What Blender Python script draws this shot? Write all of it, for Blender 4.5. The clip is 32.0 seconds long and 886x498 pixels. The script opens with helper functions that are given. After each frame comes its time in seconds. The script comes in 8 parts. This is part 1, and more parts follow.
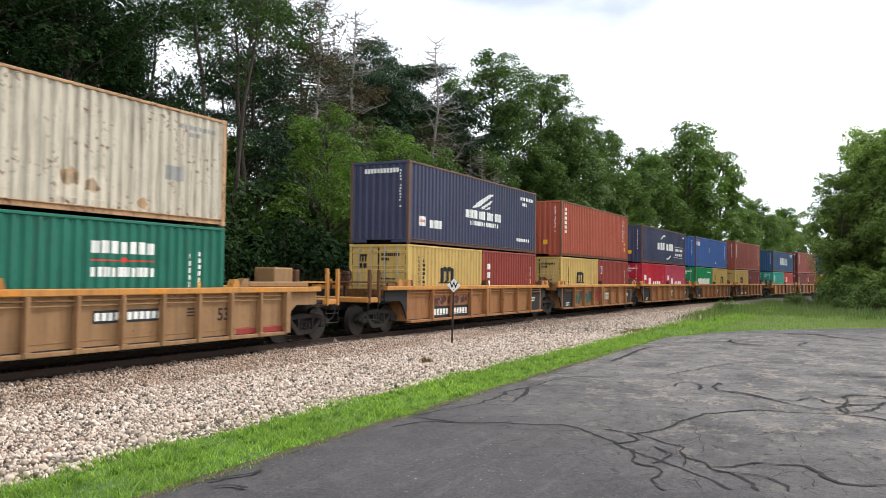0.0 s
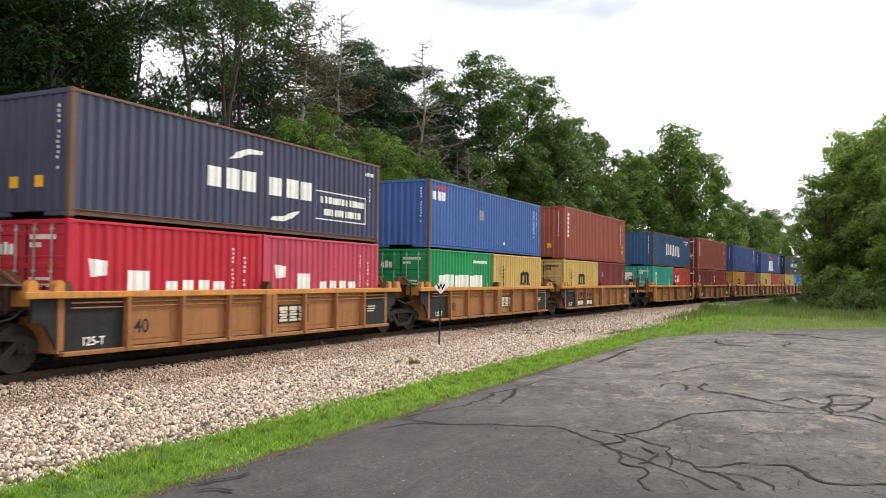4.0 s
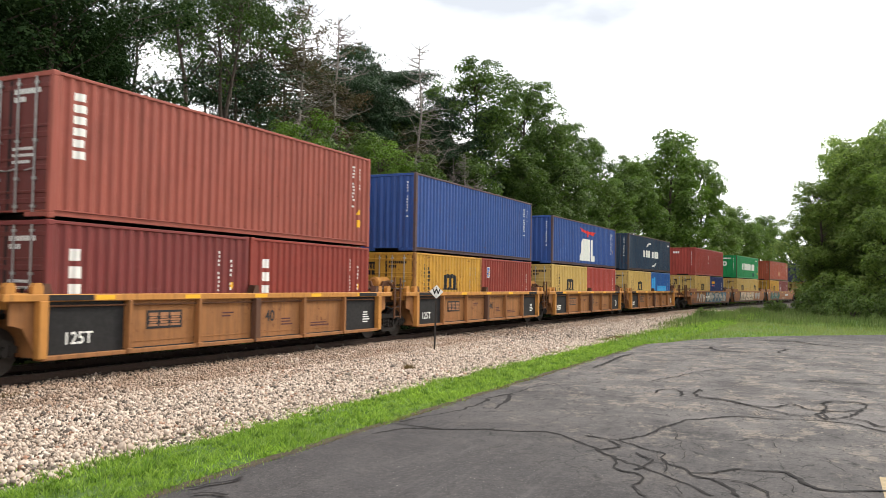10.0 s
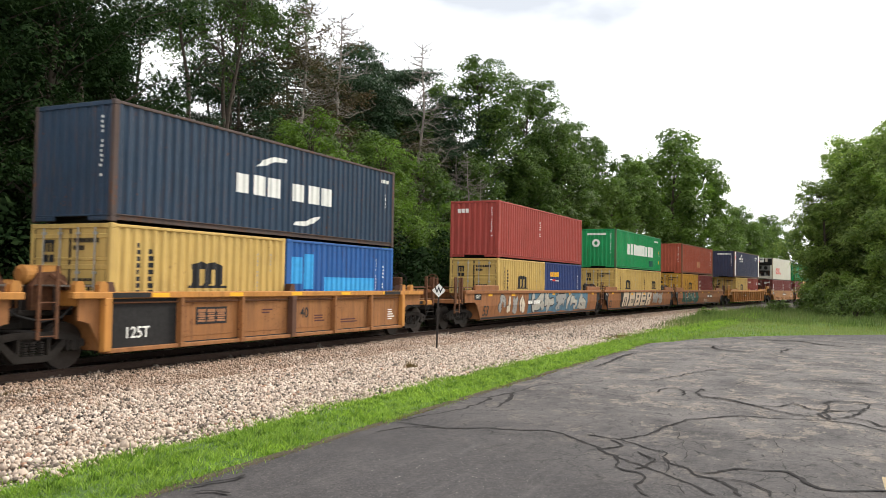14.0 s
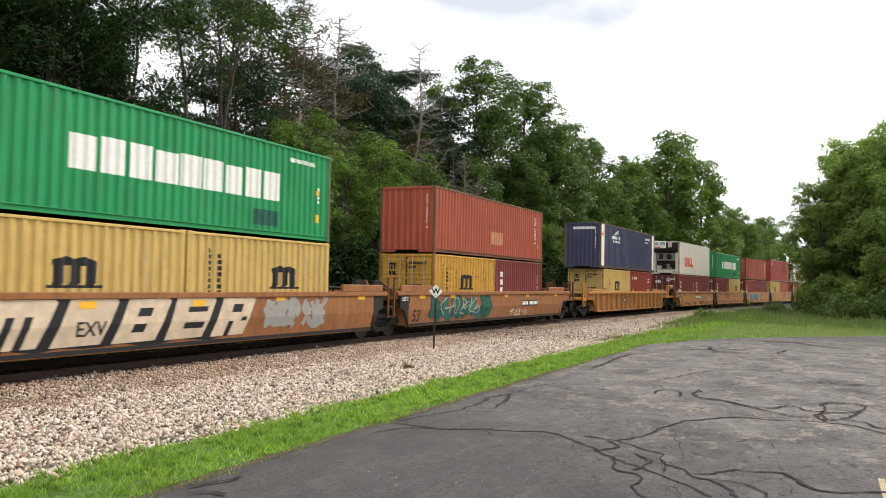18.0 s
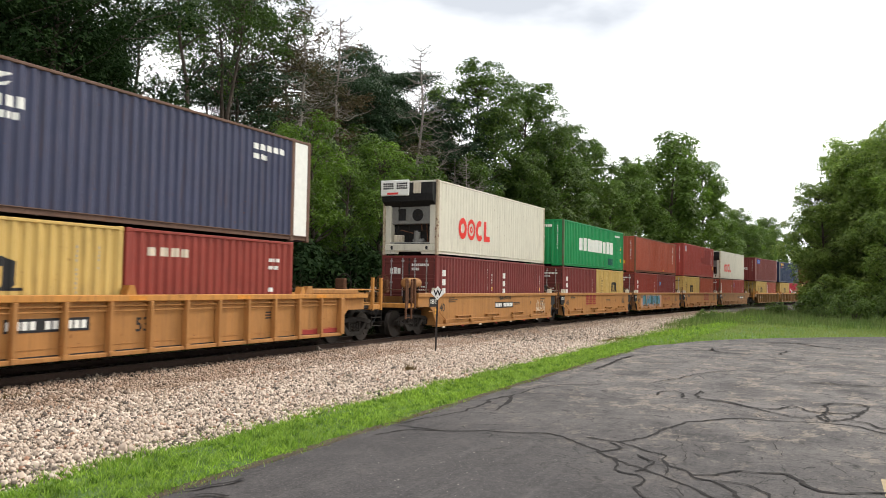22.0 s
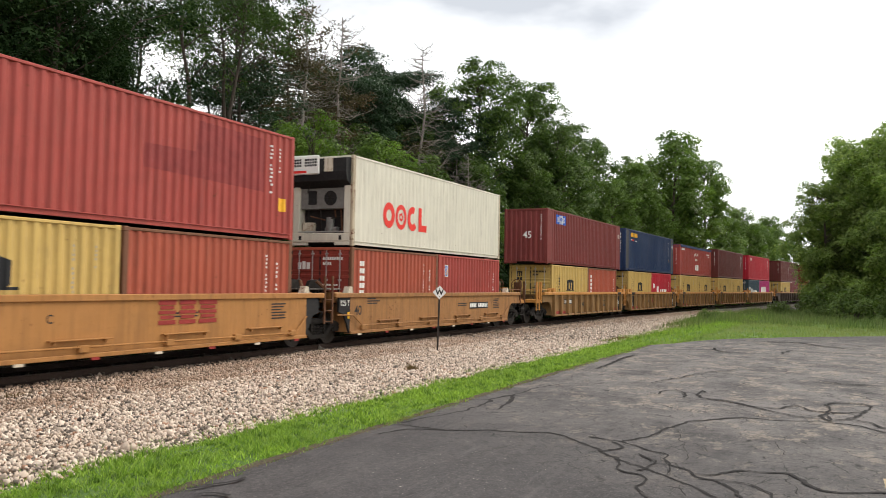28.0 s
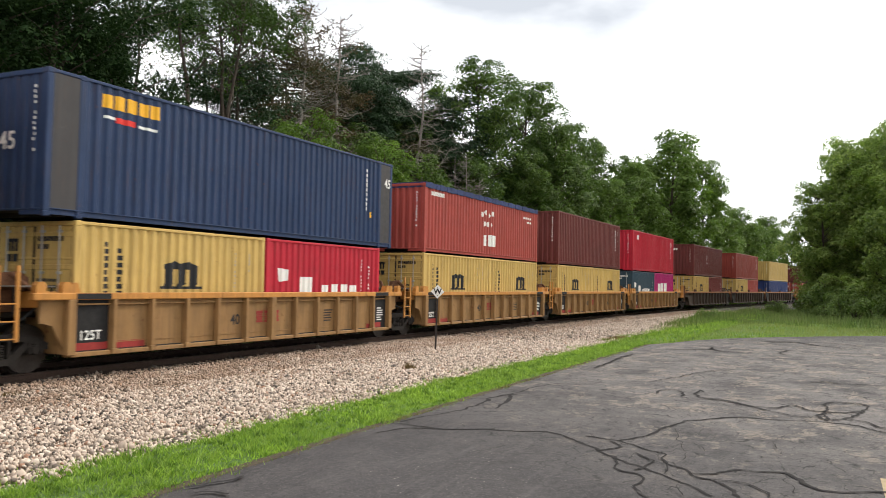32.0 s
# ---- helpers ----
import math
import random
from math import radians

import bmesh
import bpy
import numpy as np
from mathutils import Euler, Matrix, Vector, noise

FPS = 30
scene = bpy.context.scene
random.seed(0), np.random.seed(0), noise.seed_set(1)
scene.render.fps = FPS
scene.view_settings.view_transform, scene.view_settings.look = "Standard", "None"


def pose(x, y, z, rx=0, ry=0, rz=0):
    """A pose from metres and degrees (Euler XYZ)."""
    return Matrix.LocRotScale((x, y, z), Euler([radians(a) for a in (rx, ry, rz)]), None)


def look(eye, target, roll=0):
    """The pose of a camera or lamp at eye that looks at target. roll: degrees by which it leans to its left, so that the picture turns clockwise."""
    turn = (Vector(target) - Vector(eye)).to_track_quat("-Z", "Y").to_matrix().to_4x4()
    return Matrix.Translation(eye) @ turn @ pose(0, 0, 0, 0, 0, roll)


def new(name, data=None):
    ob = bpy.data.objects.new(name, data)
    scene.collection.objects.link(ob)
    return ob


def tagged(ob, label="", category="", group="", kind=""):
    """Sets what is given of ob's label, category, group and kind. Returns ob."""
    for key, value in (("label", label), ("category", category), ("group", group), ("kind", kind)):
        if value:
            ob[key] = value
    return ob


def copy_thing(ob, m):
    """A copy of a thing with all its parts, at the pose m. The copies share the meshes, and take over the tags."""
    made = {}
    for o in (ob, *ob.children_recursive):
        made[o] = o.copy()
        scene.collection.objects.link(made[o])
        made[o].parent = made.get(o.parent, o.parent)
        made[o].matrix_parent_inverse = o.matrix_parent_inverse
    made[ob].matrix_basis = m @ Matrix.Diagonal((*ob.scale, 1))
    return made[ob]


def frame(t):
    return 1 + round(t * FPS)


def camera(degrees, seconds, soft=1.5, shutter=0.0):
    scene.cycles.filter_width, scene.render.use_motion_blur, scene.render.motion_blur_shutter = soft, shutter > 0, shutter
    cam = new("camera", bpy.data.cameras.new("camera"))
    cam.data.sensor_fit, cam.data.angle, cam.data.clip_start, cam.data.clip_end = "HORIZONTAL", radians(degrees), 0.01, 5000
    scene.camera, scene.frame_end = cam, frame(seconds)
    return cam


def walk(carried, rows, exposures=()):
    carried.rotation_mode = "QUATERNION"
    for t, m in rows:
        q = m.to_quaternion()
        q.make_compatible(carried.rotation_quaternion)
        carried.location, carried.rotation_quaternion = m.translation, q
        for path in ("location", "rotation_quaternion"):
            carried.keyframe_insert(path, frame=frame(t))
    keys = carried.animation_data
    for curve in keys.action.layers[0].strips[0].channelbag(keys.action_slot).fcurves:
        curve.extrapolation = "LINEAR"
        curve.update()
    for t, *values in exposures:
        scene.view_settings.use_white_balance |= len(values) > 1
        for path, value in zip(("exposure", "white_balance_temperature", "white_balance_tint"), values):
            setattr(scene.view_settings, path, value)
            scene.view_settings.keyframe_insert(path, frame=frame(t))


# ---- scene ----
# ---- camera: held by hand at one spot, turning a little ----
EYE = Vector((0.0, -14.847, 1.819))
cam = camera(57.0, 32.0, soft=0.6, shutter=0.2)


def aim(yaw, pitch, roll):
    y, p = radians(yaw), radians(pitch)
    return look(EYE, EYE + Vector((math.cos(p) * math.cos(y), math.cos(p) * math.sin(y), math.sin(p))), roll)


TURNS = [(0.0, 26.62, 1.96, 0.73), (0.5, 26.56, 1.95, 0.71), (1.0, 26.48, 2.08, 0.73), (1.5, 26.27, 2.13, 0.74),
         (2.0, 26.11, 2.15, 0.68), (2.5, 26.01, 2.14, 0.62), (3.0, 25.92, 2.09, 0.52), (3.5, 25.80, 2.10, 0.54),
         (5.5, 25.60, 2.04, 0.67), (6.0, 25.67, 2.11, 0.75), (6.5, 25.69, 2.07, 0.86), (7.0, 25.68, 1.99, 0.83),
         (7.5, 25.64, 2.11, 0.78), (8.0, 25.56, 2.27, 0.74), (8.5, 25.47, 2.33, 0.68), (9.0, 25.43, 2.34, 0.67),
         (9.5, 25.43, 2.36, 0.75), (10.0, 25.42, 2.42, 0.90), (10.5, 25.36, 2.45, 0.98), (11.0, 25.30, 2.42, 1.01),
         (11.5, 25.17, 2.42, 1.03), (12.0, 25.17, 2.40, 1.10), (12.5, 25.24, 2.42, 1.14), (13.0, 25.35, 2.42, 1.15),
         (13.5, 25.49, 2.39, 1.09), (14.0, 25.59, 2.33, 1.03), (14.5, 25.53, 2.29, 1.03), (16.5, 25.38, 2.41, 1.16),
         (17.0, 25.48, 2.39, 1.09), (17.5, 25.47, 2.36, 1.09), (18.0, 25.39, 2.40, 1.13), (18.5, 25.36, 2.47, 1.15),
         (19.0, 25.38, 2.50, 1.19), (19.5, 25.43, 2.53, 1.20), (20.0, 25.47, 2.50, 1.15), (20.5, 25.47, 2.44, 1.09),
         (21.0, 25.49, 2.41, 1.00), (21.5, 25.52, 2.45, 0.95), (22.0, 25.51, 2.52, 0.97), (22.5, 25.54, 2.58, 0.97),
         (23.0, 25.64, 2.58, 0.91), (23.5, 25.76, 2.52, 0.92), (24.0, 25.83, 2.47, 0.94), (24.5, 25.77, 2.43, 0.92),
         (25.0, 25.69, 2.40, 0.92), (25.5, 25.70, 2.47, 0.97), (27.5, 25.64, 2.47, 0.95), (28.0, 25.64, 2.47, 0.97),
         (28.5, 25.66, 2.46, 0.98), (29.0, 25.70, 2.44, 1.09), (29.5, 25.69, 2.44, 1.14), (30.0, 25.67, 2.47, 1.10),
         (30.5, 25.66, 2.47, 1.06), (31.0, 25.65, 2.45, 1.06), (31.5, 25.58, 2.42, 1.02), (32.0, 25.51, 2.41, 1.07)]
walk(cam, [(t, aim(y, p, r)) for t, y, p, r in TURNS], exposures=[(0.0, 0.58, 6080, 10), (1.0, 0.74, 6350, 10), (3.5, 0.58, 6500, 10), (8.0, 0.63, 6500, 10), (14.0, 0.61, 6500, 10), (17.0, 0.57, 6500, 10),
      (22.0, 0.49, 6500, 10), (25.0, 0.45, 6520, 10), (28.0, 0.42, 6540, 10), (32.0, 0.48, 6500, 10)])

# ---- light: bright overcast evening sky, soft sun behind thin cloud ----
SUN_EL, SUN_ROT = radians(40), radians(118)
world = bpy.data.worlds.new("world")
scene.world = world
world.use_nodes = True


def build_world():
    """A clear evening sky behind a bright, nearly closed layer of cloud."""
    nt = world.node_tree
    nt.nodes.clear()
    out = nt.nodes.new("ShaderNodeOutputWorld")
    sky = nt.nodes.new("ShaderNodeTexSky")
    sky.sky_type, sky.sun_disc, sky.sun_elevation, sky.sun_rotation = "NISHITA", False, SUN_EL, SUN_ROT
    dim = nt.nodes.new("ShaderNodeVectorMath")
    dim.operation = "SCALE"
    dim.inputs["Scale"].default_value = 0.12
    nt.links.new(sky.outputs[0], dim.inputs[0])
    tc = nt.nodes.new("ShaderNodeTexCoord")
    mp = nt.nodes.new("ShaderNodeMapping")
    mp.inputs["Scale"].default_value = (1.0, 1.0, 2.6)
    mp.inputs["Location"].default_value = CLOUD
    nt.links.new(tc.outputs["Generated"], mp.inputs["Vector"])
    n = nt.nodes.new("ShaderNodeTexNoise")
    n.inputs["Scale"].default_value, n.inputs["Detail"].default_value, n.inputs["Roughness"].default_value = 1.9, 6.0, 0.5
    nt.links.new(mp.outputs[0], n.inputs["Vector"])
    ramp = nt.nodes.new("ShaderNodeValToRGB")
    ramp.color_ramp.elements[0].position, ramp.color_ramp.elements[0].color = 0.34, (0.47, 0.49, 0.52, 1)
    ramp.color_ramp.elements[1].position, ramp.color_ramp.elements[1].color = 0.60, (1.36, 1.36, 1.34, 1)
    sep = nt.nodes.new("ShaderNodeSeparateXYZ")
    nt.links.new(tc.outputs["Generated"], sep.inputs[0])
    lift = nt.nodes.new("ShaderNodeMapRange")
    for k, q in (("From Min", 0.16), ("From Max", 0.34), ("To Min", 0.14), ("To Max", -0.035)):
        lift.inputs[k].default_value = q
    nt.links.new(sep.outputs["Z"], lift.inputs["Value"])
    add = nt.nodes.new("ShaderNodeMath")
    nt.links.new(n.outputs["Fac"], add.inputs[0])
    nt.links.new(lift.outputs[0], add.inputs[1])
    nt.links.new(add.outputs[0], ramp.inputs["Fac"])
    mix = nt.nodes.new("ShaderNodeMix")
    mix.data_type = "RGBA"
    mix.inputs[0].default_value = 0.93
    nt.links.new(dim.outputs[0], mix.inputs[6])
    nt.links.new(ramp.outputs["Color"], mix.inputs[7])
    bg = nt.nodes.new("ShaderNodeBackground")
    bg.inputs["Strength"].default_value = 1.15
    nt.links.new(mix.outputs[2], bg.inputs["Color"])
    nt.links.new(bg.outputs[0], out.inputs[0])


CLOUD = (3.1, 0.7, 0.0)
build_world()
sun = new("sun", bpy.data.lights.new("sun", "SUN"))
sun.data.energy, sun.data.angle, sun.data.color = 1.9, radians(12), (1.0, 0.92, 0.80)
# the sun stands over the lot, off along the line and a little behind the eye
sun.matrix_world = look((0, 0, 0), (-0.88 * math.cos(SUN_EL), 0.47 * math.cos(SUN_EL), -math.sin(SUN_EL)))

# ---- the line of the track: a wide curve ----
KC, S0 = -0.001336, 20.0
SPEED = 11.207


def on_track(s, l=0.0, z=0.0):
    a = KC * s
    return Vector((S0 + math.sin(a) / KC - l * math.sin(a), (1 - math.cos(a)) / KC + l * math.cos(a), z))


def track_pose(s, l=0.0, z=0.0):
    p = on_track(s, l, z)
    return pose(p.x, p.y, p.z, 0, 0, math.degrees(KC * s))


# ---- small tools ----
def add_node(nt, kind, **values):
    n = nt.nodes.new(kind)
    for k, v in values.items():
        n.inputs[k.replace("_", " ")].default_value = v
    return n


def material(name, rough=0.6, metal=0.0, spec=0.4):
    m = bpy.data.materials.new(name)
    m.use_nodes = True
    nt = m.node_tree
    b = nt.nodes["Principled BSDF"]
    b.inputs["Roughness"].default_value = rough
    b.inputs["Metallic"].default_value = metal
    b.inputs["Specular IOR Level"].default_value = spec
    return m, nt, b


def coords(nt, scale=(1, 1, 1), space="Object", shift=False):
    tc = nt.nodes.new("ShaderNodeTexCoord")
    mp = add_node(nt, "ShaderNodeMapping", Scale=scale)
    nt.links.new(tc.outputs[space], mp.inputs["Vector"])
    if shift:
        oi = nt.nodes.new("ShaderNodeObjectInfo")
        mul = nt.nodes.new("ShaderNodeMath")
        mul.operation = "MULTIPLY"
        mul.inputs[1].default_value = 37.0
        nt.links.new(oi.outputs["Random"], mul.inputs[0])
        nt.links.new(mul.outputs[0], mp.inputs["Location"])
    return mp.outputs["Vector"]


def noise_tex(nt, vec, scale, detail=4.0, rough=0.6):
    n = add_node(nt, "ShaderNodeTexNoise", Scale=scale, Detail=detail, Roughness=rough)
    nt.links.new(vec, n.inputs["Vector"])
    return n.outputs["Fac"]


def remap(nt, fac, a, b, c=0.0, d=1.0):
    n = add_node(nt, "ShaderNodeMapRange", From_Min=a, From_Max=b, To_Min=c, To_Max=d)
    nt.links.new(fac, n.inputs["Value"])
    return n.outputs["Result"]


def blend(nt, fac, a, b, mode="MIX"):
    n = nt.nodes.new("ShaderNodeMix")
    n.data_type, n.blend_type = "RGBA", mode
    for i, v in ((0, fac), (6, a), (7, b)):
        if isinstance(v, bpy.types.NodeSocket):
            nt.links.new(v, n.inputs[i])
        elif i == 0:
            n.inputs[0].default_value = v
        else:
            n.inputs[i].default_value = (*v, 1)
    return n.outputs[2]


def bump(nt, b, height, strength=0.3, distance=0.01):
    n = add_node(nt, "ShaderNodeBump", Strength=strength, Distance=distance)
    nt.links.new(height, n.inputs["Height"])
    nt.links.new(n.outputs["Normal"], b.inputs["Normal"])


def paint(name, color, rust=0.25, grime=0.35, rough=0.5, fade=0.25):
    """Weathered industrial paint: faded patches, streaks of grime, specks of rust."""
    m, nt, b = material(name, rough, 0, 0.22)
    v = coords(nt, shift=True)
    streak = noise_tex(nt, coords(nt, (2.2, 2.2, 0.28), shift=True), 2.0, 5)
    run = noise_tex(nt, coords(nt, (9, 9, 0.45), shift=True), 2.0, 5, 0.7)
    large = noise_tex(nt, v, 0.7, 3)
    fine = noise_tex(nt, v, 9.0, 6, 0.7)
    pale = tuple(min(1, c * 1.16 + 0.012) for c in color)
    dark = tuple(c * 0.5 + 0.008 for c in color)
    c = blend(nt, remap(nt, large, 0.35, 0.7, 0, fade * 1.6), color, pale)
    c = blend(nt, remap(nt, streak, 0.46, 0.72, 0, grime), c, dark)
    spots = remap(nt, fine, 0.68 - rust * 0.18, 0.73 - rust * 0.18)
    gate = remap(nt, noise_tex(nt, v, 1.3, 3), 0.48, 0.6)
    mul = nt.nodes.new("ShaderNodeMath")
    mul.operation = "MULTIPLY"
    nt.links.new(spots, mul.inputs[0])
    nt.links.new(gate, mul.inputs[1])
    c = blend(nt, mul.outputs[0], c, (0.13, 0.05, 0.022))
    c = blend(nt, remap(nt, run, 0.56 - rust * 0.08, 0.76 - rust * 0.08, 0, 0.3 + rust * 0.6), c, (0.12, 0.06, 0.032))
    scuff = noise_tex(nt, coords(nt, (0.8, 0.8, 3.0), shift=True), 3.5, 5, 0.65)
    c = blend(nt, remap(nt, scuff, 0.66, 0.72, 0, 0.35), c, tuple(min(1, q * 1.3 + 0.03) for q in color))
    faded = noise_tex(nt, coords(nt, (6.5, 6.5, 0.22), shift=True), 1.5, 6, 0.7)
    c = blend(nt, remap(nt, faded, 0.5, 0.72, 0, fade * 1.6), c, tuple(min(1, q * 1.3 + 0.012) for q in color))
    scratch = noise_tex(nt, coords(nt, (7.0, 7.0, 1.1), shift=True), 5.0, 7, 0.75)
    c = blend(nt, remap(nt, scratch, 0.67, 0.71, 0, 0.55), c, tuple(min(1, q * 1.5 + 0.06) for q in color))
    c = blend(nt, remap(nt, noise_tex(nt, coords(nt, (3.0, 3.0, 2.2), shift=True), 4.0, 8, 0.8), 0.63, 0.70, 0, 0.6), c, dark)
    soot = noise_tex(nt, coords(nt, (0.5, 0.5, 0.9), shift=True), 1.6, 6, 0.7)
    c = blend(nt, remap(nt, soot, 0.5, 0.72, 0, grime * 0.8), c, tuple(q * 0.62 + 0.006 for q in color))
    nt.links.new(c, b.inputs["Base Color"])
    nt.links.new(remap(nt, fine, 0.3, 0.7, rough - 0.08, rough + 0.15), b.inputs["Roughness"])
    bump(nt, b, fine, 0.08, 0.004)
    return m


def finish(name, color, rough=0.6, metal=0.0, vary=0.3, scale=8.0, bumpy=0.15):
    """A plain surface with a little grain and tone."""
    m, nt, b = material(name, rough, metal, 0.2)
    v = coords(nt, shift=True)
    f = noise_tex(nt, v, scale, 6, 0.65)
    g = noise_tex(nt, v, scale * 0.12, 3)
    lo = tuple(c * (1 - vary) for c in color)
    hi = tuple(min(1, c * (1 + vary)) for c in color)
    c = blend(nt, remap(nt, f, 0.3, 0.7), lo, hi)
    c = blend(nt, remap(nt, g, 0.35, 0.7, 0, 0.5), c, tuple(x * (1 - vary) for x in color))
    nt.links.new(c, b.inputs["Base Color"])
    bump(nt, b, f, bumpy, 0.01)
    return m


def mesh_ob(name, verts, faces, mat, parent=None, smooth=False):
    me = bpy.data.meshes.new(name)
    me.from_pydata(verts, [], faces)
    if smooth:
        me.shade_smooth()
    me.materials.append(mat)
    ob = new(name, me)
    ob.parent = parent
    return ob


def fast_mesh(name, verts, quads, mat, parent=None, corners=4, smooth=False):
    """A mesh from numpy arrays: verts (n, 3) and faces (m, corners)."""
    me = bpy.data.meshes.new(name)
    me.vertices.add(len(verts))
    me.vertices.foreach_set("co", np.asarray(verts, np.float32).ravel())
    me.loops.add(quads.size)
    me.loops.foreach_set("vertex_index", quads.astype(np.int32).ravel())
    me.polygons.add(len(quads))
    me.polygons.foreach_set("loop_start", np.arange(0, quads.size, corners, dtype=np.int32))
    me.update(calc_edges=True)
    if smooth:
        me.shade_smooth()
    me.materials.append(mat)
    ob = new(name, me)
    ob.parent = parent
    return ob


def part(name, bm, mat, parent, label=""):
    me = bpy.data.meshes.new(name)
    bm.to_mesh(me)
    bm.free()
    me.materials.append(mat)
    ob = new(name, me)
    ob.parent = parent
    if label:
        ob["label"] = label
    return ob


def share(name, me, parent, at=(0, 0, 0), label=""):
    ob = new(name, me)
    ob.parent = parent
    ob.location = at
    if label:
        ob["label"] = label
    return ob


def add_box(bm, a, b, bevel=0.0):
    r = bmesh.ops.create_cube(bm, size=1)
    for v in r["verts"]:
        v.co = Vector([(a[i] + b[i]) / 2 + v.co[i] * (b[i] - a[i]) for i in range(3)])
    if bevel:
        es = list({e for v in r["verts"] for e in v.link_edges})
        bmesh.ops.bevel(bm, geom=es, offset=bevel, segments=1, affect="EDGES")


def add_rod(bm, p, q, r, n=8, r2=None):
    p, q = Vector(p), Vector(q)
    d = q - p
    m = Matrix.Translation((p + q) / 2) @ d.to_track_quat("Z", "Y").to_matrix().to_4x4()
    bmesh.ops.create_cone(bm, cap_ends=True, segments=n, radius1=r, radius2=r if r2 is None else r2, depth=d.length, matrix=m)


def add_prism(bm, outline, y0, y1):
    """A plate: an outline in x and z, from y0 to y1."""
    front = [bm.verts.new((x, y0, z)) for x, z in outline]
    back = [bm.verts.new((x, y1, z)) for x, z in outline]
    bm.faces.new(front)
    bm.faces.new(back[::-1])
    n = len(outline)
    for i in range(n):
        bm.faces.new((front[i], back[i], back[(i + 1) % n], front[(i + 1) % n]))
    bmesh.ops.recalc_face_normals(bm, faces=bm.faces[:])


def box_mesh(name, a, b, mat, bevel=0.0):
    bm = bmesh.new()
    add_box(bm, a, b, bevel)
    me = bpy.data.meshes.new(name)
    bm.to_mesh(me)
    bm.free()
    me.materials.append(mat)
    return me


def thing(name, label, category, group=""):
    return tagged(new(name), label, category, group)


# ---- materials of the ground and the growth ----
def ground_mats():
    out = {}
    m, nt, b = material("asphalt", 0.85, 0, 0.25)
    v = coords(nt)

    def times(p, q):
        n = nt.nodes.new("ShaderNodeMath")
        n.operation = "MULTIPLY"
        nt.links.new(p, n.inputs[0])
        nt.links.new(q, n.inputs[1])
        return n.outputs[0]
    grit = add_node(nt, "ShaderNodeTexVoronoi", Scale=85.0)
    nt.links.new(v, grit.inputs["Vector"])
    f = remap(nt, grit.outputs["Color"], 0, 1)
    big = noise_tex(nt, v, 0.35, 5, 0.6)
    mid = noise_tex(nt, v, 2.2, 6, 0.7)
    fine = noise_tex(nt, v, 16, 6, 0.75)
    # black sealer coat, worn away in wide patches down to the brownish stone
    c = blend(nt, remap(nt, big, 0.36, 0.64), (0.033, 0.030, 0.031), (0.056, 0.051, 0.052))
    c = blend(nt, remap(nt, mid, 0.43, 0.66, 0, 0.7), c, (0.095, 0.087, 0.086))
    far = add_node(nt, "ShaderNodeMapping", Location=(-21.0 / 15, 15.0 / 9, 0), Scale=(1 / 15, 1 / 9, 1))
    nt.links.new(v, far.inputs["Vector"])
    ball = nt.nodes.new("ShaderNodeTexGradient")
    ball.gradient_type = "SPHERICAL"
    nt.links.new(far.outputs[0], ball.inputs["Vector"])
    place = remap(nt, ball.outputs["Fac"], 0.05, 0.42)
    worn = times(place, remap(nt, noise_tex(nt, v, 0.7, 8, 0.75), 0.38, 0.56))
    c = blend(nt, worn, c, (0.145, 0.132, 0.126))
    crumbled = times(place, remap(nt, noise_tex(nt, coords(nt, (0.7, 1.0, 1)), 1.6, 9, 0.85), 0.53, 0.565))
    c = blend(nt, crumbled, c, (0.24, 0.20, 0.165))
    hollow = times(place, remap(nt, noise_tex(nt, coords(nt, (0.6, 1.1, 1)), 2.4, 9, 0.85), 0.44, 0.40))
    c = blend(nt, hollow, c, (0.045, 0.041, 0.039))
    streak = noise_tex(nt, coords(nt, (0.35, 3.4, 1)), 2.0, 6, 0.7)
    c = blend(nt, remap(nt, streak, 0.54, 0.70, 0, 0.4), c, (0.125, 0.116, 0.112))
    c = blend(nt, remap(nt, fine, 0.46, 0.32, 0, 0.75), c, (0.016, 0.015, 0.015))
    c = blend(nt, remap(nt, fine, 0.56, 0.72, 0, 0.45), c, (0.15, 0.135, 0.12))
    c = blend(nt, remap(nt, f, 0.72, 1.0, 0, 0.5), c, (0.22, 0.20, 0.18))
    c = blend(nt, remap(nt, f, 0.3, 0.0, 0, 0.7), c, (0.010, 0.010, 0.010))
    # a net of hair cracks, dense where the coat is worn
    wob = nt.nodes.new("ShaderNodeVectorMath")
    wob.operation = "MULTIPLY_ADD"
    wn = add_node(nt, "ShaderNodeTexNoise", Scale=2.6, Detail=3.0, Roughness=0.55)
    nt.links.new(v, wn.inputs["Vector"])
    nt.links.new(wn.outputs["Color"], wob.inputs[0])
    wob.inputs[1].default_value = (0.45, 0.45, 0.0)
    nt.links.new(v, wob.inputs[2])
    for scale, width, lo, hi in ((1.1, 0.011, 0.40, 0.52), (3.4, 0.03, 0.49, 0.56)):
        vor = add_node(nt, "ShaderNodeTexVoronoi", Scale=scale)
        vor.feature = "DISTANCE_TO_EDGE"
        nt.links.new(wob.outputs[0], vor.inputs["Vector"])
        crack = remap(nt, vor.outputs["Distance"], 0.0, width, 1, 0)
        gate = remap(nt, noise_tex(nt, v, 0.9 * scale, 4, 0.6), lo, hi)
        c = blend(nt, times(times(crack, gate), remap(nt, ball.outputs["Fac"], 0.0, 0.12)), c, (0.008, 0.008, 0.008))
    nt.links.new(c, b.inputs["Base Color"])
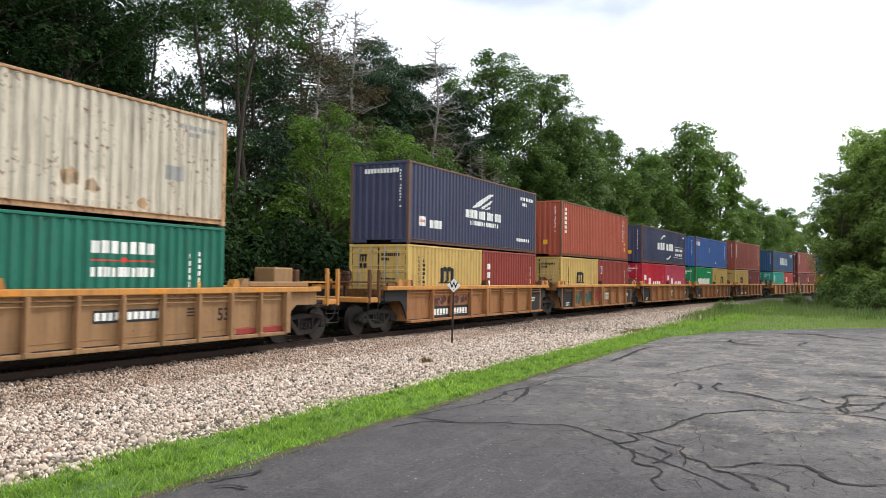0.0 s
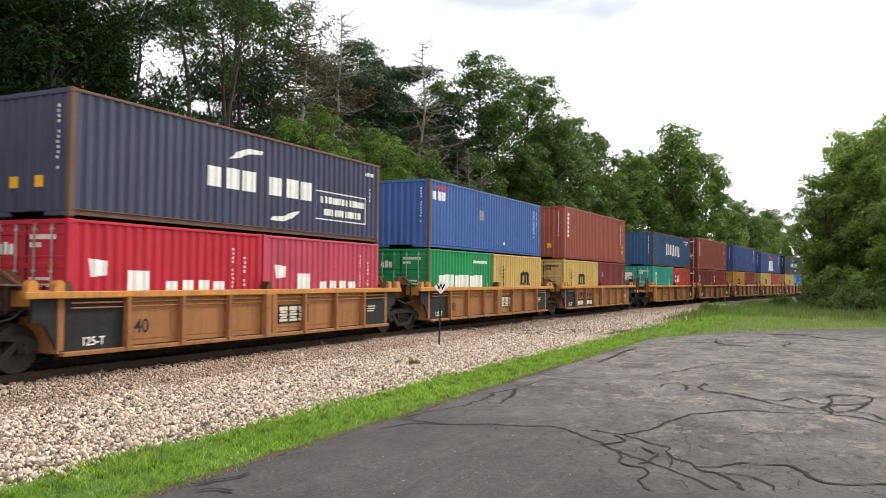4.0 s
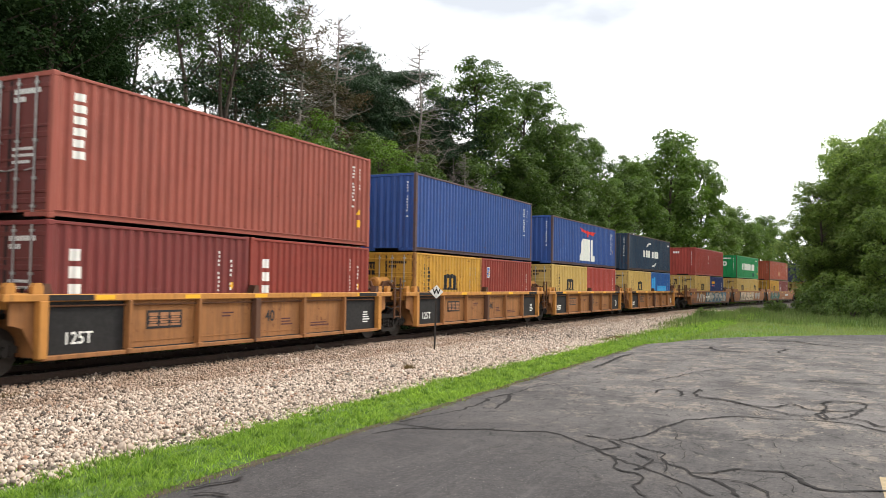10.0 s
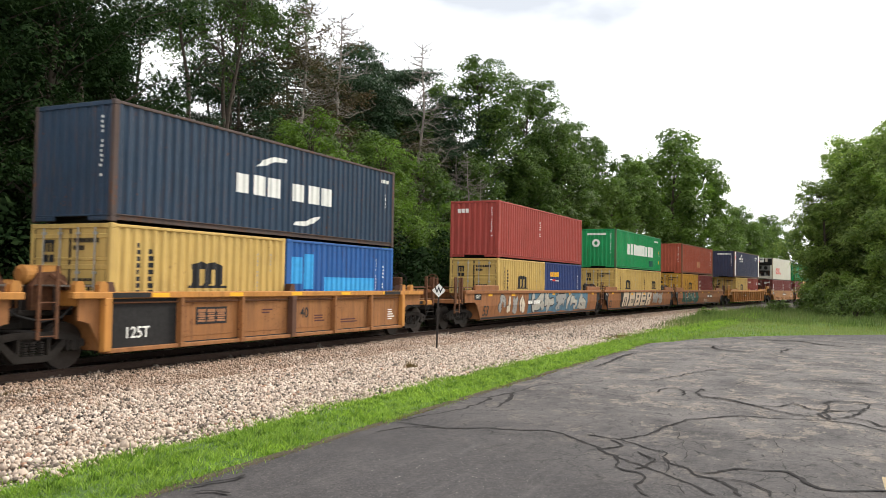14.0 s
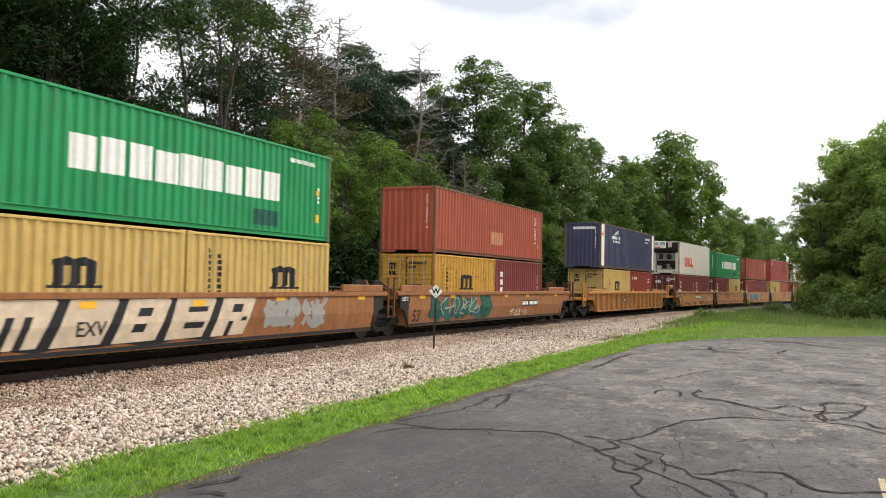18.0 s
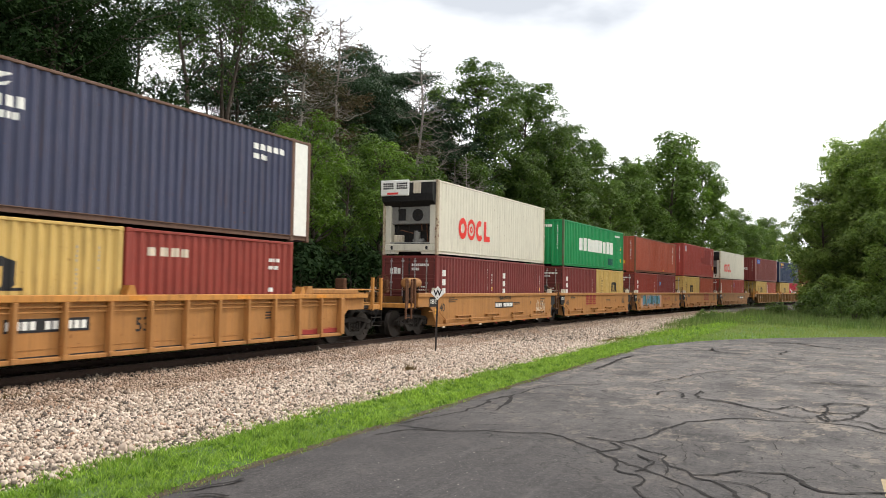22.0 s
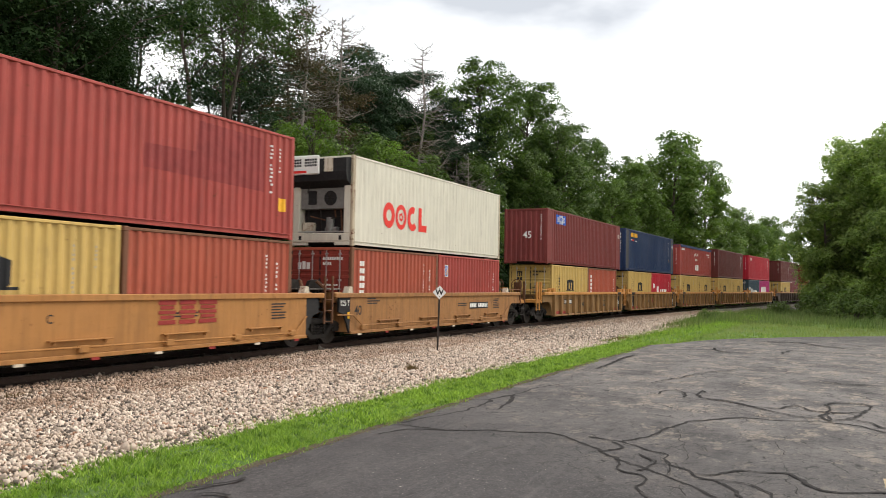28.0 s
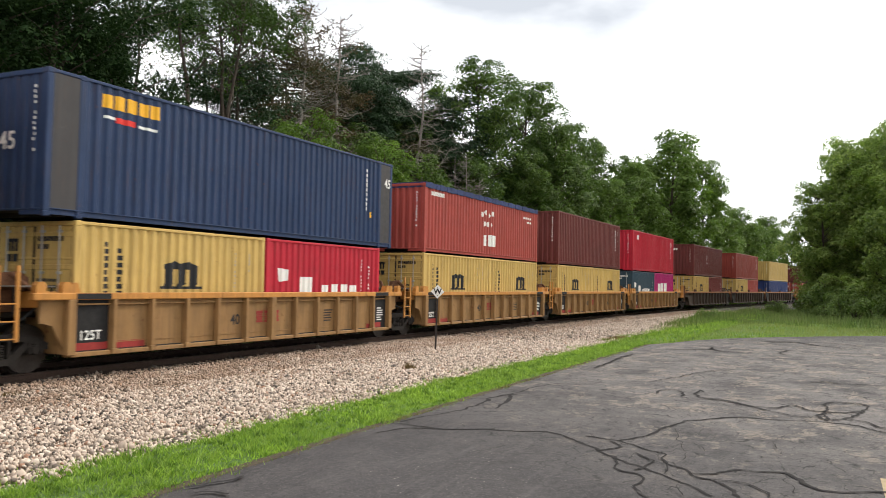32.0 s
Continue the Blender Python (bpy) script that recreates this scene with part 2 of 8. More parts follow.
    nt.links.new(remap(nt, mid, 0.3, 0.7, 0.7, 0.95), b.inputs["Roughness"])
    bump(nt, b, f, 0.8, 0.006)
    out["asphalt"] = m

    m, nt, b = material("tar", 0.9, 0, 0.1)
    v = coords(nt)
    f = noise_tex(nt, v, 30, 5, 0.7)
    c = blend(nt, remap(nt, f, 0.3, 0.7), (0.016, 0.015, 0.015), (0.040, 0.037, 0.036))
    c = blend(nt, remap(nt, noise_tex(nt, v, 3.5, 6, 0.75), 0.54, 0.66, 0, 0.8), c, (0.068, 0.062, 0.060))
    nt.links.new(c, b.inputs["Base Color"])
    bump(nt, b, f, 0.3, 0.004)
    out["tar"] = m
    out["speck"] = finish("pale_spatter", (0.42, 0.39, 0.34), 0.9, 0, 0.3, 30, 0.1)
    out["soil"] = finish("dark_edge_soil", (0.085, 0.068, 0.045), 0.95, 0, 0.55, 26, 0.9)

    m, nt, b = material("gravel_bed", 0.9)
    v = coords(nt)
    vor = add_node(nt, "ShaderNodeTexVoronoi", Scale=22.0)
    nt.links.new(v, vor.inputs["Vector"])
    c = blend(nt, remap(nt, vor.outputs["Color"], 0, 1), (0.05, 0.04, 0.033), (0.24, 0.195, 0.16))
    # gaps between stones painted near black, as the shade down in them
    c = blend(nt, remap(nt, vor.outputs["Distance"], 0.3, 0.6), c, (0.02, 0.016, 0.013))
    nt.links.new(c, b.inputs["Base Color"])
    bump(nt, b, vor.outputs["Distance"], 1.0, -0.03)
    out["bed"] = m

    # the darkest tint holds oil and also the shade under the train
    for kind, tint in (("stone", (0.42, 0.33, 0.25)), ("brown_stone", (0.33, 0.22, 0.15)), ("oily_shaded_stone", (0.035, 0.028, 0.023))):
        m, nt, b = material("ballast_" + kind, 0.85)
        geo = nt.nodes.new("ShaderNodeNewGeometry")
        ramp = nt.nodes.new("ShaderNodeValToRGB")
        stops = [(0.0, (0.035, 0.029, 0.025)), (0.16, (0.12, 0.095, 0.078)), (0.29, (0.47, 0.37, 0.29)), (0.60, (0.66, 0.53, 0.425)),
                   (0.93, (0.80, 0.68, 0.565)), (0.972, (0.36, 0.19, 0.115))]
        while len(ramp.color_ramp.elements) < len(stops):
            ramp.color_ramp.elements.new(0.5)
        for e, (p, c) in zip(ramp.color_ramp.elements, stops):
            e.position, e.color = p, (*c, 1)
        nt.links.new(geo.outputs["Random Per Island"], ramp.inputs["Fac"])
        v = coords(nt)
        f = noise_tex(nt, v, 55, 5)
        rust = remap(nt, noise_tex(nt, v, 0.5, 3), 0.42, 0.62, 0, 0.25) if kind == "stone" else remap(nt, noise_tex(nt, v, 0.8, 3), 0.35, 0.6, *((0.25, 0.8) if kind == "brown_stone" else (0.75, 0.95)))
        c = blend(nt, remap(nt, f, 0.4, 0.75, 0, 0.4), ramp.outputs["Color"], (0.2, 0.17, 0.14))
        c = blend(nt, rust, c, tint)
        nt.links.new(c, b.inputs["Base Color"])
        bump(nt, b, f, 0.3, 0.006)
        out[kind] = m

    m, nt, b = material("turf", 0.9)
    v = coords(nt)
    c = blend(nt, remap(nt, noise_tex(nt, v, 0.5, 4), 0.35, 0.65), (0.055, 0.115, 0.018), (0.11, 0.18, 0.035))
    c = blend(nt, remap(nt, noise_tex(nt, v, 6, 5), 0.52, 0.75, 0, 0.4), c, (0.085, 0.075, 0.035))
    nt.links.new(c, b.inputs["Base Color"])
    bump(nt, b, noise_tex(nt, v, 25, 5), 0.8, 0.03)
    out["turf"] = m

    def leafy(name, lo, hi, glow=0.35, rough=0.55, odd=None, spec=0.2, tuft=0.0):
        m, nt, b = material(name, rough, 0, spec)
        geo = nt.nodes.new("ShaderNodeNewGeometry")
        c = blend(nt, remap(nt, geo.outputs["Random Per Island"], 0, 1), lo, hi)
        patch = remap(nt, noise_tex(nt, coords(nt, shift=True), 0.35, 3), 0.35, 0.68, 0, 0.75)
        c = blend(nt, patch, c, odd or tuple(x * 0.62 for x in lo))
        if tuft:
            clump = noise_tex(nt, coords(nt), tuft, 3, 0.6)
            c = blend(nt, remap(nt, clump, 0.5, 0.36, 0, 0.85), c, tuple(x * 0.55 for x in lo))
        nt.links.new(c, b.inputs["Base Color"])
        tr = nt.nodes.new("ShaderNodeBsdfTranslucent")
        nt.links.new(blend(nt, 1.0, c, (1.0, 1.25, 0.55), "MULTIPLY"), tr.inputs["Color"])
        mix = nt.nodes.new("ShaderNodeMixShader")
        mix.inputs[0].default_value = glow
        nt.links.new(b.outputs[0], mix.inputs[1])
        nt.links.new(tr.outputs[0], mix.inputs[2])
        nt.links.new(mix.outputs[0], nt.nodes["Material Output"].inputs["Surface"])
        return m

    out["blade"] = leafy("grass_blade", (0.09, 0.185, 0.022), (0.45, 0.60, 0.10), 0.4, 0.5, (0.19, 0.28, 0.06), 0.2, 4.5)
    out["weed"] = leafy("tall_grass", (0.055, 0.10, 0.022), (0.18, 0.25, 0.075), 0.35, 0.6, (0.19, 0.185, 0.095))
    out["lawn"] = leafy("lawn_blade", (0.09, 0.15, 0.03), (0.26, 0.34, 0.09), 0.4, 0.5, (0.26, 0.25, 0.12))
    out["straw"] = leafy("dry_grass", (0.10, 0.065, 0.03), (0.30, 0.21, 0.11), 0.25, 0.7, (0.16, 0.09, 0.045))
    # kept near black: the shade inside the wood is part of this leaf colour
    out["maple"] = leafy("shade_dark_leaf", (0.014, 0.031, 0.012), (0.038, 0.066, 0.022), 0.14, 0.8, None, 0.03)
    out["oak"] = leafy("oak_leaf", (0.045, 0.085, 0.02), (0.17, 0.245, 0.058), 0.36)
    out["ash"] = leafy("ash_leaf", (0.028, 0.058, 0.016), (0.10, 0.155, 0.036), 0.28)
    out["young"] = leafy("young_leaf", (0.08, 0.14, 0.025), (0.22, 0.32, 0.062), 0.42)
    out["far"] = leafy("far_leaf", (0.09, 0.15, 0.03), (0.19, 0.27, 0.065), 0.4)
    out["edge"] = leafy("edge_leaf", (0.13, 0.19, 0.055), (0.38, 0.46, 0.14), 0.5)
    out["hedge"] = leafy("hedge_leaf", (0.075, 0.12, 0.033), (0.23, 0.30, 0.085), 0.42)
    out["needle"] = leafy("pine_needle", (0.02, 0.048, 0.022), (0.045, 0.08, 0.034), 0.15)
    out["dry_needle"] = leafy("dry_needle", (0.075, 0.05, 0.03), (0.13, 0.085, 0.05), 0.2, 0.7, (0.035, 0.05, 0.022))
    out["bark"] = finish("bark", (0.075, 0.058, 0.046), 0.9, 0, 0.5, 14, 0.8)
    out["pale_bark"] = finish("weathered_wood", (0.24, 0.21, 0.185), 0.9, 0, 0.4, 12, 0.6)
    return out


MAT = ground_mats()


# ---- ground ----
def ballast_height(l):
    """Height of the gravel across the line; l is the distance from the track's middle."""
    xs = [-9.6, -8.6, -7.9, -6.0, -4.2, -2.2, -1.35, 1.35, 2.3, 4.2, 6.0]
    zs = [-0.015, -0.05, -0.09, -0.20, -0.28, -0.255, -0.235, -0.235, -0.26, -0.5, -0.62]
    return np.interp(l, xs, zs)


def track_xy(s, l):
    a = KC * s
    return S0 + np.sin(a) / KC - l * np.sin(a), (1 - np.cos(a)) / KC + l * np.cos(a)


def sheet(name, mat, s_list, l_list, height, label, kind="structure"):
    s, l = np.meshgrid(s_list, l_list, indexing="ij")
    x, y = track_xy(s, l)
    v = np.stack([x, y, height(s, l)], -1).reshape(-1, 3)
    n, k = len(s_list), len(l_list)
    i = (np.arange(n - 1)[:, None] * k + np.arange(k - 1)).ravel()
    ob = fast_mesh(name, v, np.stack([i, i + k, i + k + 1, i + 1], 1), mat, smooth=True)
    return tagged(ob, label, "ground", "", kind)


def build_ground():
    far = np.concatenate([np.linspace(-900, -80, 12), np.linspace(-60, 160, 56), np.linspace(200, 1500, 14)])
    wide = np.concatenate([-np.geomspace(1200, 60, 8), np.linspace(-48, -8.3, 42), np.linspace(-7, 60, 20), np.geomspace(80, 1200, 8)])

    def low(s, l):
        h = np.where(l < -8, -0.06, -0.7)
        return h + 0.02 * np.sin(s * 0.7) * np.cos(l * 0.9) - np.where((l > -46) & (l < -9.8) & (s < 26), 0.10, 0)
    sheet("ground", MAT["turf"], far, wide, low, "mown green grass ground reaching the far woods")

    s = np.concatenate([np.linspace(-120, -30, 30), np.linspace(-29, 60, 180), np.linspace(62, 330, 60)])
    l = np.concatenate([np.linspace(-8.4, -1.35, 36), np.linspace(-1.1, 5.5, 14)])
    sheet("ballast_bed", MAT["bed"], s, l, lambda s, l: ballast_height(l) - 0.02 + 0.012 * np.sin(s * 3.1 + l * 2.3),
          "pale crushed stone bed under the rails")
    # near-black sheet: oil, with the shade below the cars put into its colour
    shaded_oily = finish("oily_shaded_gravel", (0.018, 0.014, 0.012), 0.9, 0, 0.5, 22, 0.8)
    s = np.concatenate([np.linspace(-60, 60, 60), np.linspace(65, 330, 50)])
    sheet("track_bed", shaded_oily, s, np.linspace(-0.98, 1.6, 5), lambda s, l: ballast_height(l) - 0.008, "oil- and shade-darkened gravel bed between the rails")
    # grass verge between stones and asphalt
    s = np.linspace(-60, 60, 160)
    l = np.linspace(-9.9, -7.75, 10)
    sheet("grass_verge", MAT["turf"], s, l, lambda s, l: np.interp(l, [-9.9, -9.3, -8.4, -7.75], [-0.07, -0.02, -0.04, -0.12]),
          "narrow green grass verge beside the asphalt")

    # asphalt lot with an uneven edge and a rounded far corner
    rng = np.random.default_rng(5)
    edge = []
    for s in np.linspace(-55, 6.5, 150):
        x, y = track_xy(s, -9.58 + 0.025 * math.sin(s * 2.1) + 0.02 * math.sin(s * 5.3) + rng.normal(0, 0.015))
        edge.append((x, y))
    corner = [(27.6, -10.05), (29.4, -10.5), (31.3, -11.3), (33.0, -12.3), (34.8, -13.7), (36.6, -15.3), (38.4, -17.2), (40.0, -20.0), (41.5, -26.0), (43.0, -46.0)]
    for (x0, y0), (x1, y1) in zip(corner, corner[1:]):
        for k in range(8):
            edge.append((x0 + (x1 - x0) * k / 8 + rng.normal(0, 0.03), y0 + (y1 - y0) * k / 8 + rng.normal(0, 0.03)))
    edge.append(corner[-1])
    bm = bmesh.new()
    ring = [bm.verts.new((x, y, 0.0)) for x, y in edge] + [bm.verts.new((-35, -46, 0.0))]
    top = bm.faces.new(ring)
    if top.normal.z < 0:
        bmesh.ops.reverse_faces(bm, faces=[top])
    r = bmesh.ops.extrude_face_region(bm, geom=[top])
    for g in r["geom"]:
        if isinstance(g, bmesh.types.BMVert):
            g.co.z = -0.09
    bmesh.ops.recalc_face_normals(bm, faces=bm.faces[:])
    lot = part("asphalt_lot", bm, MAT["asphalt"], None)
    tagged(lot, "worn dark grey asphalt lot with sealed cracks", "pavement", "", "structure")

    laid = [0]
    speck_v, speck_f = [], []

    def seam(points, width):
        """A ribbon of crack sealer that wanders along a line."""
        p = [Vector((x, y, 0)) for x, y in points]
        line = []
        for i in range(len(p) - 1):
            a, b, c, d = p[max(i - 1, 0)], p[i], p[i + 1], p[min(i + 2, len(p) - 1)]
            steps = max(4, int((c - b).length / 0.07))
            for k in range(steps):
                t = k / steps
                line.append(0.5 * ((2 * b) + (c - a) * t + (2 * a - 5 * b + 4 * c - d) * t * t + (3 * b - a - 3 * c + d) * t ** 3))
        line.append(p[-1])
        laid[0] += 1
        top = 0.002 + 0.0007 * laid[0]
        vs, fs = [], []
        for i, q in enumerate(line):
            d = (line[min(i + 1, len(line) - 1)] - line[max(i - 1, 0)]).normalized()
            ends = 0.35 if i in (0, len(line) - 1) else 1
            thin = 0.75 + 0.5 * noise.noise(q * 1.1 + Vector((0, width * 70, 3)))
            sides = [ends * width * max(0.16, 0.42 * thin + 0.32 * noise.noise(q * 5 + Vector((k * 17, width * 50, 0))) + random.uniform(-0.12, 0.12)) for k in (0, 1)]
            nrm = Vector((-d.y, d.x, 0))
            q = q + Vector((noise.noise(q * 4), noise.noise(q * 4 + Vector((9, 0, 0))), 0)) * 0.06 + Vector((noise.noise(q * 13), noise.noise(q * 13 + Vector((9, 0, 0))), 0)) * 0.022
            vs += [(*(q + nrm * sides[0]).xy, top), (*(q - nrm * sides[1]).xy, top)]
        fs = [(2 * i, 2 * i + 1, 2 * i + 3, 2 * i + 2) for i in range(len(line) - 1)]
        ob = mesh_ob("sealed_crack", vs, fs, MAT["tar"], lot)
        ob["label"] = "black tar sealer ribbon"
    seam([(9.43, -9.74), (10.07, -9.83), (10.64, -9.99), (11.37, -10.03), (12.31, -9.93), (13.04, -10.05), (13.93, -10.04), (14.65, -10.23), (14.92, -10.47), (15.24, -10.92)], 0.060)
    seam([(11.21, -10.40), (11.83, -10.31), (12.73, -10.09)], 0.090)
    seam([(11.84, -10.01), (12.40, -9.94), (12.85, -10.14)], 0.060)
    seam([(8.60, -9.85), (9.00, -9.98), (9.22, -10.26), (9.30, -10.53), (9.52, -10.90), (9.64, -11.30), (9.76, -11.71), (9.47, -12.08), (9.09, -12.45), (8.63, -12.82), (8.45, -13.03), (8.25, -13.24), (8.02, -13.47), (7.79, -13.69), (7.53, -13.94)], 0.060)
    seam([(9.33, -9.75), (9.31, -10.10), (9.30, -10.46)], 0.050)
    seam([(9.78, -12.16), (9.73, -12.35), (9.67, -12.53), (9.56, -12.73), (9.30, -12.98), (9.19, -13.15), (8.88, -13.25), (8.65, -13.37), (8.54, -13.49), (8.27, -13.64), (8.15, -13.84), (8.03, -13.93), (7.85, -14.03), (7.61, -14.15)], 0.060)
    seam([(9.66, -12.57), (9.95, -12.71), (10.36, -12.83), (11.03, -12.92), (11.53, -13.05), (11.90, -13.30), (12.33, -13.63), (12.34, -14.00), (12.41, -14.36), (12.52, -14.72), (12.48, -15.07), (12.25, -15.26), (11.96, -15.54)], 0.060)
    seam([(9.60, -12.48), (9.44, -12.60), (9.27, -12.63), (8.98, -12.52)], 0.055)
    seam([(8.76, -12.76), (8.32, -12.86), (8.13, -12.99), (8.06, -13.15), (7.86, -13.25), (7.57, -13.22), (7.34, -13.30), (7.21, -13.45)], 0.055)
    seam([(9.04, -12.89), (8.88, -13.03), (8.73, -13.15), (8.44, -13.16), (8.22, -13.08)], 0.050)
    seam([(8.34, -13.58), (8.42, -13.76), (8.64, -13.89), (8.78, -14.04), (8.79, -14.19), (8.82, -14.40), (8.69, -14.53), (8.44, -14.64), (8.27, -14.76), (8.29, -14.99), (8.53, -15.33)], 0.065)
    seam([(8.17, -13.66), (8.18, -13.89), (8.22, -14.04), (8.11, -14.20), (7.88, -14.31), (7.70, -14.38)], 0.045)
    seam([(14.27, -12.11), (14.71, -12.12), (14.91, -12.28), (14.68, -12.47), (14.11, -12.61)], 0.070)
    seam([(14.93, -12.83), (15.14, -12.75), (14.44, -12.75), (14.15, -12.92), (14.10, -13.19), (13.84, -13.48), (13.54, -13.76), (13.59, -14.04), (14.03, -14.30), (13.73, -14.47), (13.54, -14.67), (13.69, -15.09), (14.07, -15.29), (14.64, -15.35), (14.90, -15.19), (14.76, -14.86), (14.53, -14.74), (13.81, -14.78), (13.00, -14.68), (12.63, -14.80)], 0.075)
    seam([(14.23, -12.80), (13.86, -13.39), (13.47, -13.76), (13.13, -14.03), (12.90, -14.34), (12.77, -14.68)], 0.070)
    seam([(13.18, -14.77), (12.75, -14.81), (12.98, -15.00), (13.43, -15.16), (14.00, -15.29)], 0.060)
    seam([(12.98, -15.00), (12.83, -15.28), (12.41, -15.44), (12.34, -15.57)], 0.060)
    seam([(15.79, -11.71), (16.54, -11.83), (17.17, -12.06), (18.19, -12.25), (18.96, -12.56), (19.38, -12.93)], 0.050)
    seam([(17.72, -14.46), (18.04, -14.76), (17.75, -14.96), (17.81, -15.36), (17.87, -15.89)], 0.090)
    seam([(24.24, -10.10), (25.42, -11.53), (26.23, -11.54), (25.11, -11.76), (24.66, -12.40), (24.30, -12.81)], 0.120)
    seam([(30.69, -11.52), (30.69, -12.74), (30.79, -13.64), (29.34, -14.54), (28.74, -15.20)], 0.200)
    seam([(30.04, -12.78), (31.22, -14.53), (30.10, -15.80)], 0.150)
    seam([(26.72, -13.72), (25.30, -13.49), (24.71, -13.88)], 0.100)
    seam([(17.72, -10.10), (19.74, -10.04), (20.98, -9.95), (22.11, -10.07)], 0.090)
    seam([(5.50, -9.81), (5.87, -9.96), (6.06, -9.96)], 0.060)
    seam([(5.38, -9.98), (5.49, -10.10), (5.49, -10.28)], 0.070)
    seam([(11.17, -14.41), (10.86, -14.27), (10.47, -14.22), (10.09, -14.29), (9.73, -14.38)], 0.016)
    seam([(10.76, -13.02), (10.01, -13.21), (9.37, -13.39), (8.87, -13.44)], 0.014)
    seam([(8.79, -13.25), (8.43, -13.35), (8.13, -13.36)], 0.020)
    seam([(9.86, -13.28), (9.83, -13.43), (9.45, -13.58)], 0.013)
    seam([(8.48, -14.44), (8.23, -14.52), (7.91, -14.52)], 0.016)
    seam([(7.66, -13.46), (7.59, -13.57), (7.37, -13.66)], 0.018)
    seam([(10.63, -14.68), (10.27, -14.89), (10.43, -15.20)], 0.013)
    seam([(13.68, -13.11), (13.07, -13.55), (12.56, -13.99), (12.53, -14.30)], 0.020)
    # pale spatter and grit lying on the lot
    for k in range(330):
        a, q = random.uniform(0, 6.28), random.uniform(0.003, 0.008)
        x, y = random.uniform(5.0, 21.0), random.uniform(-16.0, -9.9)
        if k % 3 == 0:
            x, y = 7.4 + random.gauss(0, 0.7), -11.5 + random.gauss(0, 0.55)
        speck_v += [(x + q * random.uniform(0.5, 1.8) * math.cos(a + 1.257 * i), y + q * random.uniform(0.5, 1.8) * math.sin(a + 1.257 * i), 0.0025) for i in range(5)]
        speck_f.append(tuple(range(5 * k, 5 * k + 5)))
    ob = mesh_ob("pale_spatter", speck_v, speck_f, MAT["speck"], lot)
    ob["kind"], ob["label"] = "stuff", "pale spatter and grit on the asphalt"
    # bare soil where the grass meets the asphalt
    s = np.linspace(-30, 6.5, 400)
    rows = []
    for q in s:
        w = 0.004 + 0.022 * (0.5 + 0.5 * math.sin(q * 3.7) * math.sin(q * 1.3 + 1)) + random.uniform(0, 0.022)
        rows.append([(*track_xy(q, l), z) for l, z in ((-9.585 - 0.7 * w, 0.003), (-9.56, 0.005), (-9.42, -0.012))])
    vs = [p for r in rows for p in r]
    fs = [(3 * i + k, 3 * i + 3 + k, 3 * i + 4 + k, 3 * i + 1 + k) for i in range(len(rows) - 1) for k in (0, 1)]
    tagged(mesh_ob("soil_edge", vs, fs, MAT["soil"]), "dark bare soil along the edge of the asphalt", "ground", "", "structure")
    bm = bmesh.new()
    add_box(bm, (7.6, -15.33, 0.001), (9.1, -15.27, 0.004))
    stripe = finish("worn_line_paint", (0.40, 0.31, 0.18), 0.7, 0, 0.4, 14)
    part("painted_line", bm, stripe, lot, "worn pale parking line")


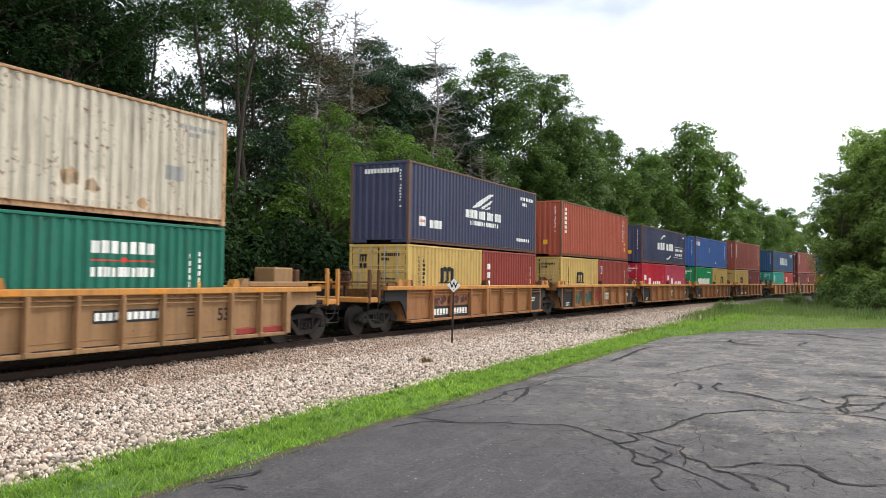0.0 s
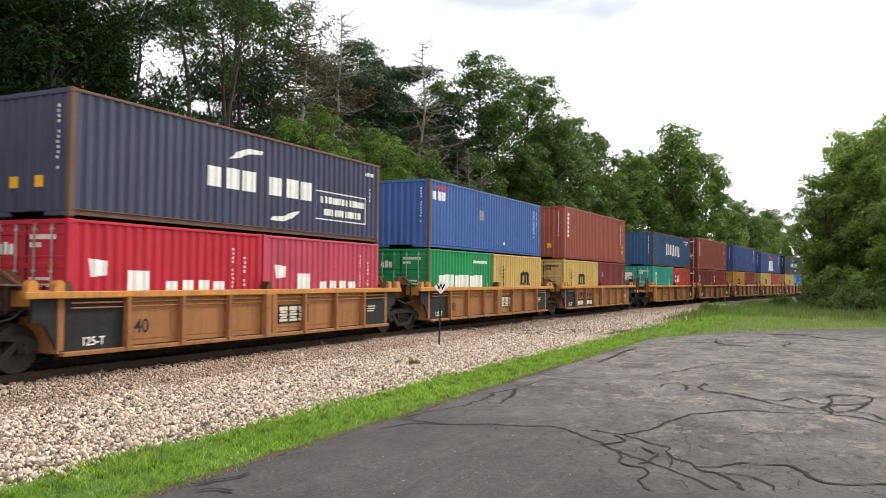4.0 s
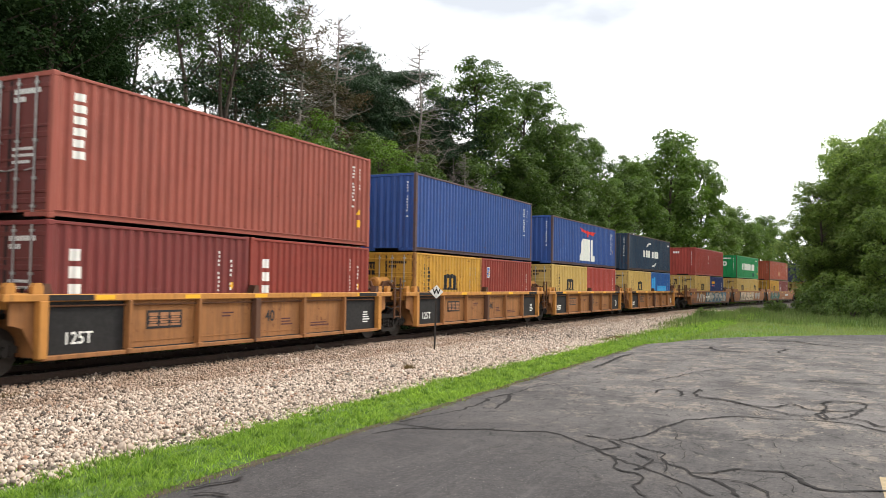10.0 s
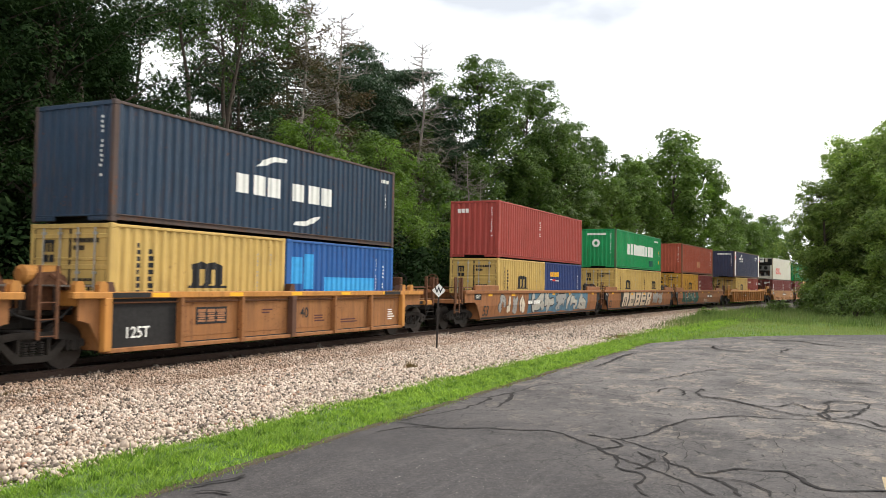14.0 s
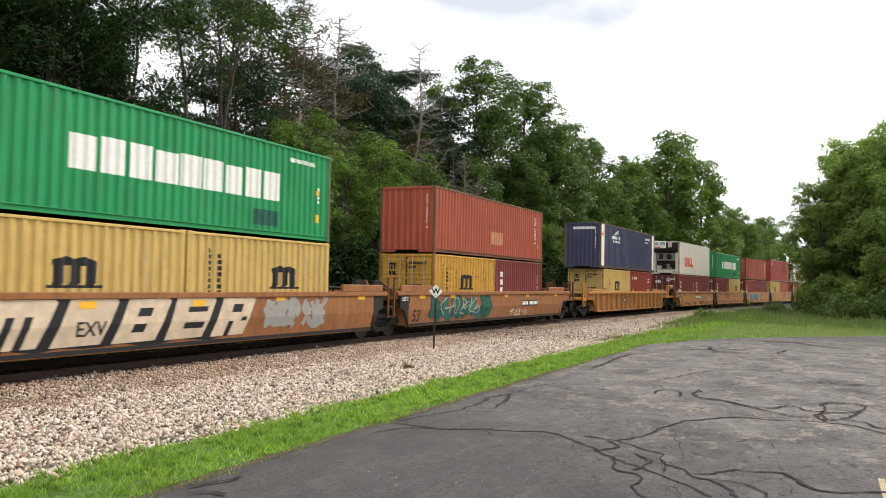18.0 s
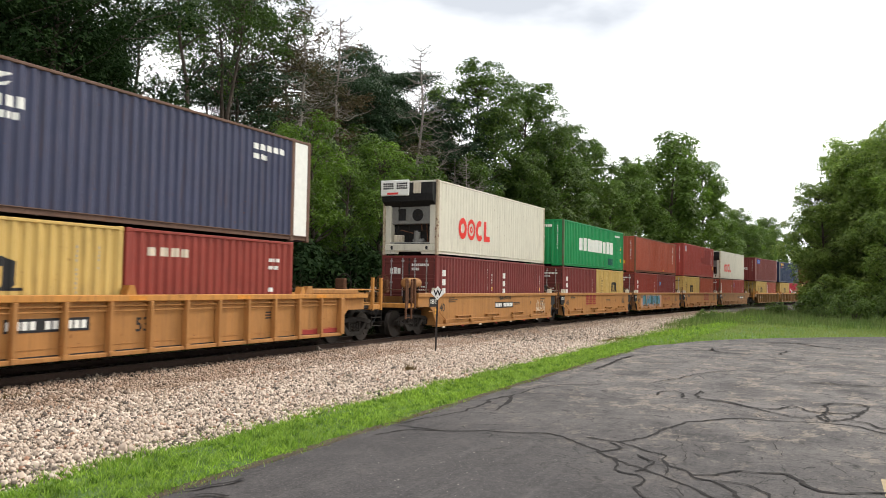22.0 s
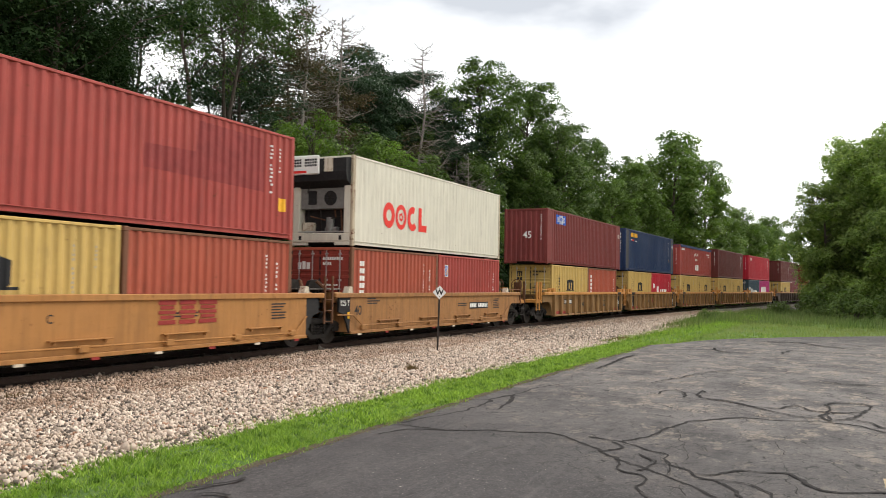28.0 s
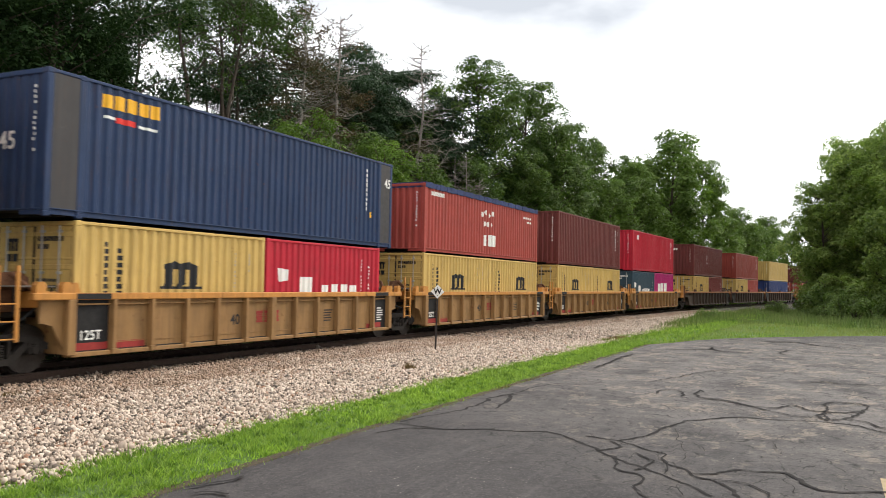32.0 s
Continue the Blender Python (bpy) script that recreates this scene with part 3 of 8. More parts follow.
def build_stones():
    """Loose stones, each with its own corners; dense where the line passes close by."""
    rng = np.random.default_rng(11)
    cube = np.array([(x, y, z) for x in (-1, 1) for y in (-1, 1) for z in (-1, 1)], float)
    cube_tris = np.array([(0, 1, 3), (0, 3, 2), (4, 6, 7), (4, 7, 5), (0, 4, 5), (0, 5, 1), (2, 3, 7), (2, 7, 6), (0, 2, 6), (0, 6, 4), (1, 5, 7), (1, 7, 3)])
    wedge = 1.3 * np.array([(1, 0, 0), (-1, 0, 0), (0, 1, 0), (0, -1, 0), (0, 0, 1), (0, 0, -1)], float)
    wedge_tris = np.array([(0, 2, 4), (2, 1, 4), (1, 3, 4), (3, 0, 4), (2, 0, 5), (1, 2, 5), (3, 1, 5), (0, 3, 5)])

    def scatter(name, n, s0, s1, l0, l1, size, label, mat, far=False):
        block, tris = (wedge, wedge_tris) if far else (cube, cube_tris)
        k8 = len(block)
        s = rng.uniform(s0, s1, n)
        l = l0 + (l1 - l0) * rng.uniform(0, 1, n)
        l = np.where(l < l0 + 0.5, l + rng.uniform(-0.25, 0.1, n), l)
        seen = s > -20.8 + 0.70 * (l + 14.85)
        s, l = s[seen], l[seen]
        n = len(s)
        z = ballast_height(l) + rng.uniform(-0.034, 0.026, n)
        x, y = track_xy(s, l)
        c = np.stack([x, y, z], 1)
        q = rng.normal(size=(n, 4))
        q /= np.linalg.norm(q, axis=1)[:, None]
        w, i, j, k = q.T
        R = np.stack([np.stack([1 - 2 * (j * j + k * k), 2 * (i * j - k * w), 2 * (i * k + j * w)], 1),
                      np.stack([2 * (i * j + k * w), 1 - 2 * (i * i + k * k), 2 * (j * k - i * w)], 1),
                      np.stack([2 * (i * k - j * w), 2 * (j * k + i * w), 1 - 2 * (i * i + j * j)], 1)], 1)
        r = size * rng.lognormal(0, 0.34, n)
        shape = block[None] * rng.uniform(0.55, 1.0, (n, 1, 3)) * rng.uniform(0.72, 1.12, (n, k8, 1)) + rng.uniform(-0.28, 0.28, (n, k8, 3))
        v = np.einsum("nab,nvb->nva", R, shape * r[:, None, None]) + c[:, None]
        f = tris[None] + (np.arange(n) * k8)[:, None, None]
        ob = fast_mesh(name, v.reshape(-1, 3), f.reshape(-1, 3), MAT[mat], corners=3)
        tagged(ob, label, "gravel", "", "stuff")
    scatter("ballast_stones", 94000, -15.6, 9, -7.95, -3.3, 0.0172, "loose pale crushed stone ballast", "stone")
    scatter("ballast_stones", 31000, -12.5, 9, -4.0, -0.88, 0.0175, "brown-stained crushed stone ballast by the rail", "brown_stone")
    scatter("ballast_stones", 42000, 9, 60, -7.95, -3.0, 0.027, "loose pale crushed stone ballast further along the line", "stone", True)
    scatter("ballast_stones", 14000, 9, 60, -3.6, -0.9, 0.027, "brown-stained crushed stone further along the rail", "brown_stone", True)
    scatter("ballast_stones", 4200, -13, 40, -0.95, 1.5, 0.035, "oil- and shade-darkened crushed stone between the sleepers", "oily_shaded_stone")


def blades(name, mat, n, place, height, width, seed, label, lean=0.9):
    rng = np.random.default_rng(seed)
    base = place(rng, n)
    a = rng.uniform(0, 2 * np.pi, n)
    h = height * rng.lognormal(0, 0.38, n) * (0.78 + 0.3 * np.sin(base[:, 0] * 2.3 + base[:, 1] * 3.1) * np.sin(base[:, 0] * 0.9 - base[:, 1] * 4.7 + 1.3))
    w = width * rng.uniform(0.6, 1.3, n)
    side = np.stack([np.cos(a), np.sin(a), np.zeros(n)], 1) * w[:, None] / 2
    b = rng.uniform(0, 2 * np.pi, n)
    tilt = np.stack([np.cos(b), np.sin(b), np.zeros(n)], 1) * (h * lean * rng.uniform(0.1, 1.0, n))[:, None]
    up = np.array([0, 0, 1.0])
    mid = base + up * (h * 0.55)[:, None] + tilt * 0.35
    top = base + up * (h * 0.95)[:, None] + tilt
    v = np.stack([base - side, base + side, mid + side * 0.7, top, mid - side * 0.7], 1).reshape(-1, 3)
    k = np.arange(n) * 5
    f = np.concatenate([np.stack([k, k + 1, k + 2], 1), np.stack([k, k + 2, k + 4], 1), np.stack([k + 4, k + 2, k + 3], 1)])
    ob = fast_mesh(name, v, f, mat, corners=3)
    return tagged(ob, label, "grass", "", "stuff")


def build_grass():
    def verge(s0, s1, l0, l1, ragged=0.26):
        def place(rng, n):
            m = n // 26
            tuft_s, tuft_l = rng.uniform(s0, s1, m), rng.uniform(l0, l1, m)
            pick = rng.integers(0, m, n)
            loose = rng.uniform(0, 1, n) < 0.4
            s = np.where(loose, rng.uniform(s0, s1, n), tuft_s[pick] + rng.normal(0, 0.035, n))
            l = np.where(loose, rng.uniform(l0, l1, n), tuft_l[pick] + rng.normal(0, 0.035, n))
            l = np.maximum(l, l0 + 0.01)
            wob = ragged * np.sin(s * 1.7) + 0.5 * ragged * np.sin(s * 4.3 + 1)
            l = np.where(l > l1 - 0.5, l + wob * rng.uniform(0, 1.6, n), l)
            stray = rng.uniform(0, 1, n) < 0.06
            l = np.where(stray, l1 + np.abs(rng.normal(0, 0.22, n)), l)
            out = rng.uniform(0, 1, n) < 0.03
            l = np.where(out, l0 - np.abs(rng.normal(0, 0.05, n)), l)
            x, y = track_xy(s, l)
            return np.stack([x, y, np.interp(l, [-9.9, -9.3, -8.4, -7.75], [-0.07, -0.02, -0.04, -0.12])], 1)
        return place
    blades("grass", MAT["blade"], 84000, verge(-16.8, 8, -9.60, -7.95), 0.058, 0.0125, 1, "short bright green grass on the verge", 1.5)
    blades("grass", MAT["blade"], 24000, verge(8, 45, -9.9, -7.7, 0.3), 0.09, 0.017, 2, "short bright green grass further along the verge")

    def field(x0, x1, y0, y1, keep):
        def place(rng, n):
            x, y = rng.uniform(x0, x1, n * 3), rng.uniform(y0, y1, n * 3)
            ok = keep(x, y)
            x, y = x[ok][:n], y[ok][:n]
            while len(x) < n:
                x, y = np.concatenate([x, x])[:n], np.concatenate([y, y])[:n]
            return np.stack([x, y, np.full(n, -0.08)], 1)
        return place
    edge_x = [27.0, 31.3, 34.8, 38.4, 41.5]
    edge_y = [-9.9, -11.3, -13.7, -17.2, -26.0]

    def off_lot(x, y):
        return y > np.interp(x, edge_x, edge_y)
    blades("grass", MAT["lawn"], 20000, field(27, 50, -22, -8, off_lot), 0.11, 0.022, 3, "short mown grass beyond the asphalt")
    blades("tall_grass", MAT["weed"], 26000, field(44, 78, -24, -7.5, lambda x, y: (x > 46 + 0.5 * np.sin(y)) & (y < -7.5 - (x - 44) * 0.02) & (np.sin(x * 1.1 + y * 0.7) + np.sin(y * 2.3 - x * 0.4) > -0.6)), 0.34, 0.028, 4,
           "tall pale seeding grass before the trees", 0.4)
    blades("tall_grass", MAT["weed"], 5000, field(36, 60, -9.2, -7.2, lambda x, y: x > 37 + 14 * np.abs(np.sin(x * 57.3 + y * 131.7))), 0.3, 0.03, 6, "rough tall grass along the stones", 0.5)


def build_dry_tufts():
    """Dry brown tufts among the stones and along the edge of the verge."""
    def tuft(s0, l0, rs, rl):
        def place(rng, n):
            s, l = s0 + rng.normal(0, rs, n), l0 + rng.normal(0, rl, n)
            x, y = track_xy(s, l)
            return np.stack([x, y, ballast_height(l)], 1)
        return place
    blades("dry_tuft", MAT["straw"], 260, tuft(-3.1, -5.95, 0.09, 0.06), 0.12, 0.012, 31, "small dead brown weed among the stones", 1.2)
    blades("dry_tuft", MAT["straw"], 120, tuft(-10.36, -2.0, 0.16, 0.05), 0.07, 0.012, 32, "dead brown twigs among the stones", 1.4)
    blades("dry_tuft", MAT["straw"], 1500, tuft(9.8, -7.6, 0.9, 0.14), 0.06, 0.02, 33, "dry brown grass between stones and verge", 1.2)
    blades("dry_tuft", MAT["straw"], 700, tuft(3.5, -7.9, 1.6, 0.12), 0.045, 0.012, 34, "dry brown grass at the edge of the stones", 1.2)
    blades("dry_tuft", MAT["straw"], 1600, tuft(-6.0, -9.6, 5.0, 0.035), 0.04, 0.009, 35, "dry clippings along the edge of the asphalt", 1.4)


# ---- rails and sleepers ----
def build_track():
    top = -0.06
    rail_m = finish("rusty_rail_steel", (0.06, 0.039, 0.03), 0.75, 0.3, 0.35, 20)
    shine = finish("polished_rail_head", (0.35, 0.32, 0.30), 0.3, 0.9, 0.15, 30)
    wood = finish("creosoted_sleeper_wood", (0.045, 0.035, 0.028), 0.9, 0, 0.4, 10, 0.5)
    profile = [(-0.075, -0.165), (0.075, -0.165), (0.075, -0.15), (0.012, -0.13), (0.012, -0.04), (0.037, -0.03), (0.037, -0.004), (-0.037, -0.004), (-0.037, -0.03),
               (-0.012, -0.04), (-0.012, -0.13), (-0.075, -0.15)]
    ss = np.linspace(-120, 330, 226)
    for side in (-0.755, 0.755):
        vs, fs = [], []
        n = len(profile)
        for s in ss:
            for y, z in profile:
                vs.append(tuple(on_track(s, side + y, z + top)))
        for i in range(len(ss) - 1):
            for k in range(n):
                fs.append((i * n + k, i * n + (k + 1) % n, (i + 1) * n + (k + 1) % n, (i + 1) * n + k))
        rail = mesh_ob("rail", vs, fs, rail_m)
        tagged(rail, "rusty brown steel rail with a polished top", "rail", "rails of the track")
        vs, fs = [], []
        for s in ss:
            vs += [tuple(on_track(s, side - 0.034, top)), tuple(on_track(s, side + 0.034, top))]
        fs = [(2 * i, 2 * i + 1, 2 * i + 3, 2 * i + 2) for i in range(len(ss) - 1)]
        mesh_ob("rail_head", vs, fs, shine, rail)["label"] = "polished running surface"
    me = box_mesh("sleeper", (-0.11, -1.3, -0.34), (0.11, 1.3, -0.158), wood, 0.012)
    plate = box_mesh("tie_plate", (-0.09, -0.15, -0.158), (0.09, 0.15, -0.148), rail_m)
    for k in range(110):
        s = -22 + k * 0.54
        ob = new("sleeper", me)
        ob.matrix_world = track_pose(s, random.uniform(-0.03, 0.03), top + random.uniform(-0.012, 0.004))
        tagged(ob, "dark creosoted wooden sleeper set in stone", "sleeper", "sleepers of the track")
        for side in (-0.755, 0.755):
            share("tie_plate", plate, ob, (0, side, 0))


build_ground()
build_stones()
build_grass()
build_dry_tufts()
build_track()


# ---- whistle post ----
def build_sign():
    wood = finish("dark_steel_post", (0.05, 0.042, 0.038), 0.7, 0.4, 0.3, 20)
    white = finish("white_sign_paint", (0.78, 0.77, 0.74), 0.5, 0, 0.08, 8)
    black = finish("black_sign_paint", (0.02, 0.02, 0.022), 0.5, 0, 0.1, 8)
    sign = thing("whistle_post", "thin dark post with a white diamond sign in the ballast", "sign")
    p = on_track(2.93, -3.707, -0.27)
    d = (EYE.xy - p.xy)
    yaw = math.degrees(math.atan2(d.y, d.x)) + 90 - 6
    sign.matrix_world = pose(p.x, p.y, p.z, 0, 1.2, yaw)
    bm = bmesh.new()
    add_box(bm, (-0.028, -0.004, -0.15), (0.028, 0.004, 1.83), 0.0)
    add_box(bm, (-0.006, 0.004, -0.15), (0.006, 0.035, 1.83), 0.0)
    part("post", bm, wood, sign)
    bm = bmesh.new()
    add_prism(bm, [(0, 1.615), (0.215, 1.83), (0, 2.045), (-0.215, 1.83)], -0.018, -0.006)
    part("sign_plate", bm, white, sign, "white diamond plate")
    cu = bpy.data.curves.new("letter", "FONT")
    cu.body, cu.size, cu.align_x, cu.align_y, cu.extrude, cu.offset = "W", 0.235, "CENTER", "CENTER", 0.002, 0.008
    tmp = new("letter", cu)
    me = bpy.data.meshes.new_from_object(tmp.evaluated_get(bpy.context.evaluated_depsgraph_get()))
    bpy.data.objects.remove(tmp)
    me.materials.append(black)
    ob = share("letter", me, sign, (0, -0.021, 1.83), "black letter W")
    ob.rotation_euler = (radians(90), 0, 0)
    for z in (1.70, 1.96):
        bm = bmesh.new()
        add_rod(bm, (0, -0.024, z), (0, -0.004, z), 0.012, 8)
        part("bolt", bm, wood, sign)


build_sign()


# ---- trees ----
class Tubes:
    """Gathers tapered round limbs into one mesh."""

    def __init__(self):
        self.v, self.f = [], []

    def add(self, pts, radii, n=6):
        k = len(self.v)
        for i, p in enumerate(pts):
            d = (pts[min(i + 1, len(pts) - 1)] - pts[max(i - 1, 0)]).normalized()
            a = d.orthogonal().normalized()
            b = d.cross(a)
            for j in range(n):
                t = 2 * math.pi * j / n
                self.v.append(tuple(p + (a * math.cos(t) + b * math.sin(t)) * radii[i]))
        for i in range(len(pts) - 1):
            for j in range(n):
                self.f.append((k + i * n + j, k + i * n + (j + 1) % n, k + (i + 1) * n + (j + 1) % n, k + (i + 1) * n + j))


def bent(rng, a, b, steps, wobble, sag=0.0):
    """A wandering line from a to b."""
    out = []
    for i in range(steps + 1):
        t = i / steps
        p = a.lerp(b, t) + Vector(rng.normal(0, wobble, 3)) * math.sin(math.pi * t)
        p.z += sag * math.sin(math.pi * t)
        out.append(p)
    return out


def leaf_cloud(rng, centres, spread, per, size, flat=0.6, narrow=0.62, droop=0.5, spray=9, tri=False):
    """Leaves in small drooping sprays about the centres: verts and faces."""
    k = max(1, per // spray)
    c = np.repeat(np.asarray(centres), k, 0)
    m = len(c)
    sp = np.repeat(np.asarray(spread), k)[:, None]
    off = rng.normal(0, 1, (m, 3))
    off *= (rng.uniform(0.3, 1.0, m) ** 0.4 / np.linalg.norm(off, axis=1))[:, None]
    off[:, 2] *= flat
    heart = c + off * sp
    face = np.array([0, 0, 1.0]) + off * 0.9 + rng.normal(0, droop * 0.5, (m, 3))
    face /= np.linalg.norm(face, axis=1)[:, None]
    heart, face = np.repeat(heart, spray, 0), np.repeat(face, spray, 0)
    n = len(heart)
    u = np.cross(face, rng.normal(0, 1, (n, 3)))
    u /= np.linalg.norm(u, axis=1)[:, None]
    reach = size * 1.9 * np.sqrt(rng.uniform(0, 1, n))
    p = heart + u * reach[:, None]
    p[:, 2] -= reach ** 2 * 0.35 / size
    up = face + u * 0.35 + rng.normal(0, droop * 0.55, (n, 3))
    up /= np.linalg.norm(up, axis=1)[:, None]
    a = u + rng.normal(0, 0.6, (n, 3))
    a -= up * (a * up).sum(1)[:, None]
    a /= np.linalg.norm(a, axis=1)[:, None]
    b = np.cross(up, a)
    s = (size * rng.uniform(0.6, 1.35, n))[:, None]
    if tri:
        v = np.stack([p - a * s * 0.55, p + b * s * narrow * 0.62 + a * s * 0.15, p - b * s * narrow * 0.62 + a * s * 0.3], 1)
        return v.reshape(-1, 3), np.arange(n * 3).reshape(-1, 3)
    v = np.stack([p - a * s * 0.5, p + b * s * narrow * 0.5 - up * s * 0.08, p + a * s * 0.5 - up * s * 0.1, p - b * s * narrow * 0.5 - up * s * 0.08], 1)
    return v.reshape(-1, 3), np.arange(n * 4).reshape(-1, 4)


def broadleaf(seed, h, r, low, clumps, per, size, leaf, label, name="tree", spread=1.0, bark="bark", fill=18, tri=False, stout=0.017, shell=0.5, heap=1.0):
    rng = np.random.default_rng(seed)
    tree = thing(name, label, "tree", "trees along the line")
    tubes = Tubes()
    lean = Vector((rng.normal(0, 0.03), rng.normal(0, 0.03), 1)) * h * 0.86
    stem = bent(rng, Vector((0, 0, -0.7)), lean, 9, 0.12 * h / 15)
    rad = [stout * h * (1 - i / 9.6) ** 0.9 + 0.012 for i in range(10)]
    rad[0] *= 1.35
    tubes.add(stem, rad, 8)
    # the crown is built of rounded boughs, each a heap of leafy clumps
    lobes = rng.uniform(0, 6.28, 4)
    centres, sizes = [], []
    boughs = max(8, int(clumps / (6 * heap)))
    for k in range(boughs):
        u = (k + rng.uniform(0, 1)) / boughs
        a = k * 2.399 + rng.normal(0, 0.5)
        prof = math.sqrt(max(0.02, 1 - ((2 * u - 0.82) / 1.2) ** 2))
        lump = 0.78 + min(1.0, heap) * (0.22 * math.sin(a * 2 + lobes[0] + u * 5) + 0.14 * math.sin(a * 3 + lobes[1] - u * 7))
        rr = r * prof * lump * (shell + (1 - shell) * math.sqrt(rng.uniform(0, 1)))
        z = h * (low + (0.95 - low) * u) + rng.normal(0, 0.25)
        heart = np.array((math.cos(a) * rr * 0.86 + lean.x * u, math.sin(a) * rr * 0.86 + lean.y * u, z))
        size_b = r * heap * rng.uniform(0.22, 0.36)
        for j in range(max(3, round(6 * heap))):
            d = rng.normal(0, 1, 3) + np.array((math.cos(a) * 0.5, math.sin(a) * 0.5, 0.35))
            d *= size_b * rng.uniform(0.55, 1.0) / np.linalg.norm(d)
            centres.append(tuple(heart + d * (1, 1, 0.75)))
            sizes.append(spread * rng.uniform(0.5, 1.05))
    clumps = len(centres)
    for k, c in enumerate(centres):
        if k % 2 == 0 or k > clumps * 0.8:
            c = Vector(c)
            t = max(0.12, (c.z - 0.55 * c.xy.length) / (h * 0.86))
            i = min(t, 0.97) * 9
            a = stem[int(i)].lerp(stem[min(int(i) + 1, 9)], i % 1)
            r0 = min(0.06, max(0.03, 0.45 * rad[int(i)]))
            tubes.add(bent(rng, a, c, 3, 0.16, 0.2), [r0, r0 * 0.65, r0 * 0.35, 0.012], 4)
    mesh_ob("trunk", tubes.v, tubes.f, MAT[bark], tree, True)
    v, f = leaf_cloud(rng, centres, sizes, per, size, tri=tri)
    c = np.asarray(centres)
    heart = np.array([c[:, 0].mean(), c[:, 1].mean(), 0])
    v2, f2 = leaf_cloud(rng, c * (0.6, 0.6, 0.95) + heart * 0.4, np.asarray(sizes) * 0.7, fill, size * 1.4, 0.7, 0.6, spray=3, tri=tri)
    fast_mesh("crown", np.concatenate([v, v2]), np.concatenate([f, f2 + len(v)]), leaf, tree, 3 if tri else 4)
    return tree


def pine(seed, h, leaf, label, bare=0.55, twigs=4, limbs=64, per=190):
    rng = np.random.default_rng(seed)
    tree = thing("pine_tree", label, "tree", "pines along the line")
    tubes = Tubes()
    stem = bent(rng, Vector((0, 0, -0.7)), Vector((0.5, 0.2, h * 0.97)), 10, 0.15)
    tubes.add(stem, [0.22 * (1 - i / 10.6) + 0.02 for i in range(11)], 8)
    centres, sizes = [], []
    for k in range(limbs):
        u = 0.22 + 0.77 * ((k + rng.uniform(0, 1)) / limbs) ** 0.72
        a = rng.uniform(0, 6.28)
        reach = (4.2 * math.sin(math.pi * min(0.97, max(0.16, (1.05 - u) ** 0.55 * 0.9))) + 0.5) * rng.uniform(0.5, 1.15)
        i = u * 10
        p = stem[int(i)].lerp(stem[min(int(i) + 1, 10)], i % 1)
        q = p + Vector((math.cos(a) * reach, math.sin(a) * reach, rng.uniform(-0.2, 1.0)))
        line = bent(rng, p, q, 4, 0.14, -0.1)
        tubes.add(line, [0.055, 0.042, 0.03, 0.02, 0.01], 4)
        if u > bare:
            for t in (0.6, 0.82, 1.0):
                centres.append(tuple(p.lerp(q, t) + Vector((rng.normal(0, 0.25), rng.normal(0, 0.25), 0.15))))
                sizes.append(rng.uniform(0.6, 1.15))
        if u <= bare + 0.2:
            for t in range(twigs):
                e = p.lerp(q, rng.uniform(0.3, 1.0))
                d = Vector(rng.normal(0, 0.55, 3))
                m = e + d * 0.5 + Vector(rng.normal(0, 0.06, 3))
                tubes.add([e, m, e + d], [0.016, 0.011, 0.005], 3)
                tubes.add([m, m + Vector(rng.normal(0, 0.3, 3))], [0.009, 0.004], 3)
    mesh_ob("trunk", tubes.v, tubes.f, MAT["bark"], tree, True)
    v, f = leaf_cloud(rng, centres, np.asarray(sizes), per, 0.26, 0.3, 0.3, 0.8, spray=7, tri=True)
    fast_mesh("crown", v, f, leaf, tree, 3)
    return tree


def dead_tree(seed, h, label, reach=2.6):
    rng = np.random.default_rng(seed)
    tree = thing("dead_tree", label, "tree", "dead trees along the line")
    tubes = Tubes()
    stem = bent(rng, Vector((0, 0, -0.7)), Vector((rng.normal(0, 0.5), 0.2, h)), 12, 0.12)
    tubes.add(stem, [0.20 * (1 - i / 12.6) + 0.014 for i in range(13)], 7)
    for k in range(120):
        u = 0.2 + 0.79 * (k + rng.uniform(0, 1)) / 120
        a = rng.uniform(0, 6.28)
        ln = reach * (1.2 - u) * rng.uniform(0.4, 1.3) + 0.35
        i = u * 12
        p = stem[int(i)].lerp(stem[min(int(i) + 1, 12)], i % 1)
        q = p + Vector((math.cos(a) * ln, math.sin(a) * ln, ln * rng.uniform(-0.15, 0.5)))
        line = bent(rng, p, q, 4, 0.07 * ln, -0.12 * ln)
        tubes.add(line, [0.04, 0.03, 0.022, 0.015, 0.007], 4)
        for t in range(11):
            e = line[rng.integers(1, 5)]
            d = Vector((rng.normal(0, 0.35), rng.normal(0, 0.35), rng.uniform(-0.05, 0.45))) * ln * 0.4
            tubes.add([e, e + d * 0.5 + Vector(rng.normal(0, 0.03, 3)), e + d], [0.013, 0.01, 0.006], 3)
    mesh_ob("trunk", tubes.v, tubes.f, MAT["pale_bark"], tree, True)
    return tree


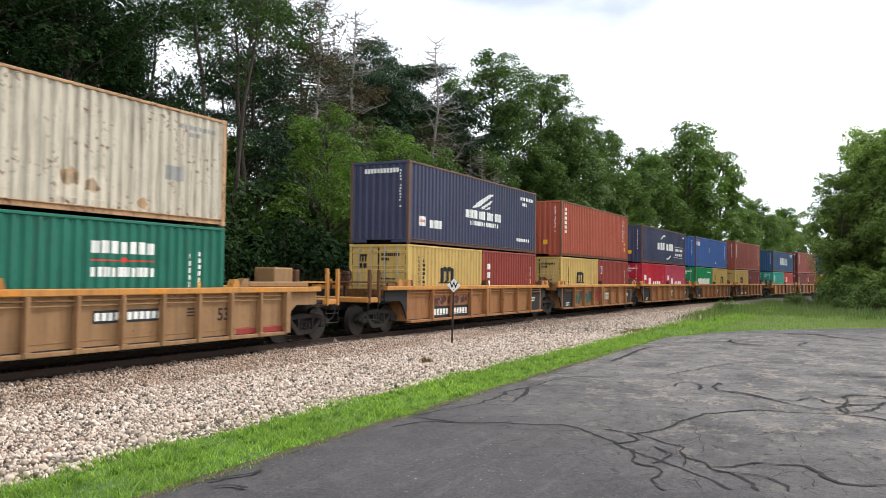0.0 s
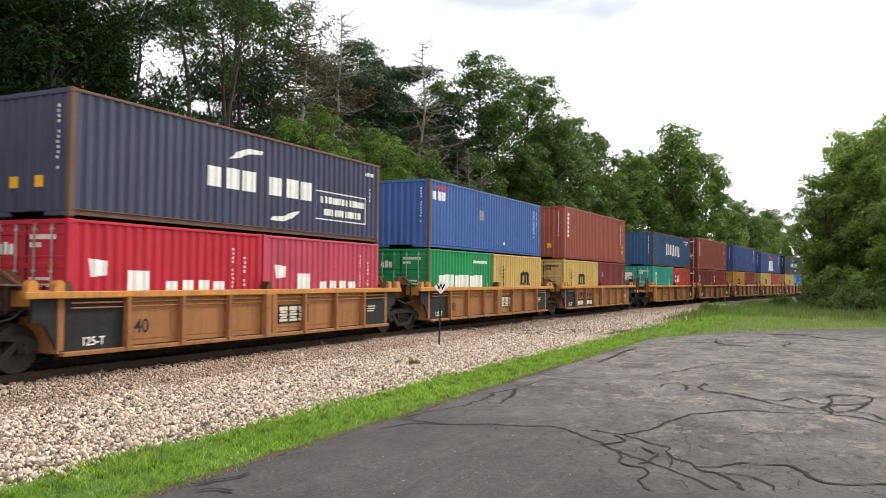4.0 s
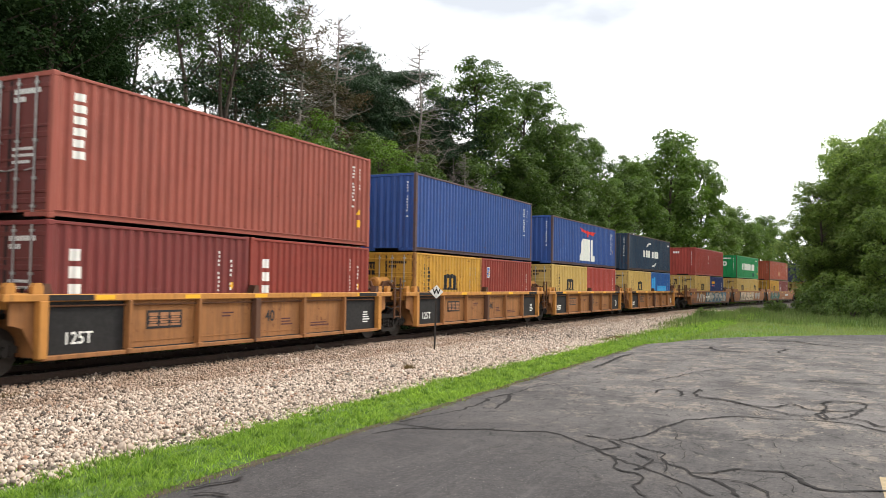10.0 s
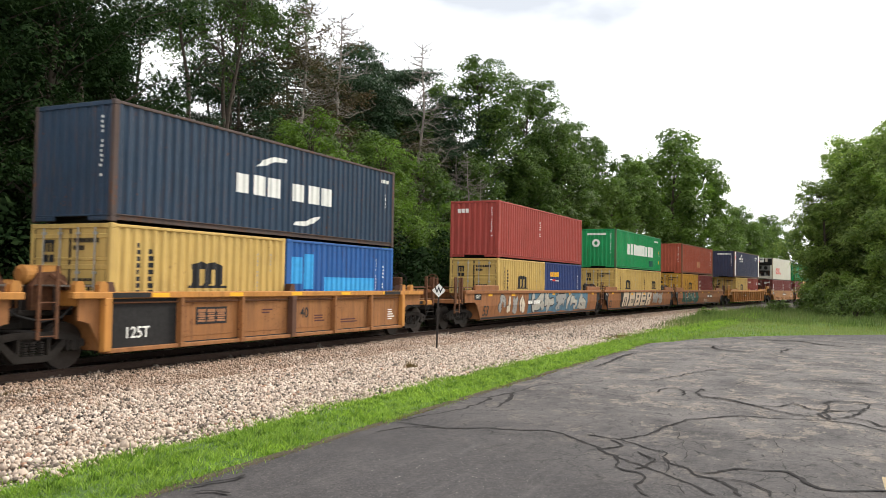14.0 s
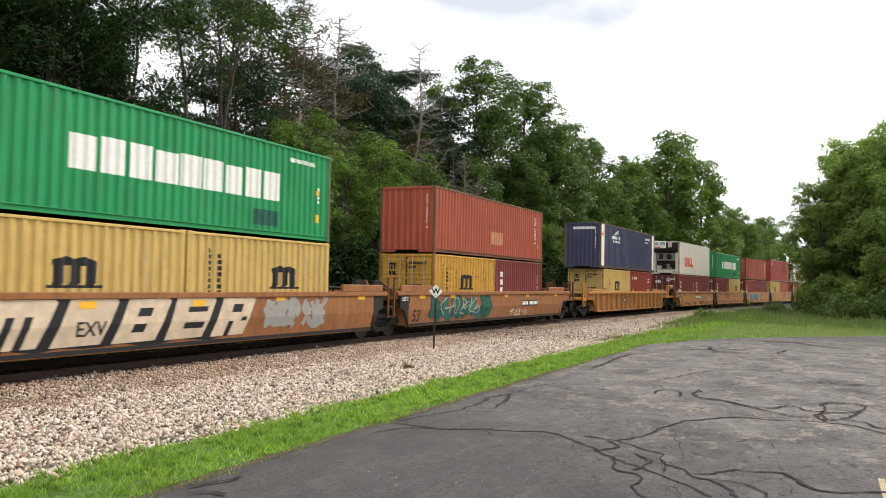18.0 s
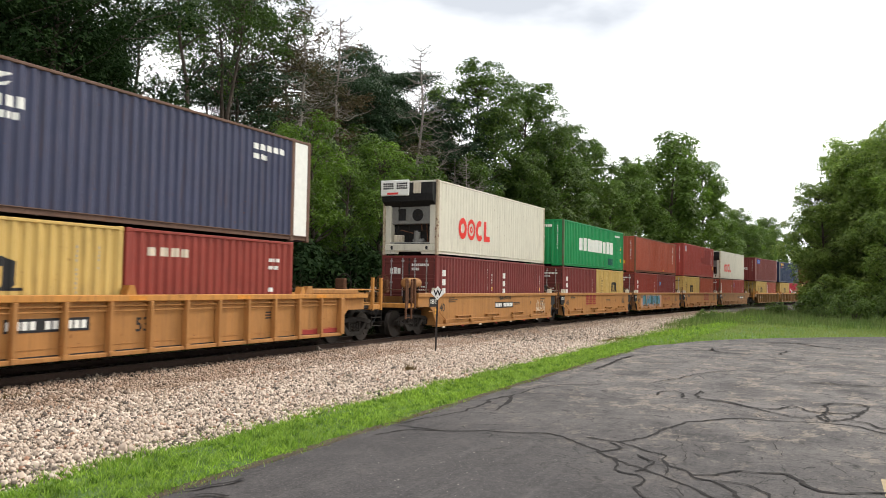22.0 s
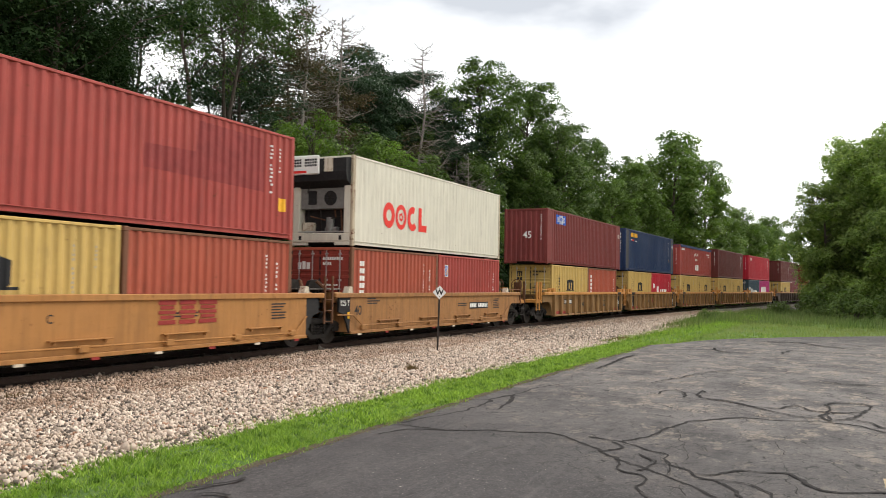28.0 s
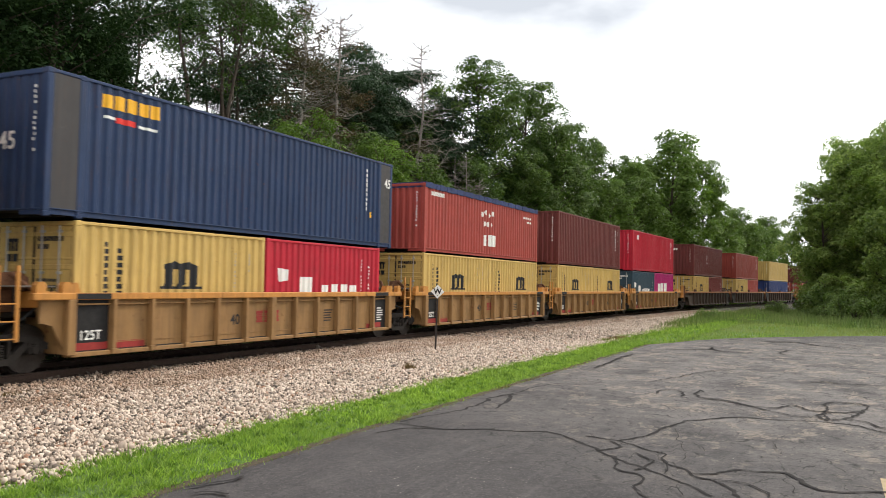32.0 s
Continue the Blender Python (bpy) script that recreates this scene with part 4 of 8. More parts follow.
def bush(seed, r, h, leaf, label, per=120, clumps=34, size=0.16, tri=False):
    rng = np.random.default_rng(seed)
    b = thing("bush", label, "bush", "bushes along the line")
    tubes = Tubes()
    centres, sizes = [], []
    for k in range(clumps):
        a, q = rng.uniform(0, 6.28), math.sqrt(rng.uniform(0, 1))
        z = h * rng.uniform(0.12, 1.0) * (1 - 0.45 * q * q)
        c = Vector((math.cos(a) * q * r, math.sin(a) * q * r, z))
        centres.append(tuple(c))
        sizes.append(rng.uniform(0.3, 0.6) * r * 0.5)
        tubes.add(bent(rng, Vector((c.x * 0.2, c.y * 0.2, -0.5)), c, 4, 0.07), [0.03, 0.024, 0.018, 0.012, 0.006], 4)
    mesh_ob("stem", tubes.v, tubes.f, MAT["bark"], b, True)
    v, f = leaf_cloud(rng, centres, sizes, per, size, 0.8, tri=tri)
    fast_mesh("foliage", v, f, leaf, b, 3 if tri else 4)
    return b


def plant(proto, spots, z=-0.6, grow=1.0):
    """Stand the proto at the first spot (s, l, turn, scale) and copies at the others."""
    for k, (s, l, turn, size) in enumerate(spots):
        p = on_track(s, l, z)
        m = pose(p.x, p.y, p.z, 0, 0, turn) @ Matrix.Scale(size * grow, 4)
        if k:
            copy_thing(proto, m)
    s, l, turn, size = spots[0]
    p = on_track(s, l, z)
    proto.matrix_world = pose(p.x, p.y, p.z, 0, 0, turn) @ Matrix.Scale(size * grow, 4)


def build_woods():
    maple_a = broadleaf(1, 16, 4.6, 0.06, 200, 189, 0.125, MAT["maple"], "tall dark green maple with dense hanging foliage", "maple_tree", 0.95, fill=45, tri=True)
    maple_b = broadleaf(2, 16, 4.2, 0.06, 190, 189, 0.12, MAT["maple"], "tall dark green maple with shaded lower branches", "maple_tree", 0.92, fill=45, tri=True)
    # maples left of s = -8 are added out of view, to hold back skylight
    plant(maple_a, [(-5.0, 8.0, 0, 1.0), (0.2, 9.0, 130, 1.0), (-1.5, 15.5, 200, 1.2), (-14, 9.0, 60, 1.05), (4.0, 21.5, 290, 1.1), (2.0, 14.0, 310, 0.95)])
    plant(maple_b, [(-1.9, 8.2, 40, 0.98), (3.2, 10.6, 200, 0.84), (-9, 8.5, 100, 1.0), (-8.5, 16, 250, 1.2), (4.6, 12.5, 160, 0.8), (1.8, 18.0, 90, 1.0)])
    oak_a = broadleaf(3, 20, 4.4, 0.70, 60, 117, 0.125, MAT["ash"], "tall open green tree with visible dark limbs", "ash_tree", 0.75, "bark", 6, stout=0.009)
    plant(oak_a, [(7.6, 12.0, 0, 1.0), (9.8, 12.6, 230, 1.02), (12.6, 13.0, 120, 1.06), (13.6, 15.0, 60, 1.1), (5.6, 12.4, 90, 0.9), (3.2, 12.8, 200, 1.0)])
    oak_b = broadleaf(4, 20, 5.2, 0.10, 190, 180, 0.20, MAT["oak"], "large rounded green deciduous tree", "oak_tree", 1.0, fill=60, tri=True, shell=0.6)
    plant(oak_a, [(10.3, 12.5, 0, 0.95), (15.5, 14.5, 120, 1.02), (20, 21, 240, 1.05), (28, 21, 60, 0.9), (13.5, 23, 300, 1.0)])
    plant(oak_b, [(41.5, 13.0, 0, 1.08), (51.0, 13.2, 110, 1.12), (51.5, 9.8, 230, 0.90), (45.5, 10.4, 300, 0.72), (62, 13, 40, 1.0), (72, 13.6, 190, 1.0), (38, 17, 77, 0.85)])
    far_a = broadleaf(5, 20, 6.5, 0.05, 170, 144, 0.29, MAT["far"], "broad full-crowned green tree far along the line", "lime_tree", 1.25, fill=60, tri=True, shell=0.74, heap=0.5)
    plant(far_a, [(89.5, 10.2, 0, 1.18), (98, 8.2, 120, 1.05), (80, 11.5, 220, 0.92), (107.5, 7.4, 310, 0.66), (118, 9, 75, 0.8), (131, 10, 140, 0.72), (145, 12, 10, 0.74), (158, 9, 190, 0.72),
                  (176, 6, 260, 0.8), (196, 3, 30, 0.85), (170, 18, 110, 0.95), (66, 9.5, 160, 0.72), (96, 17, 77, 1.05), (112, 17, 205, 0.9)])
    young = broadleaf(6, 10, 2.6, 0.5, 76, 144, 0.12, MAT["young"], "young light green tree close to the track", "young_tree", 0.7, tri=True)
    plant(young, [(11.8, 7.2, 0, 1.02), (17.6, 7.0, 140, 0.98), (14.5, 7.6, 260, 0.85), (20.6, 7.4, 60, 0.8), (25.5, 7.0, 190, 0.72), (31, 7.2, 20, 0.75), (37, 7.0, 100, 0.78), (42.5, 7.2, 230, 0.72)])
    p1 = pine(7, 20, MAT["needle"], "tall dark green pine with a flat ragged crown", 0.58, 3, 80, 210)
    p3 = pine(21, 18, MAT["needle"], "dark pine with drooping needles among the maples", 0.3, 4, 90, 140)
    plant(p3, [(15.6, 16.0, 200, 0.82)])
    plant(p1, [(37.0, 19.5, 20, 1.06), (33.5, 21.0, 200, 1.02), (40.5, 17.5, 110, 0.9), (30.5, 19.0, 310, 0.9), (34.5, 17.0, 70, 0.86), (40.2, 14.5, 150, 0.86)])
    p2 = pine(8, 19, MAT["dry_needle"], "half dead pine with brown needles", 0.42, 9, 70, 70)
    plant(p2, [(22.8, 18.0, 0, 1.06), (26.0, 20.0, 150, 0.96), (33.5, 15.5, 80, 0.72), (19.5, 17.5, 250, 0.9), (28.5, 17.5, 200, 0.86)])
    d1 = dead_tree(9, 19, "bare dead tree with many broken twigs", 3.9)
    plant(d1, [(32.8, 13.0, 0, 1.05), (25.4, 16.0, 130, 1.07), (21.5, 15.5, 70, 1.04), (37, 12.5, 250, 0.72), (31.5, 8.6, 290, 0.6), (33.5, 9.0, 90, 0.52)])
    # undergrowth behind the train, its shade put into the dark leaf colour
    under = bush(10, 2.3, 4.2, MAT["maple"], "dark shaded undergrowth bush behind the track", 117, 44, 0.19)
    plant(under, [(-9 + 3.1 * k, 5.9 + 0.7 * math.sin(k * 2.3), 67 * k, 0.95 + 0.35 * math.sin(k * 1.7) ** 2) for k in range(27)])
    back = bush(15, 3.4, 7.0, MAT["ash"], "tall leafy undergrowth in the shade of the wood", 117, 46, 0.28, True)
    plant(back, [(-5.2 + 5.2 * k, 12.5 + 2.2 * math.sin(k * 1.9), 83 * k, 0.95 + 0.4 * math.sin(k * 2.9) ** 2) for k in range(30)])
    # back row added to stop skylight leaking through the wood from behind
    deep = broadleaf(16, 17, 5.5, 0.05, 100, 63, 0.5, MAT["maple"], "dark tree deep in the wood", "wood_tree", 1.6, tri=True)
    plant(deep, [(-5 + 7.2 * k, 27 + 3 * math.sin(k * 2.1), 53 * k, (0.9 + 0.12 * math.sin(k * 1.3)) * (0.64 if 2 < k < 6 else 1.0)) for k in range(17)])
    mid = broadleaf(17, 14, 4.2, 0.06, 120, 144, 0.2, MAT["oak"], "leafy tree filling the wood behind the pines", "wood_tree", 0.95, fill=30, tri=True)
    plant(mid, [(19, 13.5, 0, 0.84), (24.5, 12.0, 80, 0.86), (29.5, 11.5, 160, 0.82), (36.5, 10.8, 240, 0.88), (13.0, 15.5, 300, 0.74), (16.5, 18, 20, 0.76), (6.8, 14.0, 70, 0.8), (9.6, 16.5, 170, 0.82), (8.2, 19.5, 250, 0.86), (22, 17, 130, 0.92), (27, 16, 210, 0.98), (31, 24, 40, 1.12), (38.5, 23, 110, 1.2), (46, 21, 190, 1.25), (57, 11.5, 330, 1.1), (84, 14, 20, 1.2)])
    # the wood on the near side, where the line bends away
    right = broadleaf(11, 15, 4.6, 0.03, 170, 153, 0.21, MAT["edge"], "full green tree at the edge of the lot", "roadside_tree", 0.95, fill=57, tri=True, shell=0.62)
    plant(right, [(57, -12.2, 0, 0.76), (59, -14.0, 100, 0.93), (61.5, -15.6, 200, 1.08), (54.5, -17.0, 300, 0.98), (47, -19.0, 45, 0.95), (67, -11.8, 150, 0.72), (76, -11.4, 250, 0.75), (71, -14.4, 10, 1.16),
                  (88, -11.6, 80, 0.8), (62, -18, 220, 1.15), (52, -21, 330, 1.1), (42, -24, 120, 1.1), (102, -13, 20, 0.9), (118, -14, 60, 0.9)], -0.15)
    shrub = bush(12, 1.7, 2.3, MAT["hedge"], "green shrub in tall grass", 117, 30, 0.17)
    plant(shrub, [(56.5, -10.6, 0, 0.5), (51.5, -14.2, 70, 1.05), (50, -16.2, 140, 1.2), (59.5, -11.4, 200, 0.6), (46, -18.2, 260, 1.2), (64, -10.8, 320, 0.6), (50.0, -9.3, 150, 0.5), (40.5, -13.4, 90, 0.5), (40.0, -14.8, 250, 0.85), (38.5, -17.0, 330, 0.8), (37.5, -19.0, 60, 0.95), (44.5, -13.6, 10, 1.1), (56, -13, 110, 1.1),
                  (47.5, -15.0, 190, 0.7), (30.8, -7.6, 10, 0.36), (70, -10.4, 300, 0.7), (78, -10.2, 45, 0.7)], -0.1)


build_woods()


# ---- paints of the train ----
def make_paints():
    base = {"orange": (0.42, 0.10, 0.058), "brick": (0.28, 0.05, 0.036), "wine": (0.205, 0.043, 0.039), "maroon": (0.15, 0.036, 0.031),
            "scarlet": (0.50, 0.025, 0.045), "rose": (0.52, 0.075, 0.12), "slateblue": (0.058, 0.064, 0.115), "skyblue": (0.07, 0.15, 0.40),
            "royal": (0.042, 0.095, 0.30), "seablue": (0.03, 0.105, 0.23), "night": (0.024, 0.05, 0.088), "green": (0.018, 0.29, 0.095),
            "yellow": (0.62, 0.425, 0.142), "amber": (0.62, 0.34, 0.06), "teal": (0.045, 0.36, 0.28), "tomato": (0.50, 0.07, 0.05), "cream": (0.64, 0.57, 0.45),
            "bottle": (0.018, 0.155, 0.10), "ivory": (0.70, 0.66, 0.55), "navy": (0.026, 0.05, 0.17), "magenta": (0.47, 0.03, 0.17), "inkblue": (0.02, 0.042, 0.105), "terracotta": (0.34, 0.092, 0.066), "charcoal": (0.055, 0.051, 0.052),
            "slate": (0.04, 0.075, 0.10), "coral": (0.40, 0.075, 0.06), "blue": (0.03, 0.12, 0.36)}
    def rich(c):
        g = sum(c) / 3
        return tuple(max(0.012, 0.84 * (g + (q - g) * 1.04)) for q in c)
    rusty = {"seablue": 0.75, "cream": 0.7, "yellow": 0.3, "night": 0.45, "slateblue": 0.35, "amber": 0.7}
    return {k: paint(k + "_container_paint", rich(c), rusty.get(k, 0.28), 0.22 if k == "ivory" else 0.45) for k, c in base.items()}


PAINT = make_paints()
CAR = {"old": paint("worn_orange_car_paint", (0.29, 0.125, 0.043), 0.6, 0.7, 0.65), "gold": paint("gold_car_paint", (0.365, 0.168, 0.05), 0.4, 0.5, 0.6),
       "drab": paint("drab_tan_car_paint", (0.27, 0.15, 0.066), 0.45, 0.6, 0.62), "dusty": paint("dusty_brown_car_paint", (0.30, 0.142, 0.048), 0.55, 0.7, 0.65), "tan": paint("tan_car_paint", (0.26, 0.145, 0.055), 0.5, 0.65, 0.62), "rust": paint("rust_brown_car_paint", (0.27, 0.108, 0.039), 0.6, 0.7, 0.65),
       "dark": paint("sooty_brown_car_paint", (0.06, 0.042, 0.032), 0.5, 0.8, 0.7), "chord": paint("orange_chord_paint", (0.47, 0.21, 0.048), 0.45, 0.6, 0.6)}
SOOT = finish("sooty_black_paint", (0.022, 0.021, 0.021), 0.75, 0, 0.35, 10)
STEEL = finish("dark_cast_steel", (0.024, 0.02, 0.017), 0.9, 0.0, 0.45, 14, 0.3)
WHEEL = finish("wheel_steel", (0.05, 0.042, 0.037), 0.55, 0.6, 0.35, 12)
GALV = finish("galvanised_rod", (0.42, 0.42, 0.40), 0.45, 0.7, 0.2, 12)
GRATE = finish("dull_grating", (0.13, 0.115, 0.10), 0.7, 0.2, 0.4, 12)
RUST = finish("rusted_steel", (0.13, 0.06, 0.032), 0.85, 0.1, 0.4, 16, 0.3)
INK = {"white": finish("white_mark_paint", (0.78, 0.77, 0.72), 0.55, 0, 0.08, 6, 0.05), "black": finish("black_mark_paint", (0.02, 0.02, 0.022), 0.5, 0, 0.1, 6, 0.05),
       "red": finish("red_mark_paint", (0.68, 0.04, 0.03), 0.5, 0, 0.1, 6, 0.05), "gold": finish("yellow_mark_paint", (0.8, 0.42, 0.03), 0.5, 0, 0.1, 6, 0.05),
       "blue": finish("blue_mark_paint", (0.04, 0.13, 0.55), 0.5, 0, 0.1, 6, 0.05), "cyan": finish("cyan_mark_paint", (0.05, 0.35, 0.7), 0.5, 0, 0.1, 6, 0.05),
       "green": finish("teal_spray_paint", (0.02, 0.10, 0.075), 0.6, 0, 0.35, 6, 0.05), "cream": finish("pale_spray_paint", (0.62, 0.54, 0.42), 0.6, 0, 0.15, 6, 0.05),
       "grey": finish("grey_mark_paint", (0.30, 0.29, 0.27), 0.6, 0, 0.15, 6, 0.05), "maroon": finish("maroon_mark_paint", (0.28, 0.035, 0.03), 0.6, 0, 0.2, 6, 0.05),
       "rusty": finish("rust_stain", (0.33, 0.16, 0.08), 0.8, 0, 0.3, 9, 0.05), "primer": finish("bare_primer", (0.52, 0.24, 0.13), 0.7, 0, 0.3, 5, 0.05),
       "teal_mix": finish("blue_green_spray_paint", (0.03, 0.13, 0.12), 0.6, 0, 0.4, 4, 0.05), "dark_green": finish("dark_green_spray_paint", (0.012, 0.05, 0.038), 0.6, 0, 0.3, 6, 0.05),
       "fresh_red": finish("repainted_red", (0.27, 0.05, 0.045), 0.6, 0, 0.2, 3, 0.05), "blush": finish("pink_spray_ground", (0.50, 0.30, 0.22), 0.65, 0, 0.25, 3, 0.05),
       "buff": finish("buff_spray_paint", (0.60, 0.475, 0.345), 0.6, 0, 0.25, 3, 0.05),
       "bone": finish("dull_bone_spray", (0.42, 0.39, 0.33), 0.7, 0, 0.3, 3, 0.05), "denim": finish("dull_blue_spray", (0.085, 0.17, 0.235), 0.7, 0, 0.4, 3, 0.05), "plum": finish("dull_plum_spray", (0.085, 0.032, 0.034), 0.7, 0, 0.35, 6, 0.05), "amber_patch": finish("orange_patch_paint", (0.58, 0.23, 0.035), 0.6, 0, 0.25, 9, 0.05), "stain": finish("pale_rust_stain", (0.46, 0.30, 0.17), 0.8, 0, 0.3, 9, 0.05),
       "azure": finish("light_blue_spray", (0.10, 0.24, 0.34), 0.6, 0, 0.25, 6, 0.05)}
MESHES = {}


def cached(key, build, mat):
    """One mesh for all alike pieces."""
    k = (key, mat.name)
    if k not in MESHES:
        bm = bmesh.new()
        build(bm)
        me = bpy.data.meshes.new(key if isinstance(key, str) else key[0])
        bm.to_mesh(me)
        bm.free()
        me.materials.append(mat)
        MESHES[k] = me
    return MESHES[k]


def lettering(body, size, mat):
    k = ("text", body, size, mat.name)
    if k not in MESHES:
        cu = bpy.data.curves.new("lettering", "FONT")
        cu.body, cu.size, cu.align_y, cu.extrude, cu.offset = body, size, "BOTTOM_BASELINE", 0.0015, 0.012 * size
        tmp = new("lettering", cu)
        me = bpy.data.meshes.new_from_object(tmp.evaluated_get(bpy.context.evaluated_depsgraph_get()))
        bpy.data.objects.remove(tmp)
        me.materials.clear()
        me.materials.append(mat)
        MESHES[k] = me
    return MESHES[k]


def stencil(parent, body, size, mat, at, label=""):
    ob = share("lettering", lettering(body, size, mat), parent, at, label)
    ob.rotation_euler = (radians(90), 0, 0)
    return ob


# ---- shipping containers ----
W2 = 1.219
PERIOD, DEPTH = 0.278, 0.046


def corrugation(length, x0):
    """The x breaks and depths of a trapezoid wall that starts at x0."""
    n = max(1, round(length / PERIOD))
    p = length / n
    out = []
    for k in range(n):
        a = x0 + k * p
        out += [(a, 0.0), (a + 0.30 * p, 0.0), (a + 0.5 * p, DEPTH), (a + 0.8 * p, DEPTH)]
    out.append((x0 + length, 0.0))
    return out


def wave_panel(bm, breaks, z0, z1, y, sign=1):
    rows = [(bm.verts.new((x, y + sign * d, z0)), bm.verts.new((x, y + sign * d, z1))) for x, d in breaks]
    for (a, b), (c, d) in zip(rows, rows[1:]):
        bm.faces.new((a, c, d, b) if sign > 0 else (b, d, c, a))


def shapes_on(parent, breaks, y, outlines, mat, name, label=""):
    """Flat painted shapes laid over the folds of a wall: outlines in x and z."""
    bm = bmesh.new()
    for o in outlines:
        if len(o) > 2:
            bm.faces.new([bm.verts.new((x, 0, z)) for x, z in o])
    xs = [v.co.x for v in bm.verts]
    lo, hi = min(xs), max(xs)
    for x, _ in breaks:
        if lo < x < hi:
            bmesh.ops.bisect_plane(bm, geom=bm.verts[:] + bm.edges[:] + bm.faces[:], plane_co=(x, 0, 0), plane_no=(1, 0, 0))
    bx, bd = [b[0] for b in breaks], [b[1] for b in breaks]
    for v in bm.verts:
        v.co.y = y + float(np.interp(v.co.x, bx, bd)) - 0.004
    bmesh.ops.recalc_face_normals(bm, faces=bm.faces[:])
    return part(name, bm, mat, parent, label)


def rect(x, z, w, h):
    return [(x, z), (x + w, z), (x + w, z + h), (x, z + h)]


def disc(x, z, r, n=20, squash=1.0):
    return [(x + r * squash * math.cos(2 * math.pi * k / n), z + r * math.sin(2 * math.pi * k / n)) for k in range(n)]


def ring(x, z, r, q, n=18, sx=1.0):
    out = []
    for k in range(n):
        a, b = 2 * math.pi * k / n, 2 * math.pi * (k + 1) / n
        out.append([(x + sx * r * math.cos(a), z + r * math.sin(a)), (x + sx * r * math.cos(b), z + r * math.sin(b)),
                    (x + sx * q * math.cos(b), z + q * math.sin(b)), (x + sx * q * math.cos(a), z + q * math.sin(a))])
    return out


def blotch(x, z, r, seed, n=13):
    rng = random.Random(seed)
    return [(x + r * rng.uniform(0.55, 1.25) * math.cos(2 * math.pi * k / n), z + r * rng.uniform(0.5, 1.0) * math.sin(2 * math.pi * k / n)) for k in range(n)]


def block_row(x, z, w, h, n, gap=0.24):
    """A row of n plain upright blocks in place of a name."""
    p = w / n
    return [rect(x + k * p + p * gap / 2, z, p * (1 - gap), h * (1.0 if k % 3 else 0.94)) for k in range(n)]


def block_column(x, ztop, w, h, n):
    p = h / n
    return [rect(x, ztop - (k + 0.86) * p, w * (1.0 if k % 4 else 0.8), p * 0.68) for k in range(n)]


def code_column(x, ztop, w, h, n):
    """A thin column of small code bars, in groups as on a real box."""
    n = int(n * 1.5)
    p = h / n
    return [rect(x + (0.25 * w if k % 3 == 1 else 0.0), ztop - (k + 0.8) * p, w * (0.72, 0.5, 0.72, 0.6)[k % 4], p * 0.55) for k in range(n) if k % 7 != 4]


def comb(x, z, w, h):
    """Three legs under one bar, on feet."""
    b = w * 0.24
    out = [rect(x - w * 0.16, z, w * 1.3, h * 0.09), [(x - w * 0.04, z + h * 0.86), (x + w * 0.3, z + h), (x + w * 0.42, z + h * 0.9), (x + w * 0.72, z + h), (x + w * 0.98, z + h * 0.84), (x + w * 0.98, z + h * 0.7), (x - w * 0.04, z + h * 0.7)]]
    for k in range(3):
        a = x + k * w * 0.36 + w * 0.01
        out.append([(a, z + h * 0.2), (a + b, z + h * 0.2), (a + b, z + h * 0.71), (a, z + h * 0.71)])
        out.append([(a - w * 0.04, z + h * 0.08), (a + b * 0.6, z + h * 0.04), (a + b * 1.1, z + h * 0.2), (a, z + h * 0.21)])
    return out


